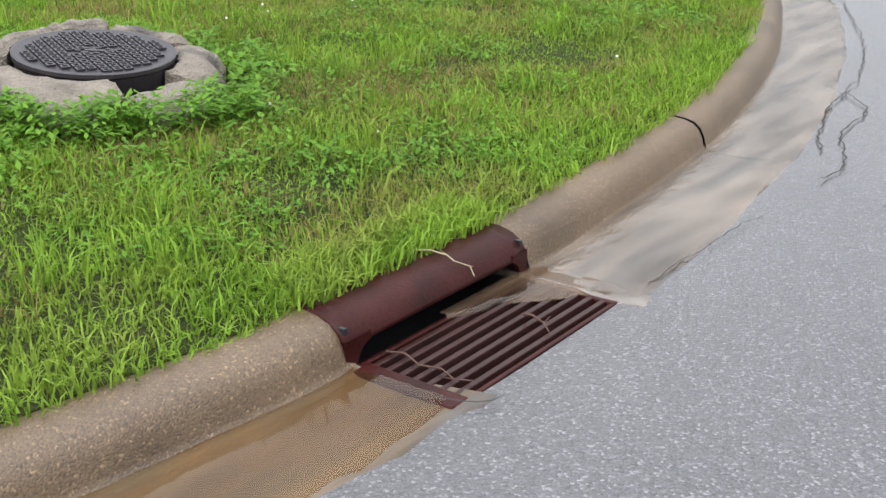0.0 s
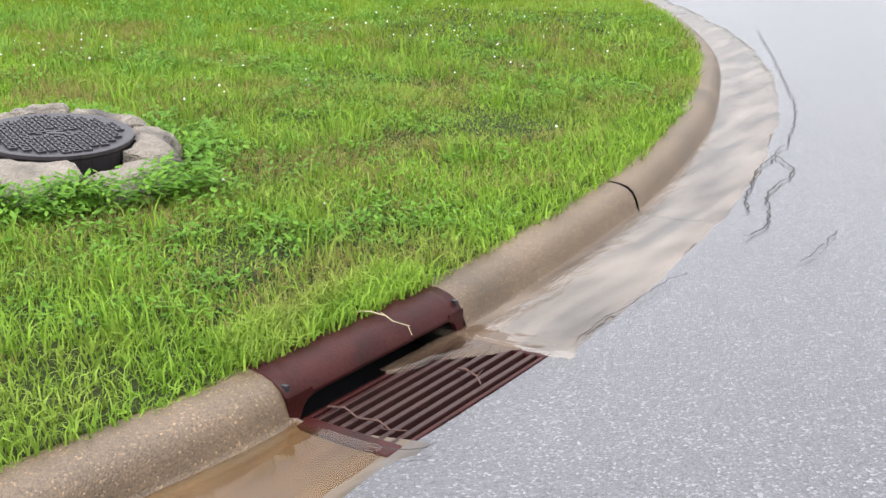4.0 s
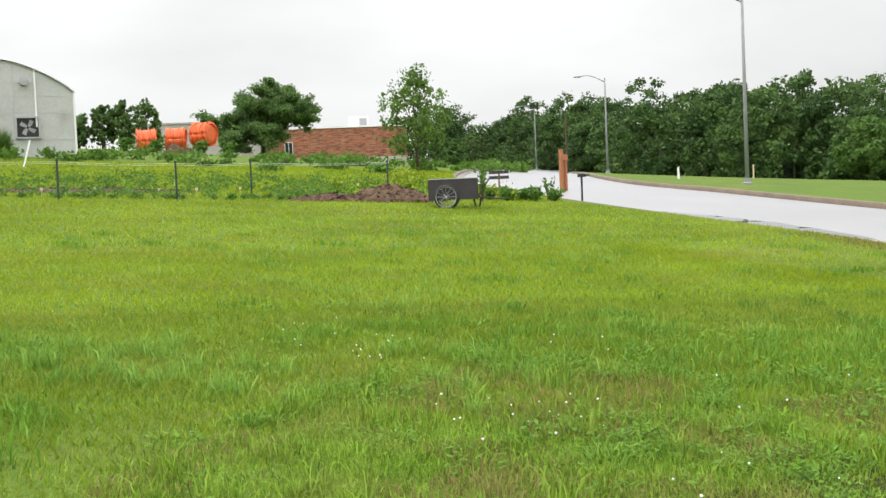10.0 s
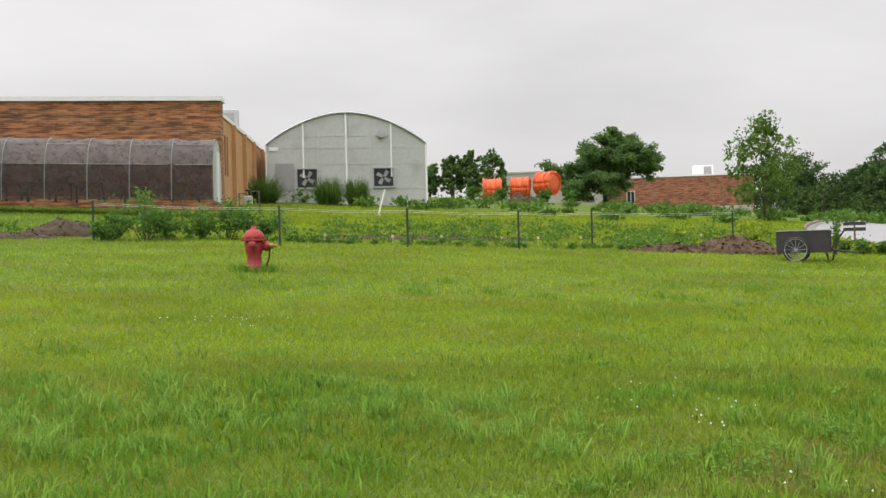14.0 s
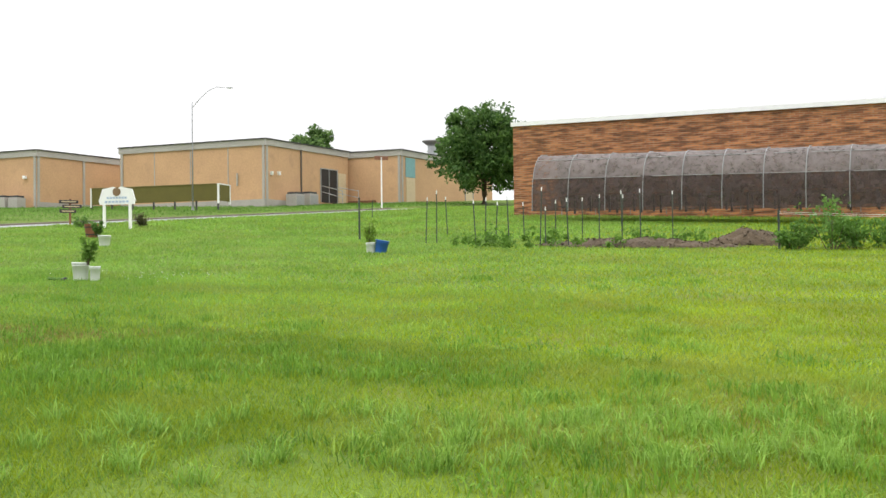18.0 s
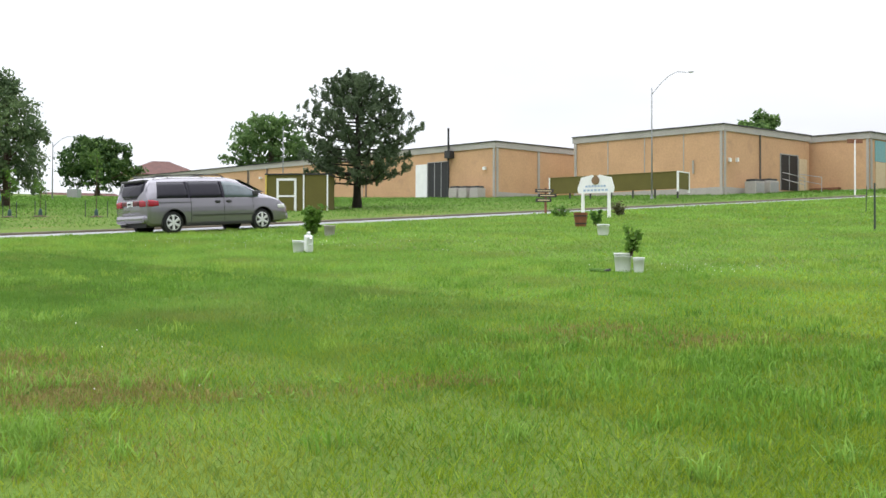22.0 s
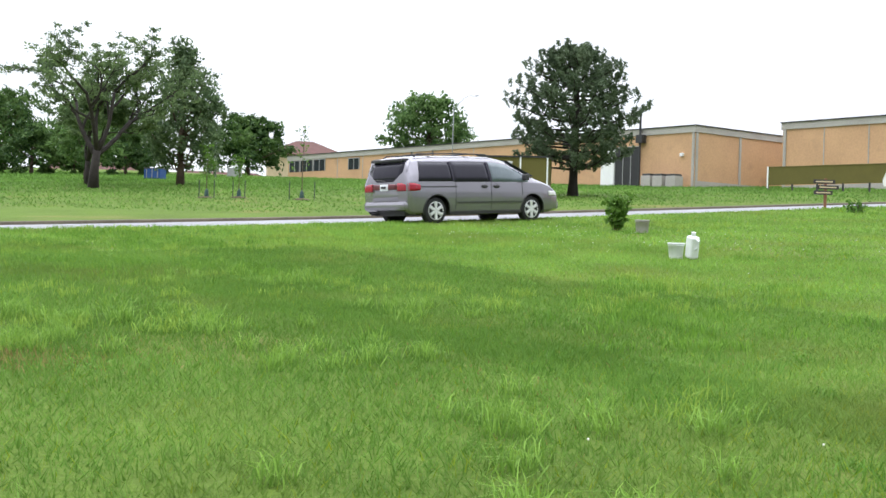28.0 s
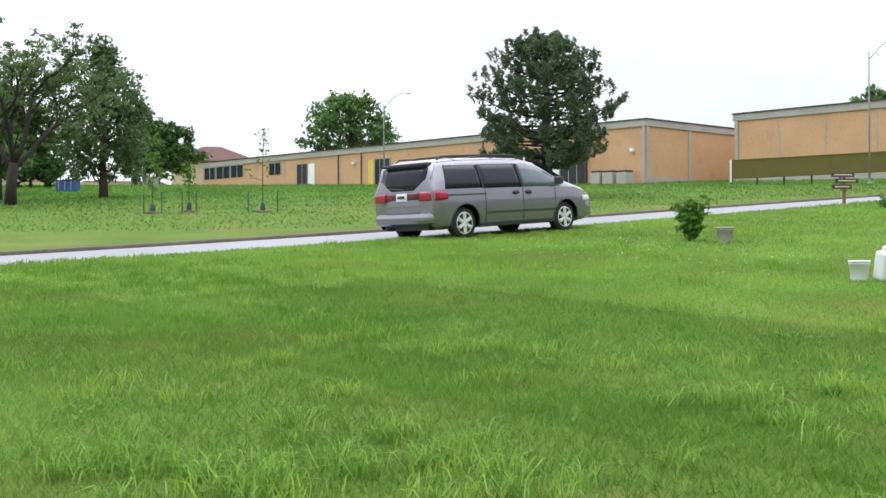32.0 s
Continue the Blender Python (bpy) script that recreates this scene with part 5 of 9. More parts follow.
tagged(new("garden_weeds", leaf_cloud(cs, rs, ns, 0.045, L_WEEDY, "garden_weeds", 71, 0.45, 1.0, 0.2)), "rough low weeds and vegetable rows in the garden", "weeds", kind="stuff")
cs, rs, ns = [], [], []
for k in range(70):
    u = g.random()
    x, y = -22.5 + 8.6 * u + g.uniform(-.5, .5), 22.4 + 6.6 * u + g.uniform(-.3, .7)
    h = 0.08 + 0.28 * g.random() ** 2
    cs.append((x, y, float(land(x, y)) + h * 0.5))
    rs.append(h * 1.3)
    ns.append(60)
tagged(new("fence_weeds", leaf_cloud(cs, rs, ns, 0.045, L_SHRUB, "fence_weeds", 72, 0.6, 1.0, 0.2)), "darker weeds growing along the string fence", "weeds", kind="stuff")
cs, rs, ns = [], [], []
for k in range(80):
    x, y = -46 + 24 * g.random(), 46 + 34 * g.random()
    h = g.uniform(0.2, 0.8)
    cs.append((x, y, float(land(x, y)) + h * 0.4))
    rs.append(h * 1.5)
    ns.append(150)
tagged(new("tall_weeds", leaf_cloud(cs, rs, ns, 0.12, L_WEEDY, "tall_weeds", 73, 0.5, 1.0, 0.2)), "mounds of tall weeds behind the garden", "weeds", kind="stuff")
cs, rs, ns = [], [], []
for x, y, h in ((-15.3, 37.2, 0.35), (-14.7, 37.6, 0.4), (-14.2, 37.3, 0.3), (-16.65, 40.45, 0.5), (-17.2, 40.8, 0.45), (-16.1, 40.1, 0.4), (-16.9, 40.0, 0.35), (-16.2, 35.5, 0.25), (-11.6, 33.0, 0.3), (-11.0, 32.6, 0.35), (-10.4, 32.4, 0.3), (-12.4, 33.6, 0.3), (-15.6, 36.6, 0.35), (-15.0, 36.4, 0.3), (-16.8, 34.8, 0.3)):
    cs.append((x, y, float(land(x, y)) + h * 0.5))
    rs.append(h * 1.3)
    ns.append(160)
tagged(new("bed_plants", leaf_cloud(cs, rs, ns, 0.07, leafy("yellow_green_leaf", (0.11, 0.18, 0.015), (0.28, 0.36, 0.03)), "bed_plants", 74, 0.7, 1.0, 0.2)), "yellow-green leafy plants in the garden bed", "plants", kind="stuff")

# bare soil and mulch
M_SOIL = material("dug_soil", (0.072, 0.050, 0.028), 0.95, vary=0.4, scale=3, fine=25, bump=0.8, depth=0.04)
M_MULCH = material("bark_mulch", (0.095, 0.055, 0.030), 0.95, vary=0.5, scale=6, fine=30, bump=0.9, depth=0.05)


def heap(name, x, y, w, d, h, yaw, mat, label, category, seed):
    bm = bmesh.new()
    n = 22
    grid = {}
    c, s = math.cos(radians(yaw)), math.sin(radians(yaw))
    for i in range(n + 1):
        for j in range(n + 1):
            u, v = i / n * 2 - 1, j / n * 2 - 1
            px, py = x + c * u * w / 2 - s * v * d / 2, y + s * u * w / 2 + c * v * d / 2
            r = math.hypot(u, v)
            up = max(0, 1 - r * r) * h * (1 + 0.6 * noise.noise((px * 1.5, py * 1.5, seed))) + 0.05 * noise.noise((px * 6, py * 6, seed)) - (0.08 if r > 0.97 else 0)
            grid[i, j] = bm.verts.new((px, py, float(land(px, py)) + up + 0.01))
    for i in range(n):
        for j in range(n):
            bm.faces.new((grid[i, j], grid[i + 1, j], grid[i + 1, j + 1], grid[i, j + 1]))
    ob = tagged(part(name, bm, mat, None, "", True), label, category)
    g = random.Random(int(seed * 7))
    chips = bmesh.new()
    for _ in range(int(90 * w * d)):
        a, q = g.uniform(0, 6.283), math.sqrt(g.random()) * 1.04
        u, v = math.cos(a) * q, math.sin(a) * q
        px, py = x + c * u * w / 2 - s * v * d / 2, y + s * u * w / 2 + c * v * d / 2
        up = max(0, 1 - q * q) * h * (1 + 0.6 * noise.noise((px * 1.5, py * 1.5, seed))) + 0.05 * noise.noise((px * 6, py * 6, seed)) + 0.015
        k = g.uniform(0.5, 1.5) * (0.035 if mat is M_SOIL else 0.05)
        e, f = g.uniform(0, 3.14), g.uniform(-0.7, 0.7)
        ax_, ay_ = Vector((math.cos(e), math.sin(e), f)) * k, Vector((-math.sin(e), math.cos(e), g.uniform(-.5, .5))) * k * 0.45
        o = Vector((px, py, float(land(px, py)) + up))
        top = [chips.verts.new(o + p) for p in (-ax_ - ay_, ax_ - ay_, ax_ + ay_, -ax_ + ay_)]
        peak = chips.verts.new(o + Vector((0, 0, k * 0.5)))
        for i in range(4):
            chips.faces.new((top[i], top[(i + 1) % 4], peak))
    tagged(part("loose_mulch", chips, mat, ob), "loose chips and clods", kind="stuff")
    return ob


heap("mulch_mound", -12.7, 29.6, 3.0, 1.5, 0.34, 35, M_MULCH, "low heap of reddish brown bark mulch", "mulch", 1.0)
heap("mulch_mound", -14.0, 28.7, 2.2, 1.1, 0.15, 35, M_MULCH, "spread brown bark mulch by the fence", "mulch", 2.0)
heap("soil_bed", -27.2, 16.6, 5.4, 1.4, 0.20, 57, M_SOIL, "dug brown soil bed with clods", "soil", 3.0)
heap("soil_bed", -26.6, 19.6, 2.4, 1.3, 0.42, 57, M_SOIL, "heap of dark dug soil", "soil", 4.0)
heap("soil_bed", -21.0, 27.5, 7.0, 1.6, 0.08, 50, M_SOIL, "bare soil row in the garden", "soil", 5.0)
heap("dirt_mound", -44.5, 68, 2.6, 2.0, 0.7, 30, M_MULCH, "small reddish dirt mound", "soil", 6.0)


# ---- posts, poles and lamps ----
M_TPOST = material("dark_green_steel", (0.03, 0.045, 0.035), 0.6, vary=0.3)
M_CORD = material("white_cord", (0.6, 0.6, 0.56), 0.8, vary=0.1, bump=0)


def fence_post(x, y, h, lean=(0, 0), cap=True, label="dark steel garden fence post with a pale tip", group="garden fence posts", r=0.016):
    z = float(land(x, y))
    t = thing("fence_post", Matrix.Translation((x, y, z)), label, "fence post", group)
    part("stake", rodm((0, 0, -0.1), (lean[0], lean[1], h), r, r, 6), M_TPOST, t)
    if cap:
        part("tip", rodm((lean[0], lean[1], h), (lean[0] * 1.05, lean[1] * 1.05, h + 0.10), r * 1.05, r * 0.8, 6), M_WHITE, t, "white painted tip")
    return Vector((x + lean[0], y + lean[1], z + h))


row = [fence_post(x, y, 0.98, (0, 0), False, "dark steel post of the string fence", "string fence posts", 0.028) for x, y in ((-24.6, 19.0), (-20.83, 21.59), (-18.77, 23.95), (-16.8, 25.91), (-16.19, 28.47), (-14.94, 34.6))]
wire = thing("string_fence", Matrix(), "pale cord strung between the garden posts", "fence")
for a, b_ in zip(row, row[1:]):
    for dz in (-0.06, -0.10):
        m = (a + b_) / 2 + Vector((0, 0, dz - 0.04))
        part("cord", tube(bmesh.new(), [a + Vector((0, 0, dz)), m, b_ + Vector((0, 0, dz))], 0.0035, 4), M_CORD, wire)
for a, b_ in zip(row[:5], row[1:]):
    for k in range(2):
        p = a.lerp(b_, (k + 0.5) / 2)
        f = thing("plant_label", Matrix.Translation((p.x - 0.9 + 0.25 * k, p.y + 1.4, float(land(p.x - 0.9 + 0.25 * k, p.y + 1.4)))) @ pose(0, 0, 0, 0, 0, 40 + 17 * k), "small white plant marker in the bed", "plant marker", "plant markers")
        part("stick", rodm((0, 0, -0.02), (0, 0, 0.22), 0.006, None, 5), M_CREAM, f)
        part("tag", boxm(-0.035, -0.004, 0.17, 0.035, 0.004, 0.24), M_CREAM, f)
for k, (x, y, h) in enumerate(((-30.89, 12.15, 1.25), (-30.79, 12.43, 1.45), (-29.25, 12.95, 1.20), (-29.9, 13.5, 1.25), (-30.6, 14.1, 1.1), (-29.0, 13.79, 1.30), (-31.5, 15.4, 1.05), (-28.04, 14.22, 1.55), (-28.5, 14.6, 1.0), (-27.81, 14.92, 1.25), (-31.9, 16.6, 1.1), (-27.58, 15.68, 1.35), (-30.6, 16.8, 1.2), (-27.38, 16.25, 1.45), (-27.19, 16.68, 1.5), (-29.6, 17.5, 1.3), (-29.31, 18.97, 1.4), (-34.5, 14.2, 1.2), (-43.98, 14.76, 1.0))):
    fence_post(x, y, h * 0.93, (0.05 * math.sin(k * 2.1), 0.05 * math.cos(k * 1.7)), k != 18, "dark steel plant stake with a white tip", "plant stakes in the garden")
cs, rs, ns = [], [], []
for k in range(34):
    x, y = -31 + 4.5 * g.random(), 12.3 + 7 * g.random()
    h = g.uniform(0.1, 0.5)
    cs.append((x, y, float(land(x, y)) + h * 0.5))
    rs.append(h * 0.9)
    ns.append(45)
tagged(new("young_vegetables", leaf_cloud(cs, rs, ns, 0.06, L_WEEDY, "young_vegetables", 75, 0.8, 1.0, 0.2)), "young vegetable plants between the stakes", "plants", kind="stuff")

M_LAMPHEAD = material("grey_lamp_head", (0.35, 0.36, 0.37), 0.5, metal=0.3, vary=0.1)


def street_lamp(x, y, h, toward, reach, label, z=None, r=0.10, rise=0.35):
    z0 = float(land(x, y)) if z is None else z
    t = thing("street_lamp", Matrix.Translation((x, y, z0)), label, "street lamp", "street lamps")
    part("pole", tube(bmesh.new(), [(0, 0, -0.2), (0, 0, h * 0.5), (0, 0, h)], [r, r * 0.8, r * 0.55], 10), M_LAMPGREY, t, "grey steel pole", True)
    part("base", lathe(bmesh.new(), [(r * 2.2, -0.1), (r * 2.2, 0.06), (r * 1.4, 0.12), (r * 1.3, 0.3)], 12), M_LAMPGREY, t)
    d = Vector((math.cos(radians(toward)), math.sin(radians(toward)), 0))
    pts = [Vector((0, 0, h - 0.35)) + d * (reach * u) + Vector((0, 0, rise * math.sin(u * math.pi * 0.62) * 1.9)) for u in (0, 0.25, 0.5, 0.75, 1)]
    part("arm", tube(bmesh.new(), pts, r * 0.34, 8), M_LAMPGREY, t, "", True)
    e = pts[-1]
    hd = part("lamp_head", lathe(bmesh.new(), [(0.02, -0.10), (0.14, -0.09), (0.20, 0.0), (0.15, 0.09), (0.02, 0.13)], 14), M_LAMPHEAD, t, "oval lamp head", True)
    hd.matrix_local = Matrix.Translation(e + d * 0.25) @ pose(0, 0, 0, 0, 0, toward) @ Matrix.Diagonal((2.2 * r * 9, r * 9, r * 7, 1))
    part("lens", lathe(bmesh.new(), [(0.02, -0.06), (0.12, -0.03), (0.14, 0.02), (0.02, 0.03)], 12), M_WHITE, hd).location = (0.02, 0, -0.08)
    return t


street_lamp(-6.5, 55.9, 8.55, 176, 2.2, "tall grey street lamp with a curved arm over the road")
street_lamp(-21.55, 93.6, 7.6, 176, 2.0, "grey street lamp further up the road")
street_lamp(-44.3, 151.0, 8.2, 180, 2.0, "distant street lamp by the bend of the road")
street_lamp(-66.27, 11.45, 6.05, 62, 1.9, "slim grey lamp post before the tan hall", r=0.048, rise=0.6)
street_lamp(-92.9, -11.9, 5.6, 50, 2.0, "slim grey lamp post by the long wing", z=7.2, r=0.05, rise=0.5)
street_lamp(-85.8, -27.25, 4.5, 85, 1.5, "grey lamp post by the drive", z=6.2, r=0.06, rise=0.4)


def plain_pole(name, x, y, h, r, mat, label, category, z=None):
    t = thing(name, Matrix.Translation((x, y, float(land(x, y)) if z is None else z)), label, category)
    part("shaft", rodm((0, 0, -0.2), (0, 0, h), r, r * 0.8, 10), mat, t)
    part("cap", lathe(bmesh.new(), [(r * 0.82, h), (r * 0.7, h + 0.02), (0.005, h + 0.03)], 10), mat, t)
    return t


plain_pole("sign_pole", 1.62, 14.2, 3.6, 0.036, M_STEEL, "galvanised steel sign pole at the street corner", "pole")
plain_pole("utility_pole", -34, 128, 6.2, 0.12, M_BARK, "dark wooden utility pole before the woods", "pole")
plain_pole("marker_post", -11.04, 64.5, 0.62, 0.07, M_WHITE, "short white marker post in the grass", "post")
plain_pole("marker_post", -9.0, 82, 0.9, 0.06, M_CREAM, "short pale post at the woods' edge", "post")
plain_pole("sign_post", -64.6, 21.9, 2.9, 0.045, M_WHITE, "white sign post before the tan wing", "pole")
o = thing("street_sign", Matrix.Translation((-64.6, 21.9, float(land(-64.6, 21.9)) + 2.75)) @ pose(0, 0, 0, 0, 0, 85), "small rusty red plate on a white post", "sign")
part("plate", boxm(-0.4, -0.02, 0.0, 0.4, 0.02, 0.22), M_RUST, o)
plain_pole("dark_post", -33.3, 11.0, 1.2, 0.03, M_TPOST, "dark steel post standing in the lawn", "post")

# ---- the hydrant ----
M_HYD = material("weathered_red_paint", (0.34, 0.030, 0.035), 0.6, vary=0.22, scale=9, fine=60, bump=0.25, second=(0.22, 0.05, 0.045), patch=0.05, patch_scale=8)
M_BRASS = material("old_brass", (0.32, 0.20, 0.07), 0.5, metal=0.6, vary=0.25)
hy = thing("fire_hydrant", Matrix.Translation((-15.44, 15.67, float(land(-15.44, 15.67)) - 0.02)) @ pose(0, 0, 0, 0, 0, 38) @ Matrix.Diagonal((1.24, 1.24, 1.05, 1)), "faded red cast-iron fire hydrant with brass outlet", "hydrant")
part("barrel", lathe(bmesh.new(), [(0.15, 0.0), (0.15, 0.03), (0.105, 0.05), (0.10, 0.30), (0.115, 0.34), (0.13, 0.40), (0.13, 0.48), (0.115, 0.53)], 24), M_HYD, hy, "", True)
part("flange", lathe(bmesh.new(), [(0.17, 0.525), (0.175, 0.53), (0.175, 0.555), (0.16, 0.56)], 24), M_HYD, hy)
part("bonnet", lathe(bmesh.new(), [(0.15, 0.56), (0.148, 0.60), (0.125, 0.66), (0.085, 0.705), (0.04, 0.725), (0.035, 0.73), (0.035, 0.77), (0.01, 0.775)], 24), M_HYD, hy, "domed red bonnet", True)
for k in range(8):
    a = math.pi * 2 * k / 8
    part("bolt", lathe(bmesh.new(), [(0.014, 0.555), (0.014, 0.575), (0.008, 0.58)], 6), M_RUST, hy).location = (math.cos(a) * 0.158, math.sin(a) * 0.158, 0)
noz = part("outlet", lathe(bmesh.new(), [(0.07, 0.0), (0.07, 0.05), (0.085, 0.055), (0.085, 0.10), (0.03, 0.11), (0.03, 0.14)], 16), M_HYD, hy, "side outlet", True)
noz.matrix_local = pose(0.10, 0, 0.44, 0, 90, 0)
part("outlet_cap", lathe(bmesh.new(), [(0.045, 0.11), (0.048, 0.17), (0.02, 0.18), (0.02, 0.22)], 10), M_BRASS, noz, "brass cap")
nz2 = part("outlet", lathe(bmesh.new(), [(0.05, 0.0), (0.05, 0.06), (0.06, 0.065), (0.06, 0.10), (0.02, 0.105)], 14), M_HYD, hy, "", True)
nz2.matrix_local = pose(0, -0.10, 0.46, 90, 0, 0)
part("chain", tube(bmesh.new(), [(0.22, 0.0, 0.42), (0.21, 0.0, 0.25), (0.17, 0.0, 0.12), (0.14, 0.0, 0.08)], 0.012, 5), M_BLACKM, hy)

# ---- the garden cart ----
ct = thing("garden_cart", Matrix.Translation((-10.23, 27.92, float(land(-10.23, 27.92)))) @ pose(0, 0, 0, 0, 0, 17), "dark wooden garden cart with two spoked wheels", "cart")
M_CARTW = material("dark_plywood", (0.040, 0.033, 0.036), 0.75, vary=0.25, scale=4, fine=40)
part("side_panel", boxm(-0.62, -0.36, 0.20, 0.52, -0.335, 0.70, 0.006), M_CARTW, ct, "dark side panel")
part("side_panel", boxm(-0.62, 0.335, 0.20, 0.52, 0.36, 0.70, 0.006), M_CARTW, ct)
part("front_panel", boxm(-0.645, -0.36, 0.20, -0.62, 0.36, 0.70), M_CARTW, ct)
bm = bmesh.new()
vs = [bm.verts.new(c) for c in ((0.50, -0.34, 0.22), (0.50, 0.34, 0.22), (0.80, 0.34, 0.68), (0.80, -0.34, 0.68), (0.52, -0.34, 0.22), (0.52, 0.34, 0.22), (0.82, 0.34, 0.68), (0.82, -0.34, 0.68))]
for f in ((0, 1, 2, 3), (7, 6, 5, 4), (0, 4, 5, 1), (2, 6, 7, 3), (1, 5, 6, 2), (0, 3, 7, 4)):
    bm.faces.new([vs[i] for i in f])
part("tailgate", bm, M_CARTW, ct, "sloping dark end panel")
part("floor", boxm(-0.62, -0.34, 0.20, 0.52, 0.34, 0.22), M_CARTW, ct)
part("edge_strip", boxm(-0.65, -0.375, 0.695, 0.55, -0.33, 0.715), M_STEEL, ct)
for y in (-0.42, 0.42):
    wh = part("wheel", tube(bmesh.new(), [(math.cos(a) * 0.27, 0, math.sin(a) * 0.27) for a in np.linspace(0, 2 * math.pi, 33)], 0.022, 6), M_BLACKM, ct, "black tyre")
    wh.location = (-0.22, y, 0.275)
    part("rim", tube(bmesh.new(), [(math.cos(a) * 0.245, 0, math.sin(a) * 0.245) for a in np.linspace(0, 2 * math.pi, 33)], 0.010, 5), M_STEEL, wh)
    for k in range(12):
        a = math.pi * 2 * k / 12
        part("spoke", rodm((0, 0, 0), (math.cos(a) * 0.245, 0, math.sin(a) * 0.245), 0.004, None, 4), M_STEEL, wh)
    part("hub", rodm((0, -0.05, 0), (0, 0.05, 0), 0.03), M_STEEL, wh)
for y in (-0.30, 0.30):
    part("handle_bar", rodm((0.30, y, 0.28), (1.12, y, 0.18), 0.016), M_BLACKM, ct)
    part("leg", tube(bmesh.new(), [(0.42, y, 0.22), (0.46, y, 0.02), (0.56, y, 0.02), (0.60, y, 0.24)], 0.014, 6), M_BLACKM, ct)
part("grip", rodm((1.12, -0.32, 0.18), (1.12, 0.32, 0.18), 0.02), M_BLACKM, ct)

# wooden posts, the small bench-like sign and the mailbox post by the road
M_POSTW = material("orange_brown_timber", (0.34, 0.135, 0.055), 0.8, vary=0.2, scale=5, fine=40)
wp = thing("timber_signpost", Matrix.Translation((-11.6, 43.0, float(land(-11.6, 43.0)))) @ pose(0, 0, 0, 0, 0, 60), "orange-brown timber signpost of two boards", "signpost")
part("board", boxm(-0.16, -0.06, -0.1, -0.03, 0.06, 1.42, 0.01), M_POSTW, wp)
part("board", boxm(0.06, -0.05, -0.1, 0.16, 0.07, 1.22, 0.01), M_POSTW, wp)
part("panel", boxm(-0.16, -0.08, 1.0, 0.17, -0.06, 1.22, 0.006), M_POSTW, wp)
ms_ = thing("path_light", Matrix.Translation((-8.71, 34.23, float(land(-8.71, 34.23)))), "dark post with a small lamp box on top", "post")
part("post", rodm((0, 0, -0.1), (0, 0, 0.66), 0.03), M_BLACKM, ms_)
part("box", boxm(-0.10, -0.10, 0.66, 0.10, 0.10, 0.76, 0.015), M_BLACKM, ms_)
part("arm", boxm(0.02, -0.03, 0.68, 0.24, 0.03, 0.73), M_BLACKM, ms_)
bn = thing("rail_sign", Matrix.Translation((-12.9, 39.4, float(land(-12.9, 39.4)))) @ pose(0, 0, 0, 0, 0, 15), "low dark sign of two slats on a post", "sign")
part("post", rodm((0, 0, -0.1), (0, 0, 0.62), 0.03), M_RUST, bn)
for z in (0.36, 0.54):
    part("slat", boxm(-0.34, -0.03, z, 0.34, 0.0, z + 0.11, 0.006), M_CARTW, bn)
for k, (x, y, w, h) in enumerate(((-10.9, 32.6, 0.8, 0.35), (-10.3, 32.2, 0.7, 0.42), (-9.9, 32.6, 0.9, 0.35), (-9.5, 32.3, 0.7, 0.45), (-9.2, 32.9, 0.8, 0.35))):
    shrub("bed_shrub", x, y, w, h, "low leafy shrub in the bed by the road", 84 + k, 0.05, 420, L_SHRUB, "shrubs in the roadside bed", stems=7)
shrub("garden_vine", -10.7, 31.2, 0.55, 1.15, "thin leafy vine on a stake by the cart", 80, 0.06, 160, L_SHRUB)
shrub("garden_vine", -9.4, 33.2, 0.5, 0.8, "thin leafy stem in the bed", 81, 0.06, 90, L_SHRUB)

# orange conduit reels
M_ORANGE = material("orange_plastic_conduit", (0.78, 0.135, 0.035), 0.5, vary=0.18, scale=4, fine=20, bump=0.1)
for k, (x, y, r, turn) in enumerate(((-55.1, 79.4, 0.98, -54), (-53.3, 80.8, 0.88, -62), (-51.5, 82.0, 0.95, -92))):
    rl = thing("conduit_reel", Matrix.Translation((x, y, 6.05 + 0.25 * k)) @ pose(0, 0, 0, 0, 0, turn), "big reel of bright orange conduit among weeds", "reel", "orange conduit reels")
    part("drum", lathe(bmesh.new(), [(r * 0.5, -0.72), (r * 0.86, -0.70), (r * 0.88, 0.70), (r * 0.5, 0.72)], 28), M_ORANGE, rl, "", True).matrix_local = pose(0, 0, r + 0.05, 90, 0, 0)
    for j in range(17):
        rr = r * (1.0 - 0.05 * ((j * 7) % 3) / 2 - 0.05 * math.sin(j * 1.9) ** 2)
        part("coil", tube(bmesh.new(), [(math.cos(a) * rr, -0.72 + j * 0.09 + 0.05 * math.sin(a * 2 + j), rr + 0.05 + math.sin(a) * rr) for a in np.linspace(0, 2 * math.pi, 25)], 0.058, 6), M_ORANGE, rl, "", True)
    for j in range(5):
        an = 0.8 * j
        part("loose_loop", tube(bmesh.new(), [(math.cos(an) * r * 0.9, -0.74, r + math.sin(an) * r * 0.9), (math.cos(an + 0.7) * r * 0.55, -0.78, r + math.sin(an + 0.7) * r * 0.6), (math.cos(an + 1.6) * r, -0.74, r + math.sin(an + 1.6) * r)], 0.04, 6), M_ORANGE, rl, "", True)
for k, (x, y) in enumerate(((-53.6, 78.6), (-50.6, 80.2), (-55.6, 77.5), (-49.2, 81.6))):
    shrub("weed_bush", x, y, 1.8, 1.1, "tall weedy bush before the orange reels", 90 + k, 0.12, 500, L_SHRUB)
o = thing("garden_prop", Matrix.Translation((-33.0, 39.4, float(land(-33.0, 39.4)))), "white plank leaning on a post", "plank")
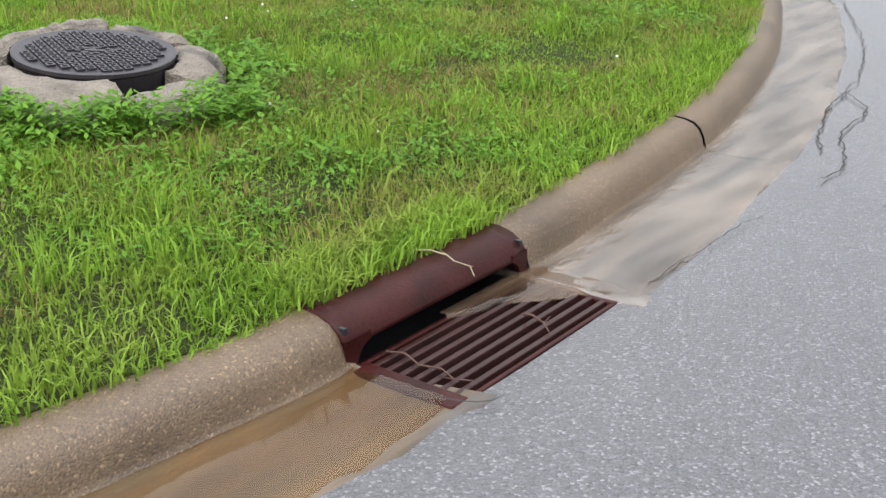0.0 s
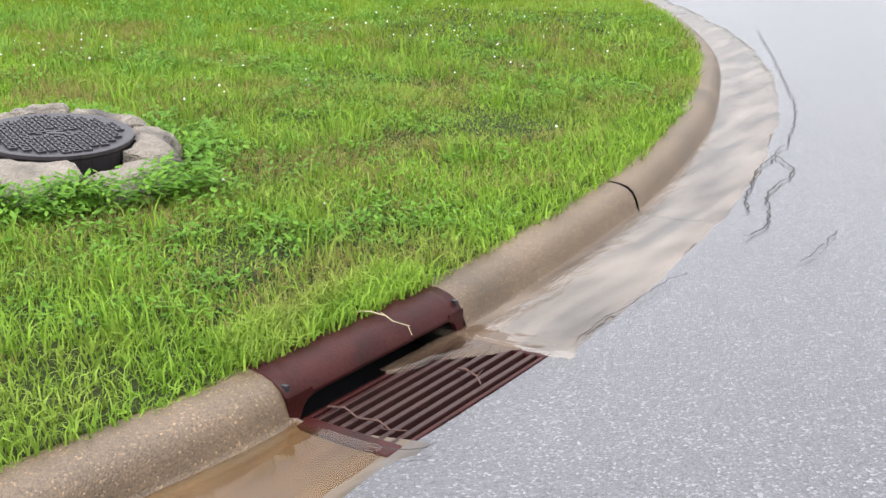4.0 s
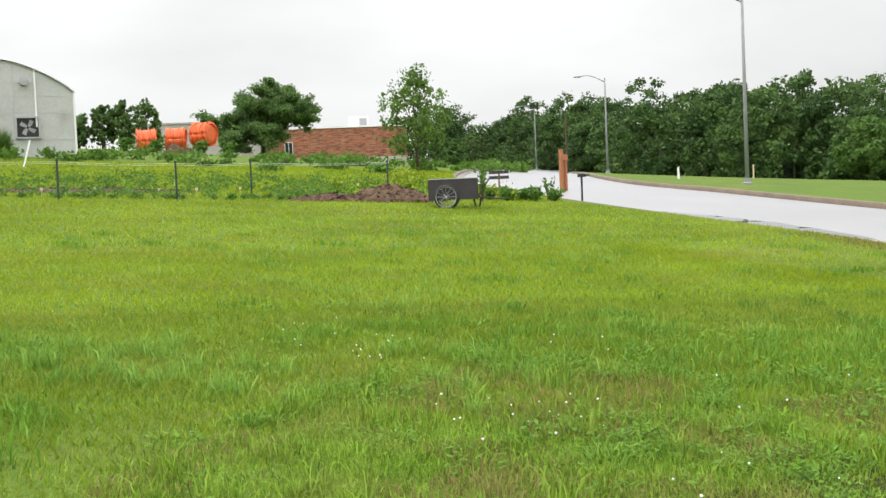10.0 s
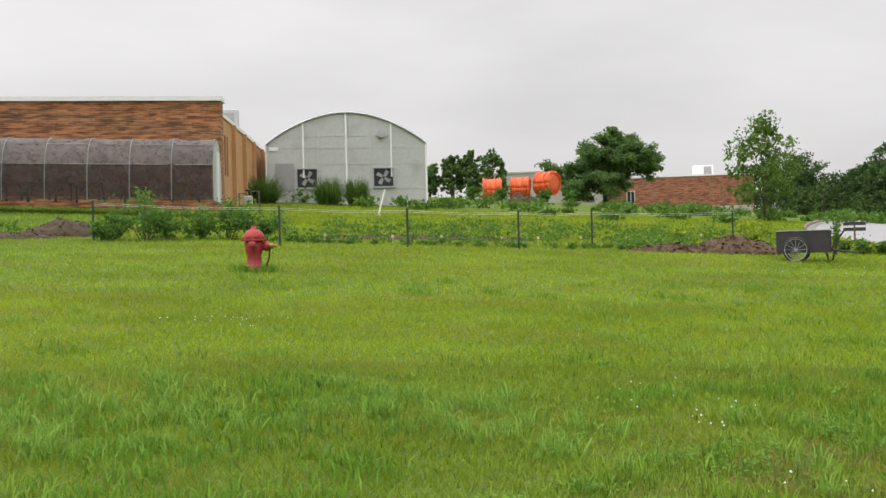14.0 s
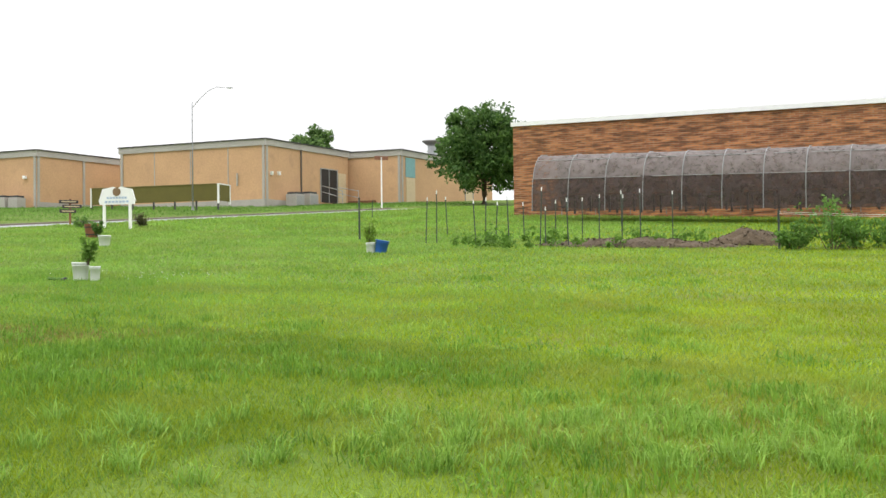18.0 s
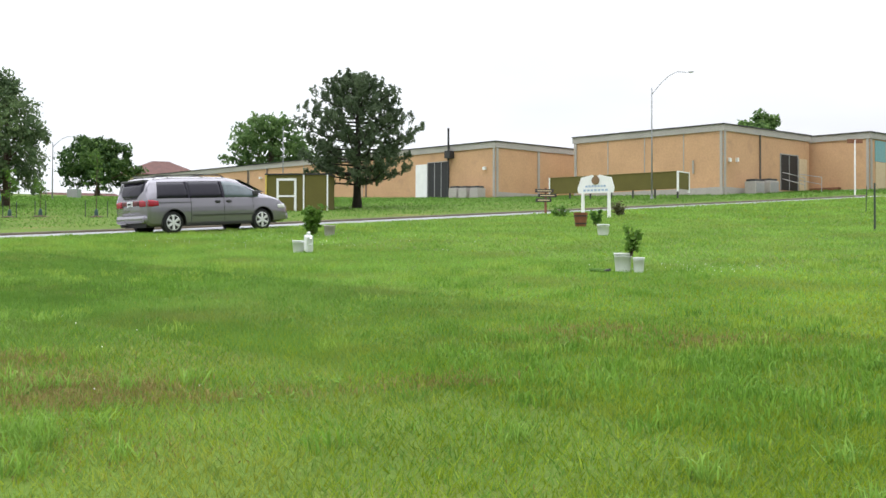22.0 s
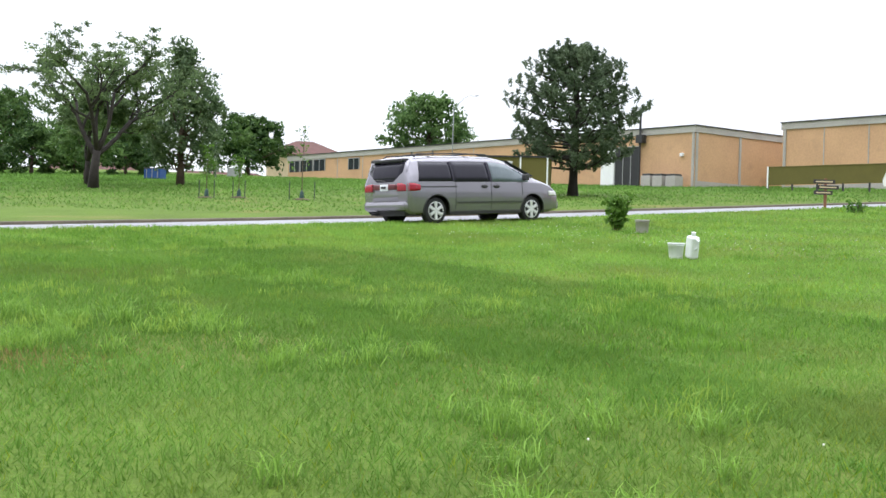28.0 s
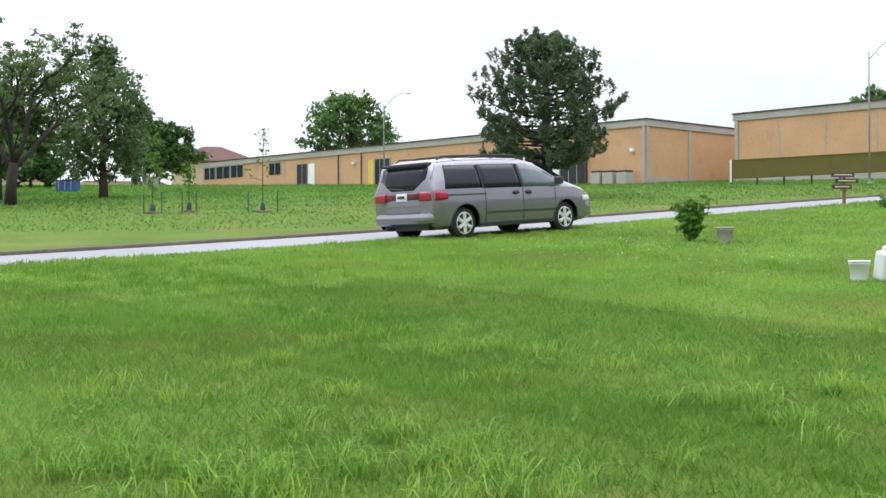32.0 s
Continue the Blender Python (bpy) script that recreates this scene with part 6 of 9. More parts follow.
part("plank", tube(bmesh.new(), [(0, 0, 0), (0.15, 0.3, 1.15)], 0.035, 6), M_WHITE, o)
part("foot", boxm(-0.08, -0.08, -0.05, 0.08, 0.08, 0.06), M_CREAM, o)
o = thing("gas_meter", Matrix.Translation((-35.4, 34.2, float(land(-35.4, 34.2)) + 0.15)) @ pose(0, 0, 0, 0, 0, 46) @ Matrix.Scale(0.72, 4), "grey gas meter and pipes by the tunnel end", "meter")
part("meter_body", boxm(-0.25, -0.2, 0.35, 0.25, 0.2, 0.85, 0.06), M_GREYCON, o)
part("pipe", tube(bmesh.new(), [(-0.5, 0, -0.2), (-0.5, 0, 1.0), (-0.1, 0, 1.0), (-0.1, 0, 0.8)], 0.05, 8), M_DOWN, o)
part("pipe", tube(bmesh.new(), [(0.15, 0, 0.8), (0.15, 0, 1.1), (0.6, 0, 1.1), (0.6, 0, -0.2)], 0.05, 8), M_DOWN, o)
part("regulator", lathe(bmesh.new(), [(0.05, 1.1), (0.18, 1.12), (0.2, 1.2), (0.05, 1.25)], 12), M_BLACKM, o)


# ---- pots and buckets on the lawn ----
M_BUCKET = material("white_plastic", (0.72, 0.74, 0.74), 0.45, vary=0.08, scale=4, fine=30, bump=0.05)
M_BLUE = material("blue_plastic", (0.03, 0.13, 0.52), 0.4, vary=0.1, bump=0.05)
M_TERRA = material("brown_barrel", (0.20, 0.075, 0.035), 0.8, vary=0.3, scale=6)


G_PALE_LEAF = leafy("pale_young_leaf", (0.12, 0.22, 0.03), (0.26, 0.40, 0.07), through_=0.4)


def bucket(x, y, r, h, mat, label, tilt=(0, 0, 0), z=None, group="buckets on the lawn"):
    z0 = float(land(x, y)) if z is None else z
    t = thing("bucket", Matrix.Translation((x, y, z0)) @ pose(0, 0, 0, *tilt), label, "bucket", group)
    part("shell", lathe(bmesh.new(), [(r * 0.82, 0.0), (r * 0.84, 0.01), (r, h), (r * 1.05, h), (r * 1.05, h - 0.03), (r * 1.02, h - 0.03), (r * 0.96, h - 0.005), (r * 0.80, 0.02)], 22), mat, t, "", True)
    part("rim_band", lathe(bmesh.new(), [(r * 0.99, h * 0.80), (r * 1.03, h * 0.81), (r * 1.03, h * 0.84), (r * 0.99, h * 0.85)], 22), mat, t)
    part("soil", lathe(bmesh.new(), [(r * 0.9, h * 0.85), (0.01, h * 0.88)], 16), M_SOIL, t)
    return t


def potted(x, y, w, h, base, label, seed, mat=None):
    t = shrub("potted_plant", x, y, w, h, label, seed, 0.05, 260, mat or L_SHRUB, category="plant", stems=5)
    t.location.z += base
    return t


bucket(-21.45, 2.50, 0.14, 0.30, M_BUCKET, "white plastic bucket with a small leafy plant")
bucket(-21.29, 2.72, 0.09, 0.24, M_BUCKET, "small white plastic pail beside the bucket")
potted(-21.35, 2.6, 0.42, 0.46, 0.28, "small palm-like green plant in a white bucket", 101, L_WEEDY)
o = thing("hose_coil", Matrix.Translation((-21.3, 2.2, float(land(-21.3, 2.2)) + 0.03)), "green garden hose trailing in the grass", "hose")
part("hose", tube(bmesh.new(), [(0, 0, 0), (-0.25, -0.2, 0.02), (-0.5, -0.1, 0), (-0.7, -0.4, 0.01), (-0.4, -0.6, 0)], 0.03, 6), L_SHRUB, o)
part("nozzle", rodm((0, 0, 0), (0.12, 0.05, 0.02), 0.025), M_BLACKM, o)
bucket(-32.77, 3.86, 0.16, 0.28, M_BUCKET, "white plastic bucket with a drooping plant")
potted(-32.85, 3.7, 0.4, 0.5, 0.26, "drooping green plant in a white bucket", 102)
bucket(-27.2, -3.25, 0.125, 0.25, M_BUCKET, "white plastic bucket with grey writing bars")
o = thing("plastic_jug", Matrix.Translation((-27.08, -3.03, float(land(-27.08, -3.03)))) @ pose(0, 0, 0, 6, 14, 30) @ Matrix.Scale(1.25, 4), "white plastic jug tilted against the bucket", "jug")
part("body", boxm(-0.07, -0.06, 0.02, 0.07, 0.06, 0.30, 0.025), M_BUCKET, o)
part("handle", tube(bmesh.new(), [(0.07, 0, 0.28), (0.11, 0, 0.26), (0.11, 0, 0.17), (0.07, 0, 0.15)], 0.015, 6), M_BUCKET, o)
part("spout", lathe(bmesh.new(), [(0.03, 0.30), (0.026, 0.35), (0.005, 0.355)], 10), M_BUCKET, o)
bucket(-34.0, -3.2, 0.15, 0.28, M_GREYCON, "grey pot with a bushy green shrub")
shrub("lawn_shrub", -34.45, -3.75, 0.75, 0.85, "bushy light green shrub growing by a grey pot", 103, 0.06, 900, L_WEEDY, stems=9)
bucket(-27.42, 9.72, 0.16, 0.30, M_BLUE, "blue plastic bucket leaning beside a young plant", (0, 10, 60))
bucket(-27.50, 9.50, 0.11, 0.24, M_BUCKET, "grey-white pot with a thin young plant")
potted(-27.52, 9.48, 0.45, 0.72, 0.16, "thin young plant with drooping leaves", 104, G_PALE_LEAF)
brl = thing("barrel_planter", Matrix.Translation((-37.4, 3.88, float(land(-37.4, 3.88)))), "brown wooden half-barrel planter by the sign", "planter")
part("staves", lathe(bmesh.new(), [(0.15, 0.0), (0.18, 0.2), (0.21, 0.42), (0.19, 0.42), (0.17, 0.36)], 18), M_TERRA, brl)
for z in (0.10, 0.32):
    part("hoop", lathe(bmesh.new(), [(0.15 + z * 0.14, z - 0.015), (0.162 + z * 0.14, z - 0.015), (0.166 + z * 0.14, z + 0.015), (0.154 + z * 0.14, z + 0.015)], 18), M_BLACKM, brl)

# ---- the white sign ----
sa, sb = Vector((-44.32, 4.78, 0)), Vector((-43.70, 5.75, 0))
sd = (sb - sa).normalized()
sn = Vector((sd.y, -sd.x, 0))
sn = sn if sn.x > 0 else -sn
zs = float(land(-44, 5.2))
sm = Matrix((sd, -sn, UP)).transposed().to_4x4()
sm.translation = Vector(((sa.x + sb.x) / 2, (sa.y + sb.y) / 2, zs))
sg = thing("garden_sign", sm, "white wooden sign with a notched top and faded blue lettering", "sign")
bm = bmesh.new()
prof = [(-0.66, 0.86), (0.66, 0.86), (0.70, 1.02), (0.58, 1.40), (0.14, 1.50), (0.0, 1.42), (-0.14, 1.50), (-0.56, 1.42), (-0.70, 1.02)]
f0 = [bm.verts.new((x, -0.03, z)) for x, z in prof]
f1 = [bm.verts.new((x, 0.03, z)) for x, z in prof]
bm.faces.new(f0)
bm.faces.new(f1[::-1])
for k in range(len(prof)):
    bm.faces.new((f0[k], f1[k], f1[(k + 1) % len(prof)], f0[(k + 1) % len(prof)]))
bmesh.ops.recalc_face_normals(bm, faces=bm.faces)
part("board", bm, M_WHITE, sg, "white painted board")
for x in (-0.5, 0.5):
    part("post", boxm(x - 0.05, -0.04, -0.1, x + 0.05, 0.04, 0.88, 0.01), M_WHITE, sg)
M_BADGE = material("brown_badge", (0.20, 0.12, 0.06), 0.7, vary=0.2)
M_INK = material("faded_blue_ink", (0.36, 0.46, 0.62), 0.8, vary=0.15)
bd = part("badge", lathe(bmesh.new(), [(0.01, 0.0), (0.15, 0.0), (0.15, 0.02), (0.01, 0.025)], 18), M_BADGE, sg, "round brown emblem")
bd.matrix_local = pose(0.0, -0.03, 1.31, 90, 0, 0)
for z, w in ((1.10, 0.40), (0.96, 0.48)):
    for k in range(7):
        x = -w + 2 * w * (k + 0.5) / 7
        part("text_bar", boxm(x - w / 9, -0.036, z - 0.035, x + w / 10, -0.031, z + 0.035), M_INK, sg)
shrub("sign_shrub", -44.6, 6.2, 1.0, 0.5, "dry brownish shrub at the foot of the sign", 105, 0.05, 420, leafy("dry_shrub_leaf", (0.06, 0.07, 0.035), (0.13, 0.13, 0.06)))
shrub("sign_shrub", -45.2, 4.2, 0.9, 0.45, "low dark shrub at the foot of the sign", 106, 0.05, 320, L_SHRUB)
ds = thing("direction_sign", Matrix.Translation((-48.1, 3.9, float(land(-48.1, 3.9)))) @ pose(0, 0, 0, 0, 0, 95), "brown direction post with small arrow boards", "sign")
part("post", boxm(-0.04, -0.04, -0.1, 0.04, 0.04, 1.0, 0.005), M_RUST, ds)
for k, (z, x0, x1) in enumerate(((0.82, -0.42, 0.30), (0.64, -0.30, 0.42), (0.46, -0.40, 0.22))):
    part("arrow_board", boxm(x0, -0.07, z, x1, -0.04, z + 0.13, 0.006), M_CARTW, ds)
    part("text_bar", boxm(x0 + 0.08, -0.074, z + 0.045, x1 - 0.08, -0.070, z + 0.085), M_CREAM, ds)

# ---- the olive screens ----
def screen(name, a, b_, z0, z1, label, legs, cap_side):
    a, b_ = Vector((a[0], a[1], 0)), Vector((b_[0], b_[1], 0))
    d = (b_ - a).normalized()
    n = Vector((d.y, -d.x, 0))
    L = (b_ - a).length
    m = Matrix((d, -n, UP)).transposed().to_4x4()
    m.translation = Vector((a.x, a.y, z0))
    t = thing(name, m, label, "screen")
    H = z1 - z0
    part("panel", boxm(0.0, -0.03, 0.16, L, 0.03, H), M_OLIVE, t, "olive green panel")
    part("top_rail", boxm(0.0, -0.05, H, L, 0.05, H + 0.05), M_OLIVE, t)
    for k in range(legs):
        x = L * k / (legs - 1)
        part("leg", boxm(x - 0.04, -0.04, -0.6, x + 0.04, 0.04, 0.18), M_BLACKM, t)
    part("end_post", boxm(-0.05, -0.06, 0.0, 0.03, 0.06, H + 0.06), M_WHITE, t)
    part("end_post", boxm(L - 0.03, -0.06, 0.0, L + 0.05, 0.06, H + 0.06), M_WHITE, t)
    if cap_side:
        part("return_panel", boxm(L - 0.02, 0.03, 0.16, L + 0.02, cap_side, H), M_OLIVE, t)
        part("return_post", boxm(L - 0.05, cap_side, 0.0, L + 0.05, cap_side + 0.08, H + 0.06), M_WHITE, t)
        part("return_rail", boxm(L - 0.04, 0.0, H, L + 0.04, cap_side, H + 0.06), M_WHITE, t)
    return t


screen("olive_screen", (-71.57, 6.47), (-66.44, 12.89), 6.05, 7.12, "long low olive green screen with white end posts", 7, 1.3)
sh = thing("olive_shed", Matrix.Translation((-55.7, -6.6, float(land(-55.7, -6.6)))) @ pose(0, 0, 0, 0, 0, 84), "olive green flat shed with a white-framed door", "shed")
part("shed_body", boxm(-1.35, 0.0, -0.2, 1.45, 1.6, 1.62), M_OLIVE, sh, "olive green walls")
part("roof", boxm(-1.42, -0.06, 1.62, 1.52, 1.66, 1.68), M_BLACKM, sh)
dd = part("door", boxm(-0.80, -0.04, 0.0, -0.05, 0.0, 1.38), M_OLIVE, sh)
for b4 in ((-0.88, -0.06, 0.0, -0.78, 0.0, 1.45), (-0.07, -0.06, 0.0, 0.03, 0.0, 1.45), (-0.88, -0.06, 1.36, 0.03, 0.0, 1.46), (-0.80, -0.055, 0.62, -0.05, 0.0, 0.70)):
    part("frame", boxm(*b4), M_WHITE, dd, "white door frame")
for x in (-1.37, 0.36, 1.44):
    part("corner_strip", boxm(x - 0.03, -0.05, -0.1, x + 0.03, 0.0, 1.66), M_WHITE if x > 0 else M_YELLOW, sh)

# ---- saplings with stakes and watering bags ----
M_BAG = material("dark_green_bag", (0.02, 0.055, 0.05), 0.6, vary=0.2)
for k, (x, y, h) in enumerate(((-49.65, -17.25, 1.9), (-50.3, -16.25, 1.5), (-49.6, -13.80, 2.6))):
    z = float(land(x, y))
    sp = thing("sapling", Matrix.Translation((x, y, z)), "young sapling with sparse leaves and a watering bag", "tree", "staked saplings")
    part("stem", tube(bmesh.new(), [(0, 0, -0.05), (0.02, 0, h * 0.5), (0, 0.03, h)], [0.02, 0.015, 0.004], 6), M_BARK, sp)
    gg = random.Random(200 + k)
    cs = [(gg.gauss(0, 0.10 + 0.12 * (1 - u)), gg.gauss(0, 0.10 + 0.12 * (1 - u)), h * (0.42 + 0.58 * u)) for u in [i / 16 for i in range(17)]]
    part("crown", leaf_cloud(cs, [0.14] * 17, [14 if k != 2 else 7] * 17, 0.05, L_WEEDY, "crown", 210 + k, 1.0), L_WEEDY, sp)
    for u in range(0, 17, 3):
        part("branch", rodm((0, 0, cs[u][2] * 0.9), cs[u], 0.006, 0.003, 4), M_BARK, sp)
    bag = part("watering_bag", lathe(bmesh.new(), [(0.07, 0.0), (0.085, 0.08), (0.07, 0.26), (0.025, 0.34)], 12), M_BAG, sp, "dark green watering bag", True)
    part("mulch_ring", lathe(bmesh.new(), [(0.34, 0.0), (0.2, 0.05), (0.05, 0.07)], 18), M_SOIL, sp)
    for a in (-1, 1):
        wide = a * (0.30, 0.24, 0.48)[k]
        o = thing("tree_stake", Matrix.Translation((x + 0.3 * wide, y + wide, float(land(x + 0.3 * wide, y + wide)))), "dark steel stake beside a sapling", "stake", "stakes round the saplings")
        part("stake", rodm((0, 0, -0.1), (0, 0, 0.62), 0.018, None, 6), M_TPOST, o)
        part("tip", rodm((0, 0, 0.62), (0, 0, 0.66), 0.02, 0.01, 6), M_TPOST, o)

# container, boxes by the far drive
o = thing("blue_container", Matrix.Translation((-79.0, -29.1, float(land(-79.0, -29.1)))) @ pose(0, 0, 0, 0, 0, 80) @ Matrix.Scale(0.74, 4), "blue steel rubbish container on the lawn edge", "container")
part("body", boxm(-0.75, -0.5, 0.05, 0.75, 0.5, 0.85, 0.03), material("dull_blue_steel", (0.02, 0.075, 0.26), 0.6, vary=0.2), o)
part("lid", boxm(-0.78, -0.53, 0.85, 0.78, 0.53, 0.92, 0.02), M_BLACKM, o)
for x in (-0.5, 0.0, 0.5):
    part("rib", boxm(x - 0.03, -0.53, 0.1, x + 0.03, -0.5, 0.82), M_FRAME, o)
o = thing("utility_box", Matrix.Translation((-92, -27.6, float(land(-92, -27.6)))) @ pose(0, 0, 0, 0, 0, 80) @ Matrix.Scale(0.75, 4), "grey-green utility cabinet on the lawn", "cabinet")
part("body", boxm(-0.6, -0.4, 0.0, 0.6, 0.4, 0.95, 0.04), material("grey_green_paint", (0.24, 0.28, 0.25), 0.6, vary=0.1), o)
part("door", boxm(-0.5, -0.42, 0.1, 0.5, -0.40, 0.88), M_FRAME, o)

# ---- the minivan ----
PAINT = material("silver_grey_car_paint", (0.240, 0.226, 0.258), 0.20, metal=0.55, vary=0.05, scale=1.0, fine=200, bump=0.0)
film_of_water(PAINT, 0.8, 0.06)
M_TINT = material("tinted_window", (0.022, 0.020, 0.030), 0.08, vary=0.1, bump=0, spec=0.2)
M_CLEARW = material("clear_side_window", (0.10, 0.125, 0.14), 0.06, vary=0.3, scale=2, bump=0)
M_RUBBER = material("tyre_rubber", (0.022, 0.022, 0.023), 0.8, vary=0.2)
M_ALLOY = material("alloy_rim", (0.78, 0.78, 0.78), 0.35, metal=0.5, vary=0.1, bump=0)
M_TAIL = material("red_tail_light", (0.30, 0.008, 0.022), 0.2, vary=0.15, bump=0)
M_TRIM = material("dark_grey_trim", (0.035, 0.033, 0.035), 0.6, vary=0.1, bump=0)
M_LIGHT = material("clear_headlight", (0.55, 0.55, 0.52), 0.1, vary=0.1, bump=0)
M_PLATE = material("number_plate_white", (0.70, 0.72, 0.74), 0.5, vary=0.05, bump=0)
hx, hy_ = -0.670, 0.742
vc = Vector((-37.33 - 0.90 * 0.742, -6.70 - 0.90 * 0.67, 0))
zf = float(land(-38.36, -5.56)) - 0.03
zr = float(land(-36.30, -7.84)) - 0.03
van = thing("minivan", Matrix.Translation((vc.x, vc.y, (zf + zr) / 2)) @ pose(0, 0, 0, 0, 0, 42.1) @ pose(0, 0, 0, math.degrees(math.atan2(zf - zr, 3.05)), 0, 0), "silver-grey minivan with roof rails parked by the drive", "car")
# stations along the car: y, floor, belt, roof heights and half-widths at floor, belt, roof
ST = [(-2.316, 0.42, 0.95, 1.016, 0.8, 0.86, 0.72), (-2.284, 0.32, 0.99, 1.246, 0.86, 0.91, 0.7), (-2.204, 0.26, 1.01, 1.49, 0.9, 0.94, 0.68), (-2.076, 0.24, 1.02, 1.57, 0.92, 0.95, 0.69), (-1.5, 0.23, 1.02, 1.61, 0.93, 0.96, 0.71), (-0.4, 0.23, 1.01, 1.62, 0.93, 0.96, 0.72), (0.4, 0.23, 1.0, 1.6, 0.93, 0.96, 0.71), (0.85, 0.23, 0.99, 1.52, 0.93, 0.955, 0.69), (1.25, 0.23, 0.99, 1.328, 0.93, 0.95, 0.7), (1.62, 0.24, 0.98, 1.139, 0.92, 0.94, 0.74), (1.85, 0.24, 0.96, 1.041, 0.92, 0.93, 0.8), (2.15, 0.25, 0.87, 0.96, 0.9, 0.91, 0.78), (2.38, 0.28, 0.73, 0.84, 0.84, 0.86, 0.72), (2.52, 0.36, 0.59, 0.68, 0.72, 0.74, 0.6)]


def at_station(y):
    for a, b_ in zip(ST, ST[1:]):
        if a[0] <= y <= b_[0]:
            u = (y - a[0]) / (b_[0] - a[0])
            return [p + (q - p) * u for p, q in zip(a, b_)]
    return list(ST[0] if y < ST[0][0] else ST[-1])


def flank(y, z):
    """Half-width of the body at a length and a height."""
    _, zl, zb, zt, wl, wb, wt = at_station(y)
    if z <= zb:
        u = (z - zl) / (zb - zl)
        return wl + (wb - wl) * u + 0.035 * math.sin(math.pi * min(1, max(0, u)))
    u = min(1, (z - zb) / max(1e-3, zt - zb))
    return wb + (wt - wb) * u ** 1.35


def section(y):
    _, zl, zb, zt, wl, wb, wt = at_station(y)
    pts = [(wl * 0.9, zl), (wl, zl + 0.06)]
    pts += [(flank(y, zl + (zb - zl) * u), zl + (zb - zl) * u) for u in (0.3, 0.5, 0.7, 0.88, 1.0)]
    pts += [(flank(y, zb + (zt - zb) * u), zb + (zt - zb) * u) for u in (0.3, 0.6, 0.85)]
    pts += [(wt * 0.93, zt - 0.01), (wt * 0.75, zt + 0.025 * min(1, (zt - zb) * 3)), (wt * 0.35, zt + 0.045 * min(1, (zt - zb) * 3)), (0.0, zt + 0.05 * min(1, (zt - zb) * 3))]
    return pts + [(-x, z) for x, z in pts[-2::-1]]


def arch_cut(y, z):
    return any(math.hypot(y - c, z - 0.33) < 0.385 for c in (-1.5, 1.5))


def fine_section(y):
    """The cross-section with every stretch cut in four, so that the arches come out round."""
    pts = section(y)
    return [(a[0] + (b[0] - a[0]) * k / 4, a[1] + (b[1] - a[1]) * k / 4) for a, b in zip(pts, pts[1:]) for k in range(4)] + [pts[-1]]


bm = bmesh.new()
ys = sorted(set([s[0] for s in ST] + [round(-2.3 + 0.035 * k, 3) for k in range(137)]))
rows = [[bm.verts.new((x, y, z)) for x, z in fine_section(y)] for y in ys]
m = len(rows[0])
for a, b_ in zip(rows, rows[1:]):
    for k in range(m - 1):
        c = sum((v.co for v in (a[k], a[k + 1], b_[k + 1], b_[k])), Vector()) / 4
        if arch_cut(c.y, c.z) and abs(c.x) > 0.55 and c.z < 0.72:
            continue
        bm.faces.new((a[k], b_[k], b_[k + 1], a[k + 1]))
bm.faces.new(rows[0])
bm.faces.new(rows[-1][::-1])
for v in bm.verts:
    for c in (-1.5, 1.5):
        away = math.hypot(v.co.y - c, v.co.z - 0.33)
        if v.is_boundary and v.link_faces and abs(v.co.x) > 0.6 and v.co.z > 0.3 and 0.33 < away < 0.46:
            v.co.y, v.co.z = c + (v.co.y - c) * 0.385 / away, 0.33 + (v.co.z - 0.33) * 0.385 / away
bmesh.ops.recalc_face_normals(bm, faces=bm.faces)
part("body", bm, PAINT, van, "silver-grey painted body shell", True)
part("underbody", boxm(-0.62, -2.2, 0.22, 0.62, 2.2, 0.60), M_TRIM, van)


def on_flank(y0, y1, z0f, z1f, sgn, out, ny=10, nz=4, slant0=0.0, slant1=0.0):
    """A patch that lies on the side of the body, heights given as functions or numbers."""
    bm = bmesh.new()
    rows = []
    for i in range(ny + 1):
        y = y0 + (y1 - y0) * i / ny
        col = []
        za = z0f(y) if callable(z0f) else z0f
        zb_ = z1f(y) if callable(z1f) else z1f
        for k in range(nz + 1):
            z = za + (zb_ - za) * k / nz
            yy = y + (slant0 * (1 - i / ny) + slant1 * i / ny) * (k / nz)
            col.append(bm.verts.new((sgn * (flank(yy, z) + out), yy, z)))
        rows.append(col)
    for a, b_ in zip(rows, rows[1:]):
        for k in range(nz):
            bm.faces.new((a[k], a[k + 1], b_[k + 1], b_[k]))
    bmesh.ops.recalc_face_normals(bm, faces=bm.faces)
    bmesh.ops.solidify(bm, geom=bm.faces[:], thickness=0.008)
    return bm


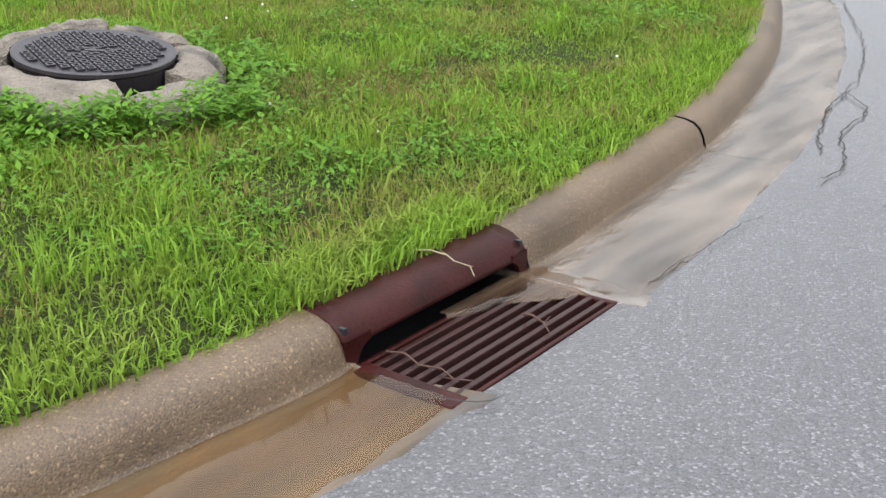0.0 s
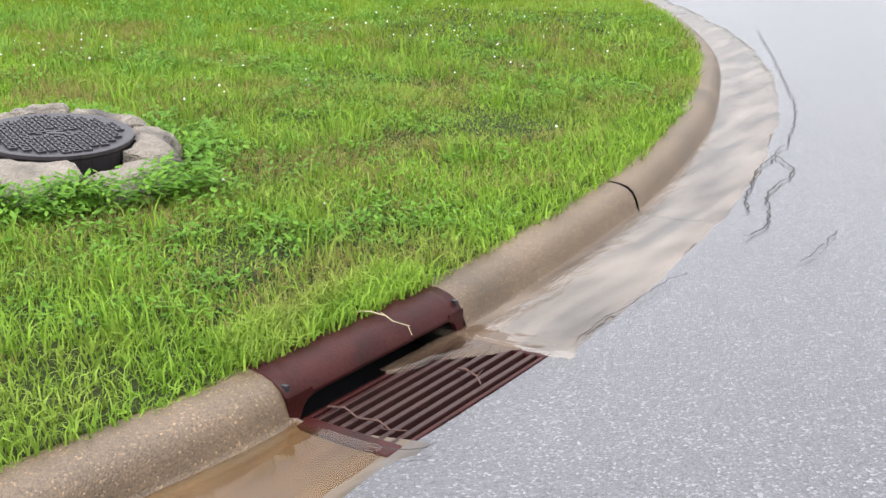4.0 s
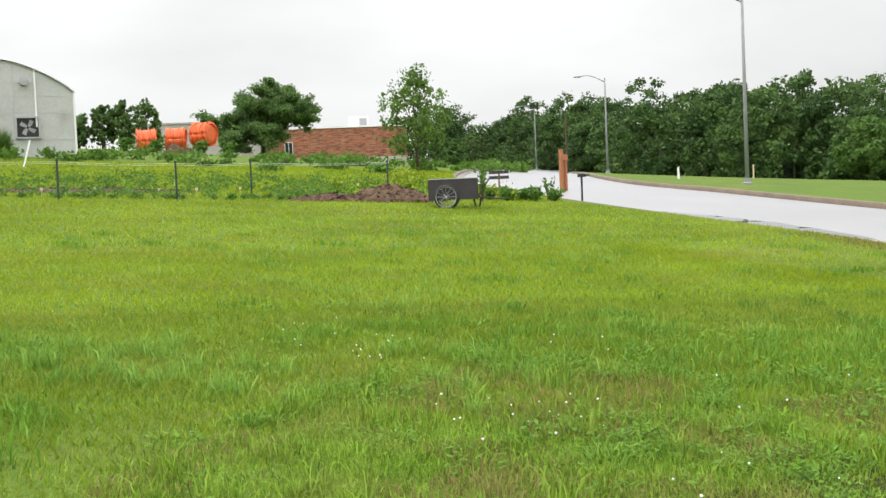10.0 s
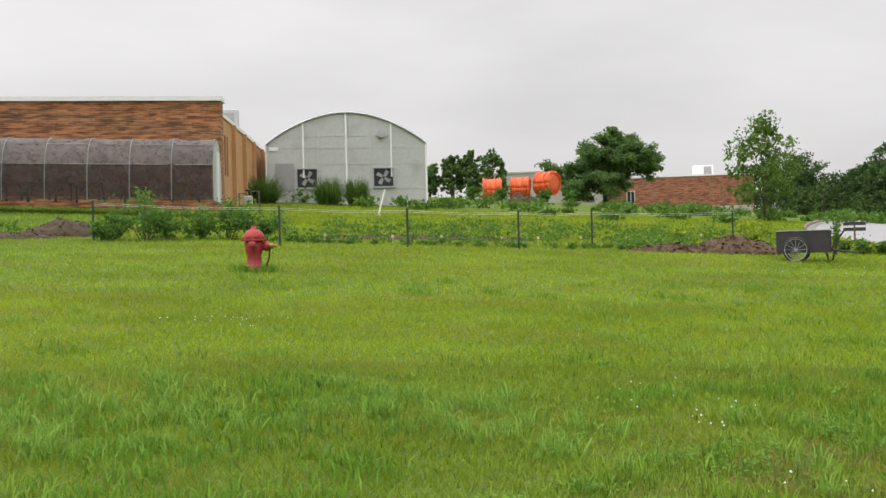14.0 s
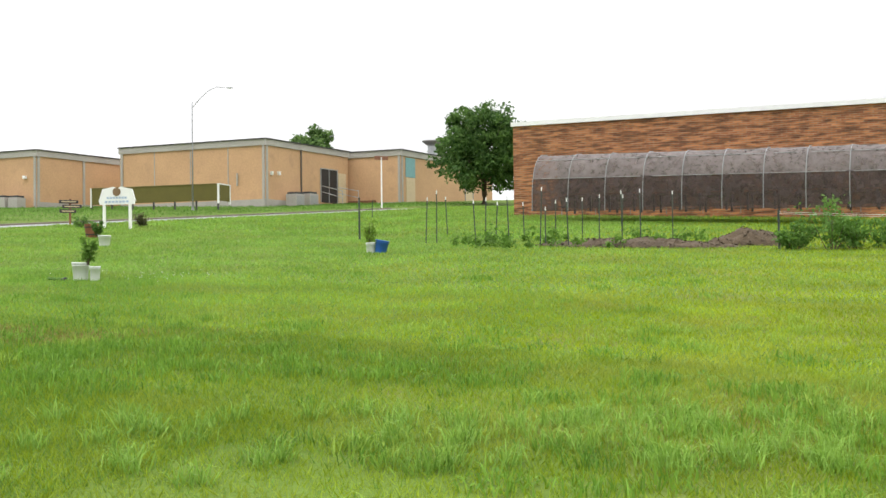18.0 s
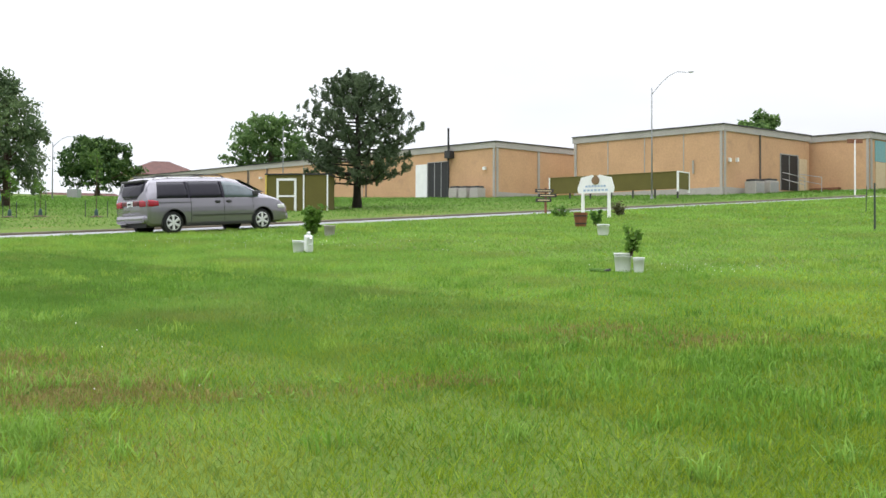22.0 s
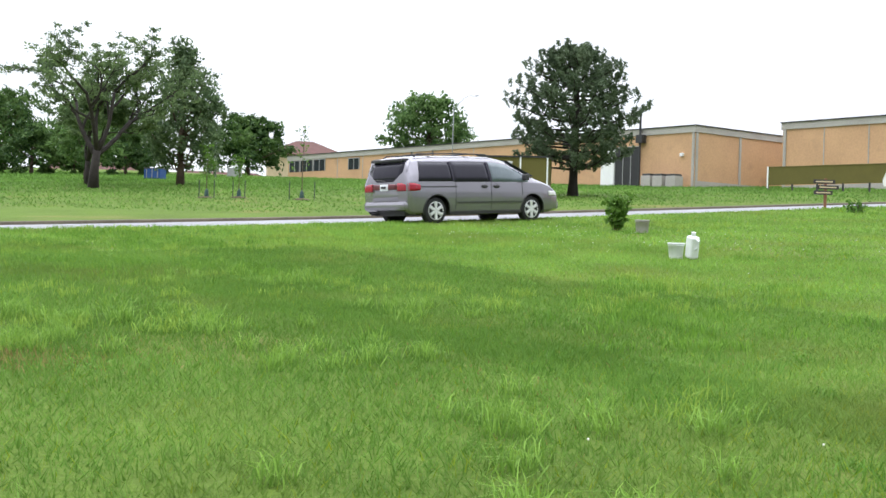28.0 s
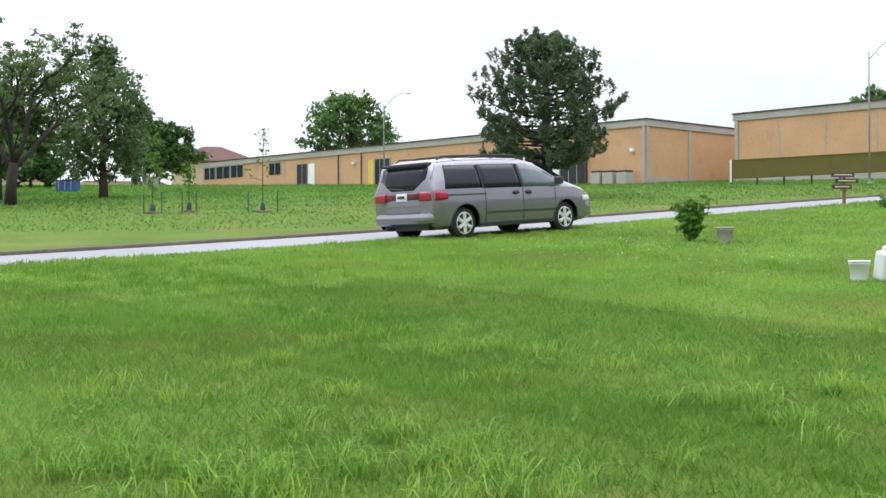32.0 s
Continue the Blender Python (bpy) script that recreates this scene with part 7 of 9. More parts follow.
roofline = lambda y: at_station(y)[3] - 0.13
for sgn in (1, -1):
    part("window", on_flank(-2.02, -1.02, 1.02, 1.495, sgn, 0.008, slant0=0.12), M_TINT, van, "dark tinted rear side window", True)
    part("window", on_flank(-0.97, 0.12, 1.01, 1.505, sgn, 0.008), M_TINT, van, "dark tinted sliding-door window", True)
    part("window", on_flank(0.19, 1.38, 1.01, lambda y: min(1.485, max(1.09, roofline(y) + 0.02)), sgn, 0.008, 12), M_CLEARW, van, "clear front side window", True)
    part("pillar", on_flank(0.12, 0.19, 1.01, 1.495, sgn, 0.010, 2), M_TINT, van)
    part("pillar", on_flank(-1.02, -0.97, 1.015, 1.50, sgn, 0.010, 2), M_TINT, van)
    part("side_strip", on_flank(-2.1, -0.9, 0.885, 0.91, sgn, 0.012, 8, 1), M_TRIM, van)
    part("side_strip", on_flank(-0.9, 1.2, 0.50, 0.535, sgn, 0.014, 12, 1), M_TRIM, van)
    part("door_seam", on_flank(-0.95, -0.935, 0.35, 1.06, sgn, 0.004, 1, 8), M_TRIM, van)
    part("door_seam", on_flank(0.15, 0.165, 0.35, 1.06, sgn, 0.004, 1, 8), M_TRIM, van)
    part("door_seam", on_flank(1.15, 1.165, 0.68, 1.03, sgn, 0.004, 1, 8), M_TRIM, van)
    part("sill", on_flank(-1.1, 1.1, 0.24, 0.30, sgn, 0.012, 8, 1), M_TRIM, van)
    for y in (-0.06, 0.32):
        hd = lathe(bmesh.new(), [(0.005, -0.02), (0.055, -0.02), (0.06, 0.0), (0.05, 0.02), (0.005, 0.025)], 14)
        ob = part("door_handle", hd, M_TRIM, van, "dark oval door handle", True)
        ob.matrix_local = Matrix.Translation((sgn * (flank(y, 0.90) + 0.015), y, 0.90)) @ pose(0, 0, 0, 0, 90, 0) @ Matrix.Diagonal((0.8, 1.6, 1, 1))
    mr = part("wing_mirror", boxm(-0.09, -0.06, -0.08, 0.09, 0.06, 0.08, 0.03), M_TRIM, van, "dark wing mirror")
    mr.location = (sgn * 1.03, 1.22, 1.12)
    part("tail_light", on_flank(-2.30, -1.98, lambda y: 0.80 + 0.10 * max(0, y + 2.15), lambda y: 0.985 - 0.25 * max(0, y + 2.15), sgn, 0.012, 5, 3), M_TAIL, van, "wide red tail light", True)
    part("headlight", on_flank(2.05, 2.42, 0.66, 0.78, sgn, 0.010, 5, 3), M_LIGHT, van, "clear headlight", True)
    rail = part("roof_rail", tube(bmesh.new(), [(sgn * 0.62, -1.92, 1.61), (sgn * 0.62, -1.82, 1.675), (sgn * 0.62, -0.6, 1.70), (sgn * 0.62, 0.25, 1.685), (sgn * 0.62, 0.38, 1.61)], 0.018, 6), M_TRIM, van, "black roof rail", True)
    for y in (-1.5, 1.5):
        wh = part("wheel", lathe(bmesh.new(), [(0.20, -0.105), (0.30, -0.105), (0.325, -0.07), (0.33, 0.0), (0.325, 0.07), (0.30, 0.105), (0.20, 0.105)], 30), M_RUBBER, van, "black tyre", True)
        wh.matrix_local = Matrix.Translation((sgn * 0.80, y, 0.33)) @ pose(0, 0, 0, 0, 90 * sgn, 0)
        part("rim", lathe(bmesh.new(), [(0.01, 0.06), (0.17, 0.055), (0.20, 0.09), (0.215, 0.108), (0.205, 0.05), (0.02, 0.03)], 26), M_TRIM, wh, "", True)
        for k in range(6):
            a = 2 * math.pi * k / 6
            part("rim_spoke", rodm((math.cos(a) * 0.03, math.sin(a) * 0.03, 0.098), (math.cos(a) * 0.20, math.sin(a) * 0.20, 0.098), 0.040, 0.046, 6), M_ALLOY, wh)
        part("hub_cap", lathe(bmesh.new(), [(0.06, 0.09), (0.055, 0.115), (0.005, 0.12)], 14), M_ALLOY, wh)
        part("rim_lip", tube(bmesh.new(), [(math.cos(a) * 0.212, math.sin(a) * 0.212, 0.104) for a in np.linspace(0, 2 * math.pi, 25)], 0.012, 5), M_ALLOY, wh)
        ar = part("wheel_arch", tube(bmesh.new(), [(sgn * (flank(y + math.cos(a) * 0.385, 0.33 + math.sin(a) * 0.385) - 0.005), y + math.cos(a) * 0.385, 0.33 + math.sin(a) * 0.385) for a in np.linspace(-0.25, math.pi + 0.25, 25)], 0.018, 6), M_TRIM, van, "", True)
for y in (-1.35, -0.25):
    part("roof_bar", rodm((-0.62, y, 1.695), (0.62, y, 1.695), 0.018), M_TRIM, van)


def on_tail(x0, x1, z0, z1, out):
    bm = bmesh.new()
    rows = []

    def back(z):
        prof = [(0.30, -2.27), (0.42, -2.325), (0.95, -2.325), (1.02, -2.30), (1.24, -2.285), (1.49, -2.205), (1.57, -2.08)]
        for (za, ya), (zb_, yb) in zip(prof, prof[1:]):
            if za <= z <= zb_:
                return ya + (yb - ya) * (z - za) / (zb_ - za)
        return prof[-1][1]
    for i in range(9):
        x = x0 + (x1 - x0) * i / 8
        rows.append([bm.verts.new((x, back(z0 + (z1 - z0) * k / 4) - out + 0.03 * (x / 0.8) ** 2, z0 + (z1 - z0) * k / 4)) for k in range(5)])
    for a, b_ in zip(rows, rows[1:]):
        for k in range(4):
            bm.faces.new((a[k], b_[k], b_[k + 1], a[k + 1]))
    bmesh.ops.recalc_face_normals(bm, faces=bm.faces)
    bmesh.ops.solidify(bm, geom=bm.faces[:], thickness=0.02)
    return bm


part("tailgate", on_tail(-0.80, 0.80, 0.46, 1.51, 0.004), PAINT, van, "grey tailgate", True)
part("tail_garnish", on_tail(-0.52, 0.52, 0.84, 0.975, 0.020), material("dark_red_reflector", (0.10, 0.012, 0.018), 0.3, vary=0.15, bump=0), van, "dark red strip between the tail lights", True)
part("rear_window", on_tail(-0.68, 0.68, 1.02, 1.48, 0.022), M_TINT, van, "dark rear window", True)
part("rear_spoiler", boxm(-0.66, -2.27, 1.50, 0.66, -2.05, 1.565, 0.02), M_TRIM, van)
part("tail_light", on_tail(0.52, 0.86, 0.80, 0.985, 0.026), M_TAIL, van, "red tail light", True)
part("tail_light", on_tail(-0.86, -0.52, 0.80, 0.985, 0.026), M_TAIL, van, "red tail light", True)
pl = part("number_plate", on_tail(-0.16, 0.16, 0.82, 0.97, 0.03), M_PLATE, van, "pale number plate")
part("plate_bar", boxm(-0.10, -2.372, 0.87, 0.10, -2.362, 0.92), M_TRIM, pl)
part("rear_bumper", boxm(-0.88, -2.385, 0.33, 0.88, -2.08, 0.58, 0.10), PAINT, van, "grey rear bumper")
part("wiper", rodm((0.05, -2.335, 1.05), (-0.38, -2.325, 1.08), 0.012), M_TRIM, van)
part("exhaust_pipe", rodm((-0.45, -2.42, 0.27), (-0.45, -2.1, 0.27), 0.03), M_TRIM, van)
part("windscreen", mesh_from("windscreen", [(-0.66, 0.92, 1.54), (0.66, 0.92, 1.54), (0.80, 1.68, 1.15), (-0.80, 1.68, 1.15), (0, 0.90, 1.60), (0, 1.72, 1.18)], [(0, 4, 5, 3), (4, 1, 2, 5)], M_CLEARW), M_CLEARW, van, "windscreen")
part("front_bumper", boxm(-0.80, 2.28, 0.30, 0.80, 2.54, 0.56, 0.07), PAINT, van)


# ---- the kerb, the gutter and the storm drain ----
O2 = np.array([-0.96, 2.261])                      # near end of the drain, at the back of the kerb
AL = np.array([0.6845, 0.729])                      # along the kerb
AC = np.array([0.729, -0.6845])                     # on to the road
INLET = 0.80                                       # length of the drain


def kerb_profile():
    """Back of the kerb to the gutter's lip: offsets on to the road, heights over the lawn."""
    return ([-0.035, -0.030, -0.015, 0.02, 0.065, 0.100, 0.124, 0.140, 0.150, 0.158, 0.19, 0.33, GUTTER + 0.01, GUTTER + 0.015],
            [-0.20, -0.012, 0.006, 0.012, 0.006, -0.006, -0.026, -0.055, -0.090, -0.110, -0.118, -0.122, -KERB_H + 0.006, -0.22])


along = (kerb_line - O2) @ AL
near_kerb = np.arange(len(kerb_line))
start, end = near_kerb[(along > -0.002) & (np.abs((kerb_line - O2) @ AC) < 0.4)][0], near_kerb[(along > INLET) & (np.abs((kerb_line - O2) @ AC) < 0.6)][0]


def fine(a, b, step=0.06):
    return curve(np.vstack([a, b]) if np.ndim(a) == 1 else a, step)


def kerb_piece(name, pts, label, reverse=False):
    line = np.array(pts)
    nrm = -normals(line)
    off, hgt = kerb_profile()
    ob = strip(name, (line, nrm), off, hgt, M_CONCRETE, level=1)
    ob.data.materials.append(M_GUTTER)
    ob.data.polygons.foreach_set("material_index", [1 if k % (len(off) - 1) >= 9 else 0 for k in range(len(ob.data.polygons))])
    return tagged(ob, label, "kerb", kind="structure")


p_near, p_far = O2, O2 + AL * INLET
left_run = curve(np.vstack([kerb_line[(kerb_line[:, 1] < 2.15) & (kerb_line[:, 0] < -1.02)][-40::3], [p_near - AL * 0.004]]), 0.06)
left_run = np.vstack([kerb_line[(kerb_line[:, 1] < left_run[0][1] - 0.1) & (kerb_line[:, 0] < left_run[0][0])], left_run])
right_all = kerb_line[(along > INLET + 0.05) & (kerb_line[:, 1] > 2.8)]
right_all = np.vstack([[p_far + AL * 0.004], right_all])
joint = int(np.argmin(np.hypot(right_all[:, 0] - 0.51, right_all[:, 1] - 4.02)))
kerb_piece("kerb_near", left_run, "worn rounded concrete kerb and wet gutter")
kerb_piece("kerb_bend", curve(right_all[:joint + 1:2] if len(right_all[:joint + 1:2]) > 2 else right_all[:joint + 1], 0.05), "rounded concrete kerb with exposed aggregate")
after = right_all[joint:]
dj = (after[1] - after[0]) / np.linalg.norm(after[1] - after[0])
kerb_piece("kerb_corner", np.vstack([[after[0] + dj * 0.02], after[1:]]), "rounded concrete kerb round the street corner")

M_IRON = material("wet_cast_iron", (0.036, 0.009, 0.008), 0.34, metal=0.0, vary=0.4, scale=9, fine=120, bump=0.35, depth=0.003, second=(0.022, 0.007, 0.006), patch=0.1, patch_scale=6, spec=0.12)
M_IRON_GREY = material("worn_grate_iron", (0.038, 0.017, 0.015), 0.34, metal=0.0, vary=0.3, scale=12, fine=140, bump=0.3, depth=0.002, second=(0.035, 0.018, 0.015), patch=0.08, patch_scale=9, spec=0.18)
M_LID = material("black_iron_lid", (0.034, 0.030, 0.034), 0.42, metal=0.15, vary=0.35, scale=9, fine=120, bump=0.4, depth=0.002)
M_STONE = material("limestone_slab", (0.215, 0.185, 0.150), 0.95, vary=0.28, scale=6, fine=70, bump=1.0, depth=0.02, second=(0.085, 0.075, 0.066), patch=0.10, patch_scale=4.5)
M_TWIG = material("dead_twig", (0.085, 0.045, 0.035), 0.9, vary=0.3)

# the drain: hood, throat, frame, bars and the pit below
zd = float(land(*(O2 + AL * 0.42)))
slope = float(land(*(O2 + AL * INLET)) - land(*O2)) / INLET
ax, ay = Vector((AL[0], AL[1], slope)).normalized(), Vector((AC[0], AC[1], 0)).normalized()
az = ax.cross(-ay).normalized() if ax.cross(-ay).z > 0 else ay.cross(ax) * -1
frame_m = Matrix((ax, ay, az)).transposed().to_4x4()
frame_m.translation = Vector((O2[0], O2[1], float(land(*O2))))
# local axes: x along the kerb, y on to the road, z up
drain = thing("storm_drain", frame_m, "dark brown cast-iron storm drain with hood and slotted grate", "drain")


def sweep_x(prof, x0, x1, n=14, thick=0.02):
    """A bent plate along x from a profile of (y, z)."""
    bm = bmesh.new()
    rows = []
    prof = [Vector(p) for p in prof]
    for i, p in enumerate(prof):
        d = (prof[min(i + 1, len(prof) - 1)] - prof[max(i - 1, 0)]).normalized()
        rows.append((p, p + Vector((-d.y, d.x)) * -thick))
    ring = [r[0] for r in rows] + [r[1] for r in reversed(rows)]
    cols = []
    for k in range(n + 1):
        x = x0 + (x1 - x0) * k / n
        cols.append([bm.verts.new((x, p.x, p.y)) for p in ring])
    m = len(ring)
    for a, b in zip(cols, cols[1:]):
        for k in range(m):
            bm.faces.new((a[k], a[(k + 1) % m], b[(k + 1) % m], b[k]))
    for c in (cols[0], cols[-1]):
        for k in range(len(prof) - 1):
            bm.faces.new((c[k], c[k + 1], c[m - 2 - k], c[m - 1 - k]))
    bmesh.ops.recalc_face_normals(bm, faces=bm.faces)
    return bm


hood = part("hood", sweep_x([(-0.11, -0.03), (-0.05, 0.006), (0.01, 0.014), (0.06, 0.012), (0.095, 0.003), (0.122, -0.012), (0.140, -0.030), (0.150, -0.048), (0.153, -0.058)], 0.0, INLET, thick=0.016), M_IRON, drain, "glossy dark brown iron hood", True)
gz = -0.116


def cheek(x0, x1, inner):
    """The foot of the hood at one end of the mouth, with a rounded inner corner."""
    bm = bmesh.new()
    xs = [x0 + (x1 - x0) * k / 8 for k in range(9)]
    front, rear = [], []
    for x in xs:
        u = abs(x - inner) / abs(x1 - x0)
        low = gz - 0.02 if u > 0.55 else -0.062 - 0.058 * (1 - math.sqrt(max(0, 1 - (u / 0.55 - 1e-6) ** 2)))
        for row, y in ((front, 0.153), (rear, 0.137)):
            row.append((bm.verts.new((x, y, -0.040)), bm.verts.new((x, y, low))))
    for k in range(8):
        for (a, b), (c, d) in ((front[k], front[k + 1]), (rear[k], rear[k + 1])):
            bm.faces.new((a, b, d, c))
        bm.faces.new((front[k][1], rear[k][1], rear[k + 1][1], front[k + 1][1]))
    for k in (0, 8):
        bm.faces.new((front[k][0], rear[k][0], rear[k][1], front[k][1]))
    bmesh.ops.recalc_face_normals(bm, faces=bm.faces)
    return bm


part("end_plate", cheek(0.0, 0.095, 0.095), M_IRON, drain)
part("end_plate", cheek(INLET, INLET - 0.075, INLET - 0.075), M_IRON, drain)
# near-black panels paint the shade of throat and pit; floor and sides are added
part("throat", boxm(0.02, -0.035, -0.42, INLET - 0.02, -0.02, -0.008), M_DARK, drain, "near-black panel painted as the shade under the hood")
part("throat_shade_floor", boxm(0.02, -0.06, gz - 0.08, INLET - 0.02, 0.12, gz - 0.06), M_DARK, drain)
part("throat_shade_side", boxm(INLET - 0.02, -0.05, -0.20, INLET - 0.008, 0.14, -0.012), M_DARK, drain)
part("throat_shade_side", boxm(0.008, -0.05, -0.20, 0.02, 0.14, -0.012), M_DARK, drain)
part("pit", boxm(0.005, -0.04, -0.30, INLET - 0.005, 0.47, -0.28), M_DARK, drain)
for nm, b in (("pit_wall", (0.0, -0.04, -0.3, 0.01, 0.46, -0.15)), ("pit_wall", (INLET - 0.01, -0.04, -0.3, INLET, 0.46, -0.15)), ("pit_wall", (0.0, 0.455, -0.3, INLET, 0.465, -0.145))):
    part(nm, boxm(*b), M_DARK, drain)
part("grate_frame", boxm(0.0, 0.150, gz - 0.024, 0.070, 0.465, gz + 0.004, 0.006), M_IRON, drain, "iron frame of the grate")
part("grate_frame", boxm(INLET - 0.045, 0.150, gz - 0.024, INLET, 0.465, gz + 0.002, 0.006), M_IRON, drain)
part("grate_frame", boxm(0.070, 0.452, gz - 0.024, INLET - 0.045, 0.466, gz + 0.002, 0.004), M_IRON, drain)
part("grate_frame", boxm(0.070, 0.148, gz - 0.024, INLET - 0.045, 0.164, gz + 0.002, 0.004), M_IRON, drain)
for k in range(7):
    y = 0.185 + k * 0.0405
    bar = part("grate_bar", boxm(0.066, y - 0.0088, gz - 0.030, INLET - 0.04, y + 0.0088, gz + 0.002, 0.003), M_IRON_GREY, drain)
part("apron", boxm(INLET - 0.01, 0.10, gz - 0.3, INLET + 0.12, 0.50, gz - 0.008), M_GUTTER, drain)


def local(x, y, z):
    return frame_m @ Vector((x, y, z))


def twig(pts, r):
    t = tube(bmesh.new(), pts, [r * (1 - 0.6 * i / len(pts)) for i in range(len(pts))], 6)
    for i in range(2, len(pts) - 1, 2):
        p = Vector(pts[i])
        rod(t, p, p + Vector((random.uniform(-.03, .03), random.uniform(-.03, .03), random.uniform(0.0, .02))), r * 0.6, r * 0.2, 5)
    return t


t1 = tagged(part("twig", twig([local(0.13, 0.17, gz + 0.010), local(0.14, 0.22, gz + 0.016), local(0.12, 0.28, gz + 0.010), local(0.13, 0.34, gz + 0.014), local(0.11, 0.39, gz + 0.010), local(0.13, 0.43, gz + 0.010)], 0.0035), M_TWIG), "dead brown twig lying across the grate", "twig")
t2 = tagged(part("twig", twig([local(0.52, 0.32, gz + 0.015), local(0.50, 0.36, gz + 0.03), local(0.51, 0.39, gz + 0.012), local(0.47, 0.43, gz + 0.012)], 0.0040), M_TWIG), "crumpled dead twig caught on the grate", "twig")
t3 = tagged(part("twig", twig([local(0.46, 0.00, 0.024), local(0.47, 0.05, 0.032), local(0.50, 0.085, 0.016), local(0.49, 0.115, 0.010), local(0.53, 0.140, -0.012), local(0.525, 0.158, -0.035)], 0.0024), material("dry_stem", (0.42, 0.36, 0.22), 0.9)), "dry pale weed stem hanging over the hood", "twig")



# the water that runs down the gutter
def water_material(name, tint, ripple, scale, mud, thick):
    m = bpy.data.materials.new(name)
    m.use_nodes = True
    n, l = m.node_tree.nodes, m.node_tree.links
    n.remove(n["Principled BSDF"])
    clear, gloss, mixs = n.new("ShaderNodeBsdfTransparent"), n.new("ShaderNodeBsdfGlossy"), n.new("ShaderNodeMixShader")
    silt, muddy = n.new("ShaderNodeBsdfDiffuse"), n.new("ShaderNodeMixShader")
    silt.inputs["Color"].default_value = (*mud, 1)
    haze, hmap, hspan = n.new("ShaderNodeTexNoise"), n.new("ShaderNodeMapping"), n.new("ShaderNodeMapRange")
    hmap.vector_type = "TEXTURE"
    hmap.inputs["Rotation"].default_value, hmap.inputs["Scale"].default_value = (0, 0, radians(48)), (0.6, 0.12, 1)
    haze.inputs["Scale"].default_value, haze.inputs["Detail"].default_value = 1.0, 6
    hspan.inputs["From Min"].default_value, hspan.inputs["From Max"].default_value = 0.34, 0.66
    hspan.inputs["To Min"].default_value, hspan.inputs["To Max"].default_value = thick * 0.2, thick * 2.0
    l.new(clear.outputs["BSDF"], muddy.inputs[1])
    l.new(silt.outputs["BSDF"], muddy.inputs[2])
    clear.inputs["Color"].default_value = (*tint, 1)
    gloss.inputs["Color"].default_value = (1, 1, 1, 1)
    gloss.inputs["Roughness"].default_value = 0.06 if ripple > 0.05 else 0.015
    fres, geo, mp, tex, bump = n.new("ShaderNodeFresnel"), n.new("ShaderNodeNewGeometry"), n.new("ShaderNodeMapping"), n.new("ShaderNodeTexNoise"), n.new("ShaderNodeBump")
    fres.inputs["IOR"].default_value = 1.8 if ripple > 0.05 else 1.33
    mp.vector_type = "TEXTURE"
    mp.inputs["Rotation"].default_value = (0, 0, radians(52))
    mp.inputs["Scale"].default_value = (1 / scale, 0.4 / scale, 1 / scale)
    tex.inputs["Scale"].default_value, tex.inputs["Detail"].default_value = 3, 5
    tex.inputs["Distortion"].default_value = 0.4
    bump.inputs["Strength"].default_value, bump.inputs["Distance"].default_value = ripple, 0.03
    l.new(geo.outputs["Position"], hmap.inputs["Vector"])
    l.new(hmap.outputs["Vector"], haze.inputs["Vector"])
    l.new(haze.outputs["Fac"], hspan.inputs["Value"])
    l.new(hspan.outputs["Result"], muddy.inputs[0])
    l.new(geo.outputs["Position"], mp.inputs["Vector"])
    l.new(mp.outputs["Vector"], tex.inputs["Vector"])
    l.new(tex.outputs["Fac"], bump.inputs["Height"])
    l.new(bump.outputs["Normal"], gloss.inputs["Normal"])
    l.new(bump.outputs["Normal"], fres.inputs["Normal"])
    l.new(fres.outputs["Fac"], mixs.inputs[0])
    l.new(muddy.outputs["Shader"], mixs.inputs[1])
    l.new(gloss.outputs["BSDF"], mixs.inputs[2])
    l.new(mixs.outputs["Shader"], n["Material Output"].inputs["Surface"])
    return m


M_WATER = water_material("running_water", (0.92, 0.87, 0.80), 0.16, 4.5, (0.36, 0.285, 0.22), 0.26)
M_INFLOW = water_material("muddy_inflow", (0.80, 0.66, 0.52), 0.045, 6.0, (0.17, 0.115, 0.075), 0.35)
M_STAIN = water_material("rusty_water", (0.90, 0.77, 0.58), 0.04, 2.0, (0.21, 0.15, 0.09), 0.09)
# puddle tint is darkened in place of the woods' reflection
M_POOL = water_material("still_puddle", (0.22, 0.22, 0.22), 0.004, 0.5, (0.03, 0.03, 0.03), 0.5)


def water_sheet(name, line, o0, o1, label, wob=0.05, rise=0.016, mat=None):
    nrm = -normals(line)
    rows = []
    for k, o in enumerate(np.linspace(0, 1, 9)):
        wid = o0 + (o1 - o0) * o
        pts = []
        for i, p in enumerate(line):
            w = wid + (wob * noise.noise((p[0] * 2.3, p[1] * 2.3, 0.3)) + 0.5 * wob * noise.noise((p[0] * 9, p[1] * 9, 4.0))) * o
            q = p + nrm[i] * w
            base = float(land(*p))
            z = base - KERB_H + rise + max(0.0, 0.0225 * (wid - GUTTER)) + 0.004 * noise.noise((q[0] * 14, q[1] * 14, 1.7)) - (0.02 if k == 8 else 0)
            pts.append((q[0], q[1], z))
        rows.append(pts)
    v = np.array(rows).transpose(1, 0, 2)
    n, m = v.shape[:2]
    ids = np.arange(n * m).reshape(n, m)
    f = np.stack([ids[:-1, :-1], ids[:-1, 1:], ids[1:, 1:], ids[1:, :-1]], -1).reshape(-1, 4)
    return tagged(new(name, mesh_from(name, v.reshape(-1, 3).tolist(), f.tolist(), mat or M_WATER, True)), label, "water", kind="structure")


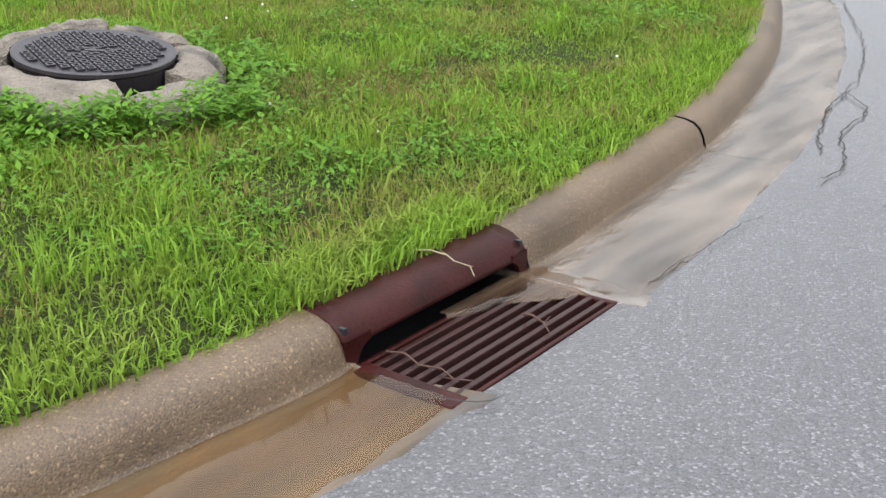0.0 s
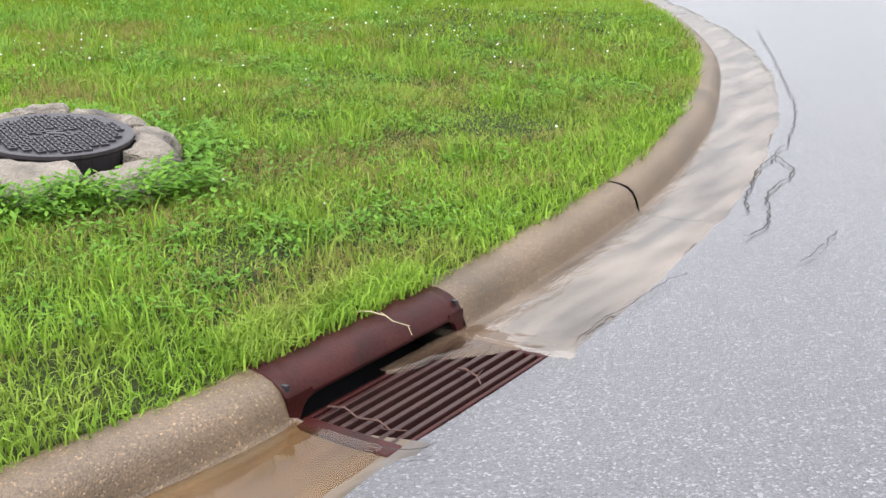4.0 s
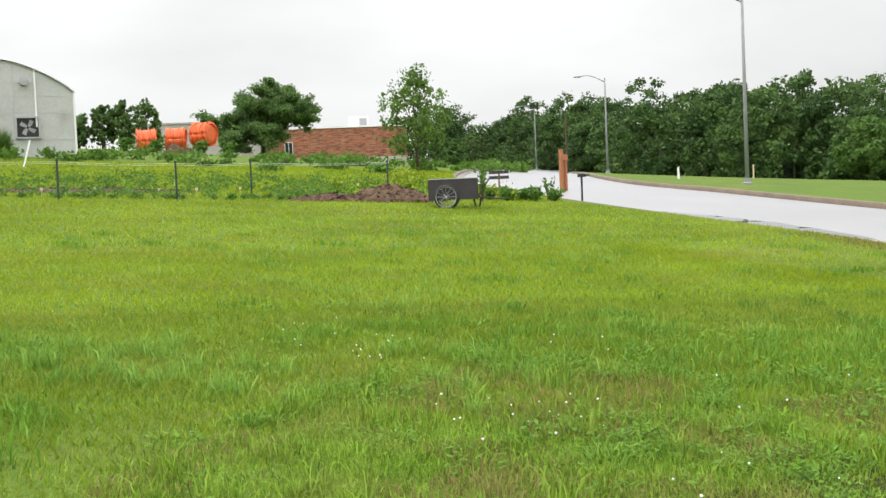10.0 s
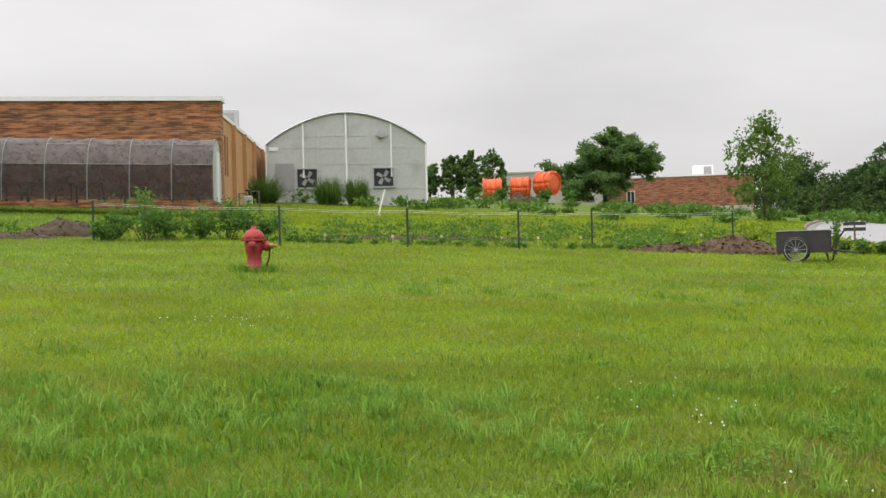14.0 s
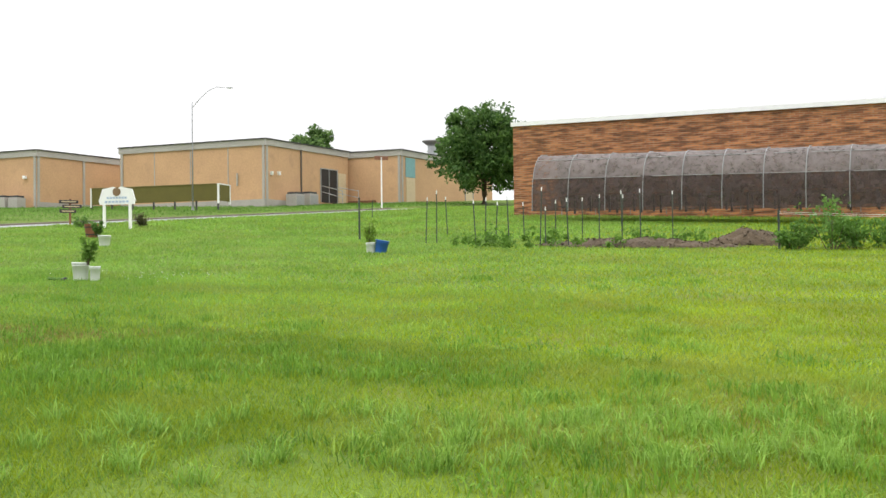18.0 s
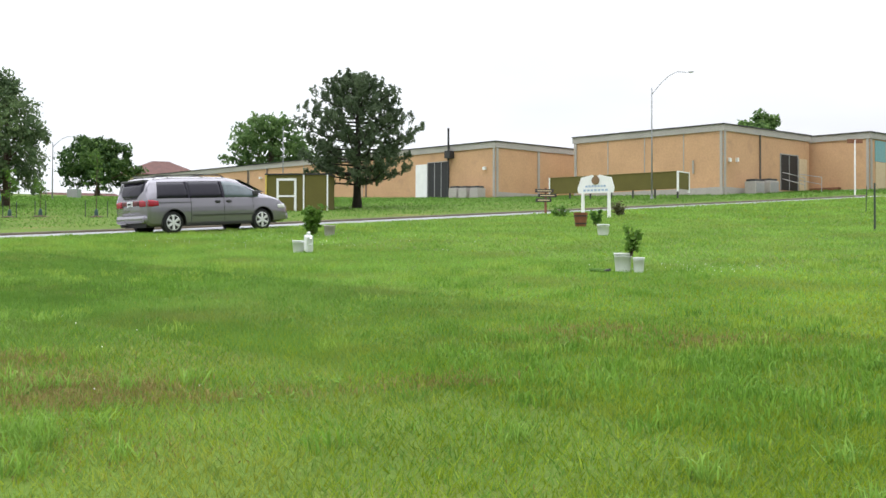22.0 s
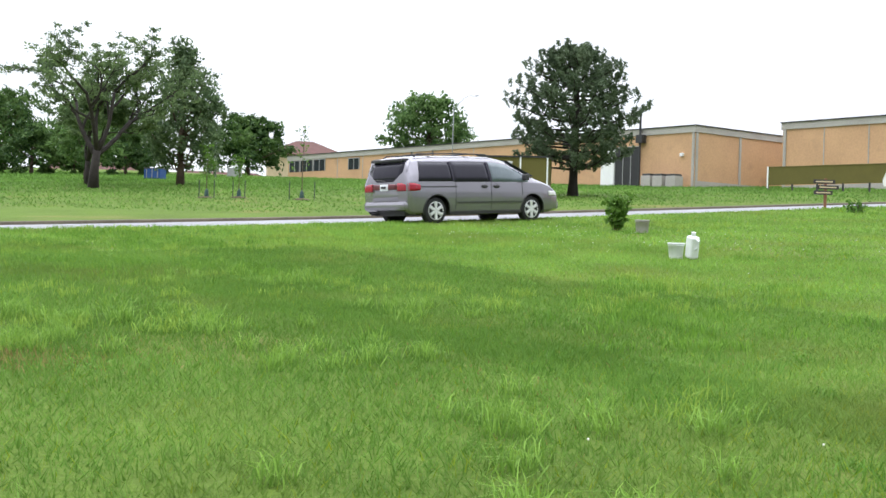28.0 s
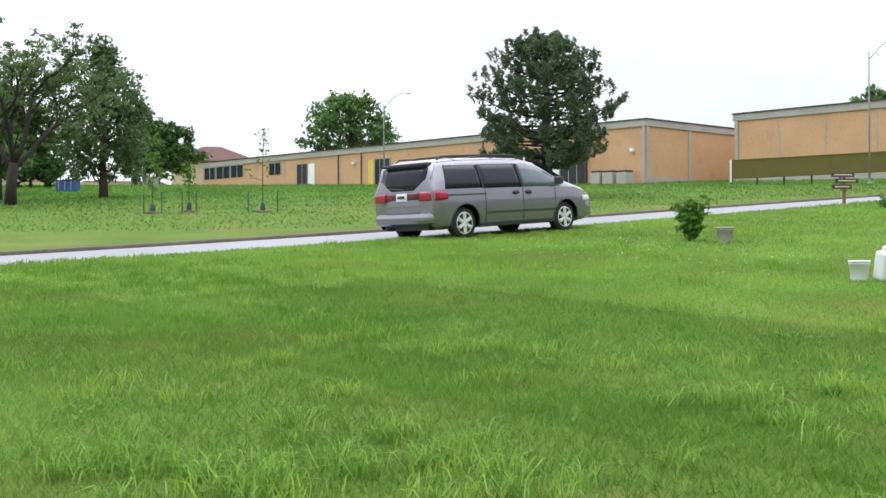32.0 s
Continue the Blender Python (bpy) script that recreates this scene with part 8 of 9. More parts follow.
run = curve(np.vstack([[p_far - AL * 0.015], right_all[(right_all[:, 1] < 16)][::2]]), 0.05)
water_sheet("water_gutter", run, 0.13, 0.53, "shallow muddy water running down the gutter")
water_sheet("water_puddle", curve(np.vstack([left_run[-25:-1:2], [p_near + AL * 0.01]]), 0.06), 0.150, 0.47, "thin film of rusty brown water in the gutter", 0.10, 0.012, M_STAIN)
bm = bmesh.new()
prev = None
for k in range(31):
    u = k / 30
    x = INLET + 0.06 - 0.46 * u
    wide = 0.30 * (1 - u) ** 1.4 + 0.02 + 0.03 * noise.noise((x * 16, 2.0, 0.4))
    row_ = [bm.verts.new(local(x, 0.135 + wide * j / 6 * (1 if j < 6 else 1.02), gz + 0.012 - (0.010 if j == 6 else 0) + 0.003 * noise.noise((x * 30, j * 1.7, 3.0)))) for j in range(7)]
    if prev:
        for j in range(6):
            bm.faces.new((prev[j], row_[j], row_[j + 1], prev[j + 1]))
    prev = row_
tagged(part("water_inflow", bm, M_INFLOW, None, "", True), "muddy water pouring over the grate into the drain", "water", kind="structure")

# still puddles along the edge of the main road
def puddle(a, b, o0, o1, label):
    """A pool that follows the kerb from one height of the plan (y) to another, with a ragged edge."""
    line = curve(kerb_line[(kerb_line[:, 1] > a) & (kerb_line[:, 1] < b)], 0.2)
    nrm = -normals(line)
    fl = np.array([(o0 + o1) / 2])
    n = len(line)
    vs = []
    for i, p in enumerate(line):
        u = i / (n - 1)
        half = (o1 - o0) / 2 * math.sin(math.pi * u) ** 0.6
        mid = (o0 + o1) / 2
        e0 = mid - half * (1 + 0.4 * noise.noise((u * 9, 1.0, a)))
        e1 = mid + half * (1 + 0.6 * noise.noise((u * 7, 5.0, a)))
        z = max(float(land(*(p + nrm[i] * o))) for o in (e0, mid, e1)) - 0.062
        for o in (e0, mid, e1):
            q = p + nrm[i] * o
            vs.append((q[0], q[1], z))
    fs = [(3 * i + k, 3 * i + k + 1, 3 * i + k + 4, 3 * i + k + 3) for i in range(n - 1) for k in range(2)]
    return tagged(new("water_pool", mesh_from("water_pool", vs, fs, M_POOL, True)), label, "water", kind="structure")


puddle(23.0, 30.5, 0.3, 1.1, "dark still puddle at the edge of the main road")
puddle(14.6, 18.2, 0.3, 1.1, "dark still puddle by the sign pole")

# cracks in the street
M_CRACK = material("open_crack", (0.035, 0.032, 0.03), 0.9, vary=0.3)


def crack(pts, w, label):
    line = curve(pts, 0.025)
    line = line + np.array([[0.022 * noise.noise((x * 14, y * 14, 3.1)), 0.022 * noise.noise((x * 14, y * 14, 9.7))] for x, y in line])
    nrm = normals(line)
    bm = bmesh.new()
    prev = None
    for i, (p, q) in enumerate(zip(line, nrm)):
        ww = w * (0.45 + 0.9 * abs(noise.noise((p[0] * 20, p[1] * 20, 6.0)))) * (0.2 if i in (0, len(line) - 1) else 1)
        d = float(side(kerb_line[::2], kerb_n[::2], np.array([p[0]]), np.array([p[1]]))[0])
        j = int(np.argmin(((kerb_line - p) ** 2).sum(1)))
        z = float(land(*kerb_line[j])) - KERB_H + 0.008 + 0.09 * min(1, max(0, d - GUTTER) / 4) + 0.012
        pair = [bm.verts.new((p[0] + q[0] * ww, p[1] + q[1] * ww, z)), bm.verts.new((p[0] - q[0] * ww, p[1] - q[1] * ww, z))]
        if prev:
            bm.faces.new((prev[0], prev[1], pair[1], pair[0]))
        prev = pair
    return tagged(part("crack", bm, M_CRACK), label, "crack", kind="structure")


crack([(1.76, 4.98), (1.61, 4.78), (1.55, 4.44), (1.29, 4.11), (1.14, 3.78), (1.05, 3.60), (0.90, 3.47)], 0.0055, "dark crack along a broken asphalt patch")
crack([(1.61, 4.78), (1.42, 4.53), (1.14, 4.01), (1.08, 3.84)], 0.006, "dark crack round a broken asphalt patch")
crack([(1.28, 3.47), (1.15, 3.31), (0.98, 3.13)], 0.0035, "thin crack in the wet street")
crack([(3.28, 8.94), (2.84, 7.59), (2.47, 6.55), (2.15, 5.72), (1.76, 4.98)], 0.0045, "worn seam between the gutter and the asphalt")
crack([(0.02, 2.58), (0.10, 2.68), (0.40, 2.99), (0.56, 3.13)], 0.003, "broken asphalt edge beside the gutter")
crack([(-0.66, 1.99), (-0.57, 1.94), (-0.50, 1.96)], 0.004, "thin crack in the asphalt by the grate")

# ---- the manhole in the lawn, ringed with stones ----
MH = Vector((-1.713, 4.268, 0.483))
MH_POSE = Matrix.Translation(MH) @ pose(0, 0, 0, 4.0, 5.0, 0)   # it lies with the slope of the bank
manhole = thing("manhole", MH_POSE @ Matrix.Scale(0.95, 4), "round black cast-iron manhole cover with a square-patterned top", "manhole")
part("ring", lathe(bmesh.new(), [(0.27, -0.25), (0.285, -0.25), (0.318, -0.02), (0.325, -0.012), (0.325, 0.004), (0.315, 0.006), (0.27, 0.0)], 40), M_LID, manhole, "black iron rim")
part("lid", lathe(bmesh.new(), [(0.01, -0.04), (0.305, -0.04), (0.305, 0.0), (0.01, 0.002)], 40), M_LID, manhole)
stud = None
for i in range(-6, 7):
    for j in range(-6, 7):
        x, y = i * 0.044, j * 0.044
        if math.hypot(x, y) > 0.275 or math.hypot(x * 0.75, y * 1.6) < 0.075:
            continue
        if stud is None:
            b = bmesh.new()
            for (x0, y0, x1, y1) in ((-.017, -.017, .017, -.009), (-.017, .009, .017, .017), (-.017, -.009, -.009, .009), (.009, -.009, .017, .009)):
                box(b, x0, y0, 0.0, x1, y1, 0.009)
            stud = bpy.data.meshes.new("stud")
            b.to_mesh(stud)
            b.free()
            stud.materials.append(M_LID)
        o = part("stud", stud, M_LID, manhole)
        o.matrix_local = pose(0, 0, 0, 0, 0, 27) @ pose(x, y, 0.001, 0, 0, 0)
b = bmesh.new()
for k in range(9):
    a = 2 * math.pi * k / 9
    box(b, math.cos(a) * 0.07 - 0.012, math.sin(a) * 0.035 - 0.008, 0.0, math.cos(a) * 0.07 + 0.012, math.sin(a) * 0.035 + 0.008, 0.008)
box(b, -0.04, -0.012, 0.0, 0.04, 0.012, 0.008)
part("cast_mark", b, M_LID, manhole, "worn raised mark")


def slab(name, a0, a1, r0, r1, top, thick, label, seed):
    """A rough slab that covers a sector of the ring round the lid."""
    bm = bmesh.new()
    na, nr = 14, 6
    top_v, low_v = [], []
    for i in range(na + 1):
        a = radians(a0 + (a1 - a0) * i / na)
        rt, rl = [], []
        for k in range(nr + 1):
            u = k / nr
            e = 0.045 * noise.noise((math.cos(a) * 4 + seed, math.sin(a) * 4, 2.0))
            rin = r0 + 0.02 * noise.noise((math.cos(a) * 6 + seed, math.sin(a) * 6, 5.0))
            r = rin + (r1 + e - rin) * u
            x, y = math.cos(a) * r, math.sin(a) * r
            edge = min(u, 1 - u, i / na * 2.2, (na - i) / na * 2.2)
            z = top + 0.018 * noise.noise((x * 7 + seed, y * 7, 1.0)) + 0.010 * noise.noise((x * 22, y * 22, seed)) - 0.075 * u ** 4 - 0.020 * max(0, 1 - edge * 13) ** 2 + 0.025
            rt.append(bm.verts.new((x, y, z)))
            rl.append(bm.verts.new((x * (1 + 0.02 * u), y * (1 + 0.02 * u), z - thick)))
        top_v.append(rt)
        low_v.append(rl)
    for i in range(na):
        for k in range(nr):
            bm.faces.new((top_v[i][k], top_v[i][k + 1], top_v[i + 1][k + 1], top_v[i + 1][k]))
            bm.faces.new((low_v[i][k], low_v[i + 1][k], low_v[i + 1][k + 1], low_v[i][k + 1]))
    edge_t = [r[0] for r in top_v] + top_v[-1][1:] + [r[-1] for r in reversed(top_v[:-1])] + top_v[0][-2:0:-1]
    edge_l = [r[0] for r in low_v] + low_v[-1][1:] + [r[-1] for r in reversed(low_v[:-1])] + low_v[0][-2:0:-1]
    for k in range(len(edge_t)):
        bm.faces.new((edge_t[k], edge_l[k], edge_l[(k + 1) % len(edge_t)], edge_t[(k + 1) % len(edge_t)]))
    bmesh.ops.recalc_face_normals(bm, faces=bm.faces)
    ob = part(name, bm, M_STONE, None, "", False)
    ob.matrix_world = MH_POSE
    return tagged(ob, label, "stone", group="stones round the manhole")


slab("stone", 212, 291, 0.315, 0.575, -0.030, 0.17, "long pale limestone slab with weeds at its foot", 1.0)
slab("stone", 294, 333, 0.37, 0.66, -0.060, 0.15, "rough grey limestone slab beside the manhole", 2.3)
slab("stone", 335, 394, 0.315, 0.50, -0.030, 0.14, "flat weathered limestone slab beside the manhole", 3.1)
slab("stone", 36, 89, 0.313, 0.455, -0.014, 0.14, "curved pale limestone slab behind the manhole", 4.7)
slab("stone", 91, 125, 0.335, 0.48, -0.004, 0.14, "square-ended grey stone behind the manhole", 5.9)
slab("stone", 127, 196, 0.315, 0.46, -0.016, 0.15, "broad limestone slab sunk in the grass", 7.7)


# ---- grass ----
LO, LL, LC = np.array([-0.93, 2.30]), np.array([0.757, 0.653]), np.array([0.653, -0.757])   # the lawn's own frame: origin, along and across the street


def fast_mesh(name, verts, quads, tris, mat):
    me = bpy.data.meshes.new(name)
    nv, nq, nt = len(verts), len(quads), len(tris)
    me.vertices.add(nv)
    me.vertices.foreach_set("co", np.asarray(verts, np.float32).ravel())
    me.loops.add(nq * 4 + nt * 3)
    me.loops.foreach_set("vertex_index", np.concatenate([np.asarray(quads, np.int32).ravel(), np.asarray(tris, np.int32).ravel()]))
    me.polygons.add(nq + nt)
    me.polygons.foreach_set("loop_start", np.concatenate([np.arange(nq) * 4, nq * 4 + np.arange(nt) * 3]).astype(np.int32))
    me.update(calc_edges=True)
    me.validate()
    me.materials.append(mat)
    return me


rng = np.random.default_rng(7)


def blades(x, y, height, width, lean, z0=None):
    """Arrays of a bent blade of grass at each place."""
    n = len(x)
    z = (land(x, y) if z0 is None else z0) - 0.008
    ang = rng.uniform(0, 2 * math.pi, n)
    face = rng.uniform(0, 2 * math.pi, n)
    h = height * rng.uniform(0.5, 1.25, n)
    w = width * rng.uniform(0.7, 1.3, n)
    tilt = lean * rng.uniform(0.1, 1.0, n)
    dx, dy = np.cos(ang), np.sin(ang)
    wx, wy = np.cos(face) * w / 2, np.sin(face) * w / 2
    mid = np.stack([x + dx * h * tilt * 0.3, y + dy * h * tilt * 0.3, z + h * 0.6], -1)
    tip = np.stack([x + dx * h * tilt, y + dy * h * tilt, z + h * (1 - 0.25 * tilt)], -1)
    base = np.stack([x, y, z], -1)
    off = np.stack([wx, wy, 0 * wx], -1)
    v = np.stack([base - off, base + off, mid + off * 0.8, mid - off * 0.8, tip], 1).reshape(-1, 3)
    i = np.arange(n) * 5
    return v, np.stack([i, i + 1, i + 2, i + 3], -1), np.stack([i + 3, i + 2, i + 4], -1)


G_NEAR = leafy("grass_blades", (0.026, 0.074, 0.006), (0.265, 0.425, 0.046), 0.5, 0.3, (0.285, 0.245, 0.078), 3.0)
# far pair paler than the close pair: low-angle light put into the colours
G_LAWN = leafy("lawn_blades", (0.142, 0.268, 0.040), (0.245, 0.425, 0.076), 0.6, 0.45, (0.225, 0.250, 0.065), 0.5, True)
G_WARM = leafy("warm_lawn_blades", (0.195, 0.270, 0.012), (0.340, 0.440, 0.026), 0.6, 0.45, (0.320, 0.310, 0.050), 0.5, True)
G_LAWN_NEAR = leafy("close_lawn_blades_dim", (0.090, 0.185, 0.026), (0.180, 0.325, 0.056), 0.6, 0.4, (0.200, 0.220, 0.060), 0.5, True)
G_WARM_NEAR = leafy("close_warm_blades_dim", (0.145, 0.215, 0.012), (0.275, 0.370, 0.026), 0.6, 0.4, (0.280, 0.265, 0.050), 0.5, True)
G_PARK = leafy("park_lawn_blades", (0.085, 0.175, 0.030), (0.160, 0.295, 0.054), 0.6, 0.4, None, 0.25, True)
G_DRY = leafy("dry_blades", (0.140, 0.112, 0.036), (0.290, 0.240, 0.090), 0.8, 0.3)
G_PALE = leafy("pale_tuft_blades", (0.150, 0.260, 0.030), (0.290, 0.420, 0.070), 0.5, 0.4)


def on_lawn(x, y, margin=0.06):
    d = side(kerb_line[::2], kerb_n[::2], x, y)
    s_, c_ = (x - O2[0]) * AL[0] + (y - O2[1]) * AL[1], (x - O2[0]) * AC[0] + (y - O2[1]) * AC[1]
    ok = (d < 0.08 - margin) & ~((s_ > -0.02) & (s_ < INLET + 0.02) & (c_ > 0.0)) & (np.hypot(x - MH.x, y - MH.y) > 0.50)
    return ok & (side(drive_line[::2], drive_n[::2], x, y) < -0.1)


def scatter(n, x0, x1, y0, y1, margin=0.06):
    x, y = rng.uniform(x0, x1, n), rng.uniform(y0, y1, n)
    k = on_lawn(x, y, margin)
    return x[k], y[k]


def patchy(x, y, scale, cut, seed=0.0):
    return np.array([noise.noise((a * scale, b * scale, seed)) for a, b in zip(x, y)]) > cut


def grass(name, x, y, h, w, lean, mat, label):
    v, q, t = blades(x, y, h, w, lean)
    return tagged(new(name, fast_mesh(name, v, q, t, mat)), label, "grass", kind="stuff")


x, y = scatter(230000, -3.9, 3.0, 1.2, 7.6)


def near_share(x, y):
    """How much of the long grass by the kerb stands at a place: it thins out over a metre or two."""
    return np.clip(np.minimum((x + 3.9) / 1.7, (7.6 - y) / 1.6), 0, 1)


k = rng.uniform(0, 1, len(x)) < near_share(x, y)
x, y = x[k], y[k]
tall = 0.044 + 0.056 * np.clip([0.5 + noise.noise((a * 1.7, b * 1.7, 2.0)) for a, b in zip(x, y)], 0, 1)
grass("grass_near", x, y, tall * 0.88, 0.0062, 1.25, G_NEAR, "bright green grass with upright blades by the kerb")
x, y = scatter(46000, -6.5, 3.2, 6.5, 14.0)
grass("grass_corner", x, y, 0.060, 0.0085, 1.0, G_NEAR, "bright green grass on the street corner")
# longer tufts that hang over the kerb and the hood
j = rng.integers(0, len(kerb_line), 60000)
sel = (kerb_line[j][:, 0] > -2.2) & (kerb_line[j][:, 1] < 9.5) & (kerb_line[j][:, 1] > 0.8)
j = j[sel][:9000]
while len(j) < 5000:
    j = np.concatenate([j, j])[:5000]
back_off = rng.uniform(0.0, 0.36, len(j))
px, py = (kerb_line[j] - kerb_n[j] * back_off[:, None] + rng.normal(0, 0.1, (len(j), 2)) * AL).T
k = on_lawn(px, py, 0.045)
grass("grass_edge", px[k], py[k], 0.085, 0.0058, 1.1, G_NEAR, "long grass blades leaning over the kerb")
x, y = scatter(60000, -3.4, 2.6, 1.2, 8.5, 0.14)
k = patchy(x, y, 1.3, -0.02, 5.0)
grass("grass_dry", x[k], y[k], 0.075, 0.0055, 1.2, G_DRY, "dry brown grass between the green blades")
# grass that hangs over the back of the hood
n_h = 2600
u_h, c_h = rng.uniform(-0.02, INLET + 0.02, n_h), -0.15 + 0.19 * rng.uniform(0, 1, n_h) ** 1.6
hx_, hy2 = O2[0] + AL[0] * u_h + AC[0] * c_h, O2[1] + AL[1] * u_h + AC[1] * c_h
v, q, t_ = blades(hx_, hy2, 0.075, 0.006, 1.2, land(*O2) + slope * u_h + 0.016)
tagged(new("grass_hood", fast_mesh("grass_hood", v, q, t_, G_NEAR)), "long grass hanging over the iron hood", "grass", kind="stuff")
# thin brown places by the stones
bx, by = np.repeat([-1.09, -1.31, -1.68, -0.74, -0.52], 500) + rng.normal(0, 0.13, 2500), np.repeat([3.75, 3.53, 3.27, 4.37, 4.10], 500) + rng.normal(0, 0.13, 2500)
k = on_lawn(bx, by)
grass("grass_brown", bx[k], by[k], 0.07, 0.005, 1.2, G_DRY, "brown dead grass by the manhole stones")
# the wide lawn
def band(n, near, far):
    """Places on the lawn between two distances from the kerb of the side street."""
    a = rng.uniform(-34.0, 12.0, n)
    d = rng.uniform(near, far, n)
    return LO[0] + LL[0] * a - LC[0] * d, LO[1] + LL[1] * a - LC[1] * d


def short_blades(name, n, a0, a1, near, far, h, w, label):
    """Mown grass: one narrow leaning blade at each place; yellower towards the main road, greener up the street."""
    a, d = rng.uniform(a0, a1, n), rng.uniform(near, far, n)
    x, y = LO[0] + LL[0] * a - LC[0] * d, LO[1] + LL[1] * a - LC[1] * d
    k = on_lawn(x, y) & (rng.uniform(0, 1, len(x)) > near_share(x, y) * (a > -4) * (d < 6))
    x, y = x[k], y[k]
    n = len(x)
    z = land(x, y) - 0.006
    ang, face = rng.uniform(0, 2 * math.pi, n), rng.uniform(0, 2 * math.pi, n)
    hh, ww = h * rng.uniform(0.45, 1.3, n), w * rng.uniform(0.3, 0.65, n)
    lean = hh * rng.uniform(0.2, 1.5, n)
    off = np.stack([np.cos(face) * ww, np.sin(face) * ww, 0 * ww], -1)
    base = np.stack([x, y, z], -1)
    tip = base + np.stack([np.cos(ang) * lean, np.sin(ang) * lean, hh], -1)
    v = np.stack([base - off, base + off, tip], 1)
    warm = rng.uniform(0, 1, n) < np.clip((a[k] + 16) / 14, 0.04, 0.9)
    # bands within nine metres take the dimmer copies
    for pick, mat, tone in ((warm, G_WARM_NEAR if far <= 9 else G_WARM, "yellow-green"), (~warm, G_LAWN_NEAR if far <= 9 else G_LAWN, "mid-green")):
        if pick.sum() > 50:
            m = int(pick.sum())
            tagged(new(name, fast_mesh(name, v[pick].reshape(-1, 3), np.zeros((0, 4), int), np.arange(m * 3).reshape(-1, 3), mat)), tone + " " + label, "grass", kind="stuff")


for nm, count, a0, a1, d0, d1, h, w, words in (
        ("lawn_grass", 340000, -28, 8, 4.5, 9.0, 0.055, 0.009, "short mown lawn grass"),
        ("lawn_grass_beyond", 190000, -52, 22, 30.0, 60.0, 0.09, 0.05, "rough lawn grass beyond the garden"),
        ("lawn_grass_middle", 230000, -32, 9, 9.0, 15.0, 0.055, 0.014, "short mown lawn grass up the slope"),
        ("lawn_grass_far", 180000, -36, 14, 15.0, 30.0, 0.060, 0.026, "short mown lawn grass further up the slope"),
        ("lawn_grass_street", 230000, -31, -5, 0.2, 5.5, 0.065, 0.009, "short mown lawn grass along the side street"),
        ("lawn_grass_south", 140000, -46, -28, 0.2, 15.0, 0.060, 0.020, "short mown lawn grass towards the drive"),
        ("lawn_grass_east", 90000, 8, 24, 0.2, 15.0, 0.055, 0.016, "short mown lawn grass by the main road"),
        ("lawn_grass_kerb", 90000, -7, 8, 0.2, 4.5, 0.055, 0.008, "short mown lawn grass beside the street")):
    short_blades(nm, count, a0, a1, d0, d1, h, w, words)
n_p = 170000
x, y = rng.uniform(-100, -40, n_p), rng.uniform(-50, 30, n_p)
k = (side(drive_line[::2], drive_n[::2], x, y) > DRIVE_W + 0.02) & (rng.uniform(0, 1, n_p) < np.clip(1.5 - np.hypot(x + 45, y + 8) / 60, 0.25, 1))
x, y = x[k], y[k]
n_p = len(x)
big = np.clip(np.hypot(x + 20, y) / 40, 0.8, 2.2) * rng.uniform(0.5, 1.3, n_p)
ang, face = rng.uniform(0, 2 * math.pi, n_p), rng.uniform(0, 2 * math.pi, n_p)
base = np.stack([x, y, land(x, y) - 0.006], -1)
off = np.stack([np.cos(face), np.sin(face), 0 * face], -1) * (0.024 * big)[:, None]
tip = base + np.stack([np.cos(ang), np.sin(ang), 0 * ang + 0.9], -1) * (0.085 * big)[:, None]
tagged(new("lawn_grass_park", fast_mesh("lawn_grass_park", np.stack([base - off, base + off, tip], 1).reshape(-1, 3), np.zeros((0, 4), int), np.arange(n_p * 3).reshape(-1, 3), G_PARK)), "mown green lawn grass beyond the drive", "grass", kind="stuff")
x, y = band(50000, 3.0, 16.0)
k = on_lawn(x, y)
x, y = x[k], y[k]
k = patchy(x, y, 0.30, 0.25, 8.0) & (rng.uniform(0, 1, len(x)) < 0.8)
spots = np.array([(-10.6, -2.3), (-9.3, -2.2), (-10.9, -3.2), (-13.6, 1.6), (-12.3, -4.0), (-16.6, -8.6), (-4.4, 8.0), (-7.4, 6.0), (-6.7, 11.8)])
for sx, sy in spots:
    x, y, k = np.append(x, sx + rng.normal(0, 0.42, 900)), np.append(y, sy + rng.normal(0, 0.42, 900)), np.append(k, np.full(900, True))
grass("lawn_dry", x[k], y[k], 0.040, 0.008, 1.3, G_DRY, "brownish thin patches in the lawn")
# dead brown patches worn into the lawn
x, y = np.zeros(0), np.zeros(0)
for sx, sy, ra, rb, n in ((-10.8, -2.8, 0.35, 0.40, 2300), (-10.3, -1.5, 0.28, 0.45, 1900), (-9.5, -2.7, 0.22, 0.30, 1300), (-9.0, -1.7, 0.22, 0.40, 1500), (-11.2, -0.3, 0.25, 0.30, 700), (-11.3, -3.4, 0.25, 0.35, 1100), (-12.4, -4.1, 0.25, 0.40, 1400), (-16.4, -9.1, 0.20, 0.30, 700), (-14.0, 1.1, 0.35, 0.45, 900), (-13.1, 2.1, 0.30, 0.45, 800)):
    x, y = np.append(x, sx + rng.normal(0, ra, n)), np.append(y, sy + rng.normal(0, rb, n))
k = patchy(x, y, 0.16, -0.25, 5.0)
grass("lawn_dead", x[k], y[k], 0.078, 0.0085, 1.3, G_DRY, "dead brown patches worn into the lawn")
cx, cy = band(800, 0.6, 22.0)
k = on_lawn(cx, cy) & patchy(cx, cy, 0.25, 0.02, 3.0)
cx, cy = cx[k], cy[k]
x = np.repeat(cx, 55) + rng.normal(0, 0.10, len(cx) * 55)
y = np.repeat(cy, 55) + rng.normal(0, 0.10, len(cx) * 55)
k = on_lawn(x, y)
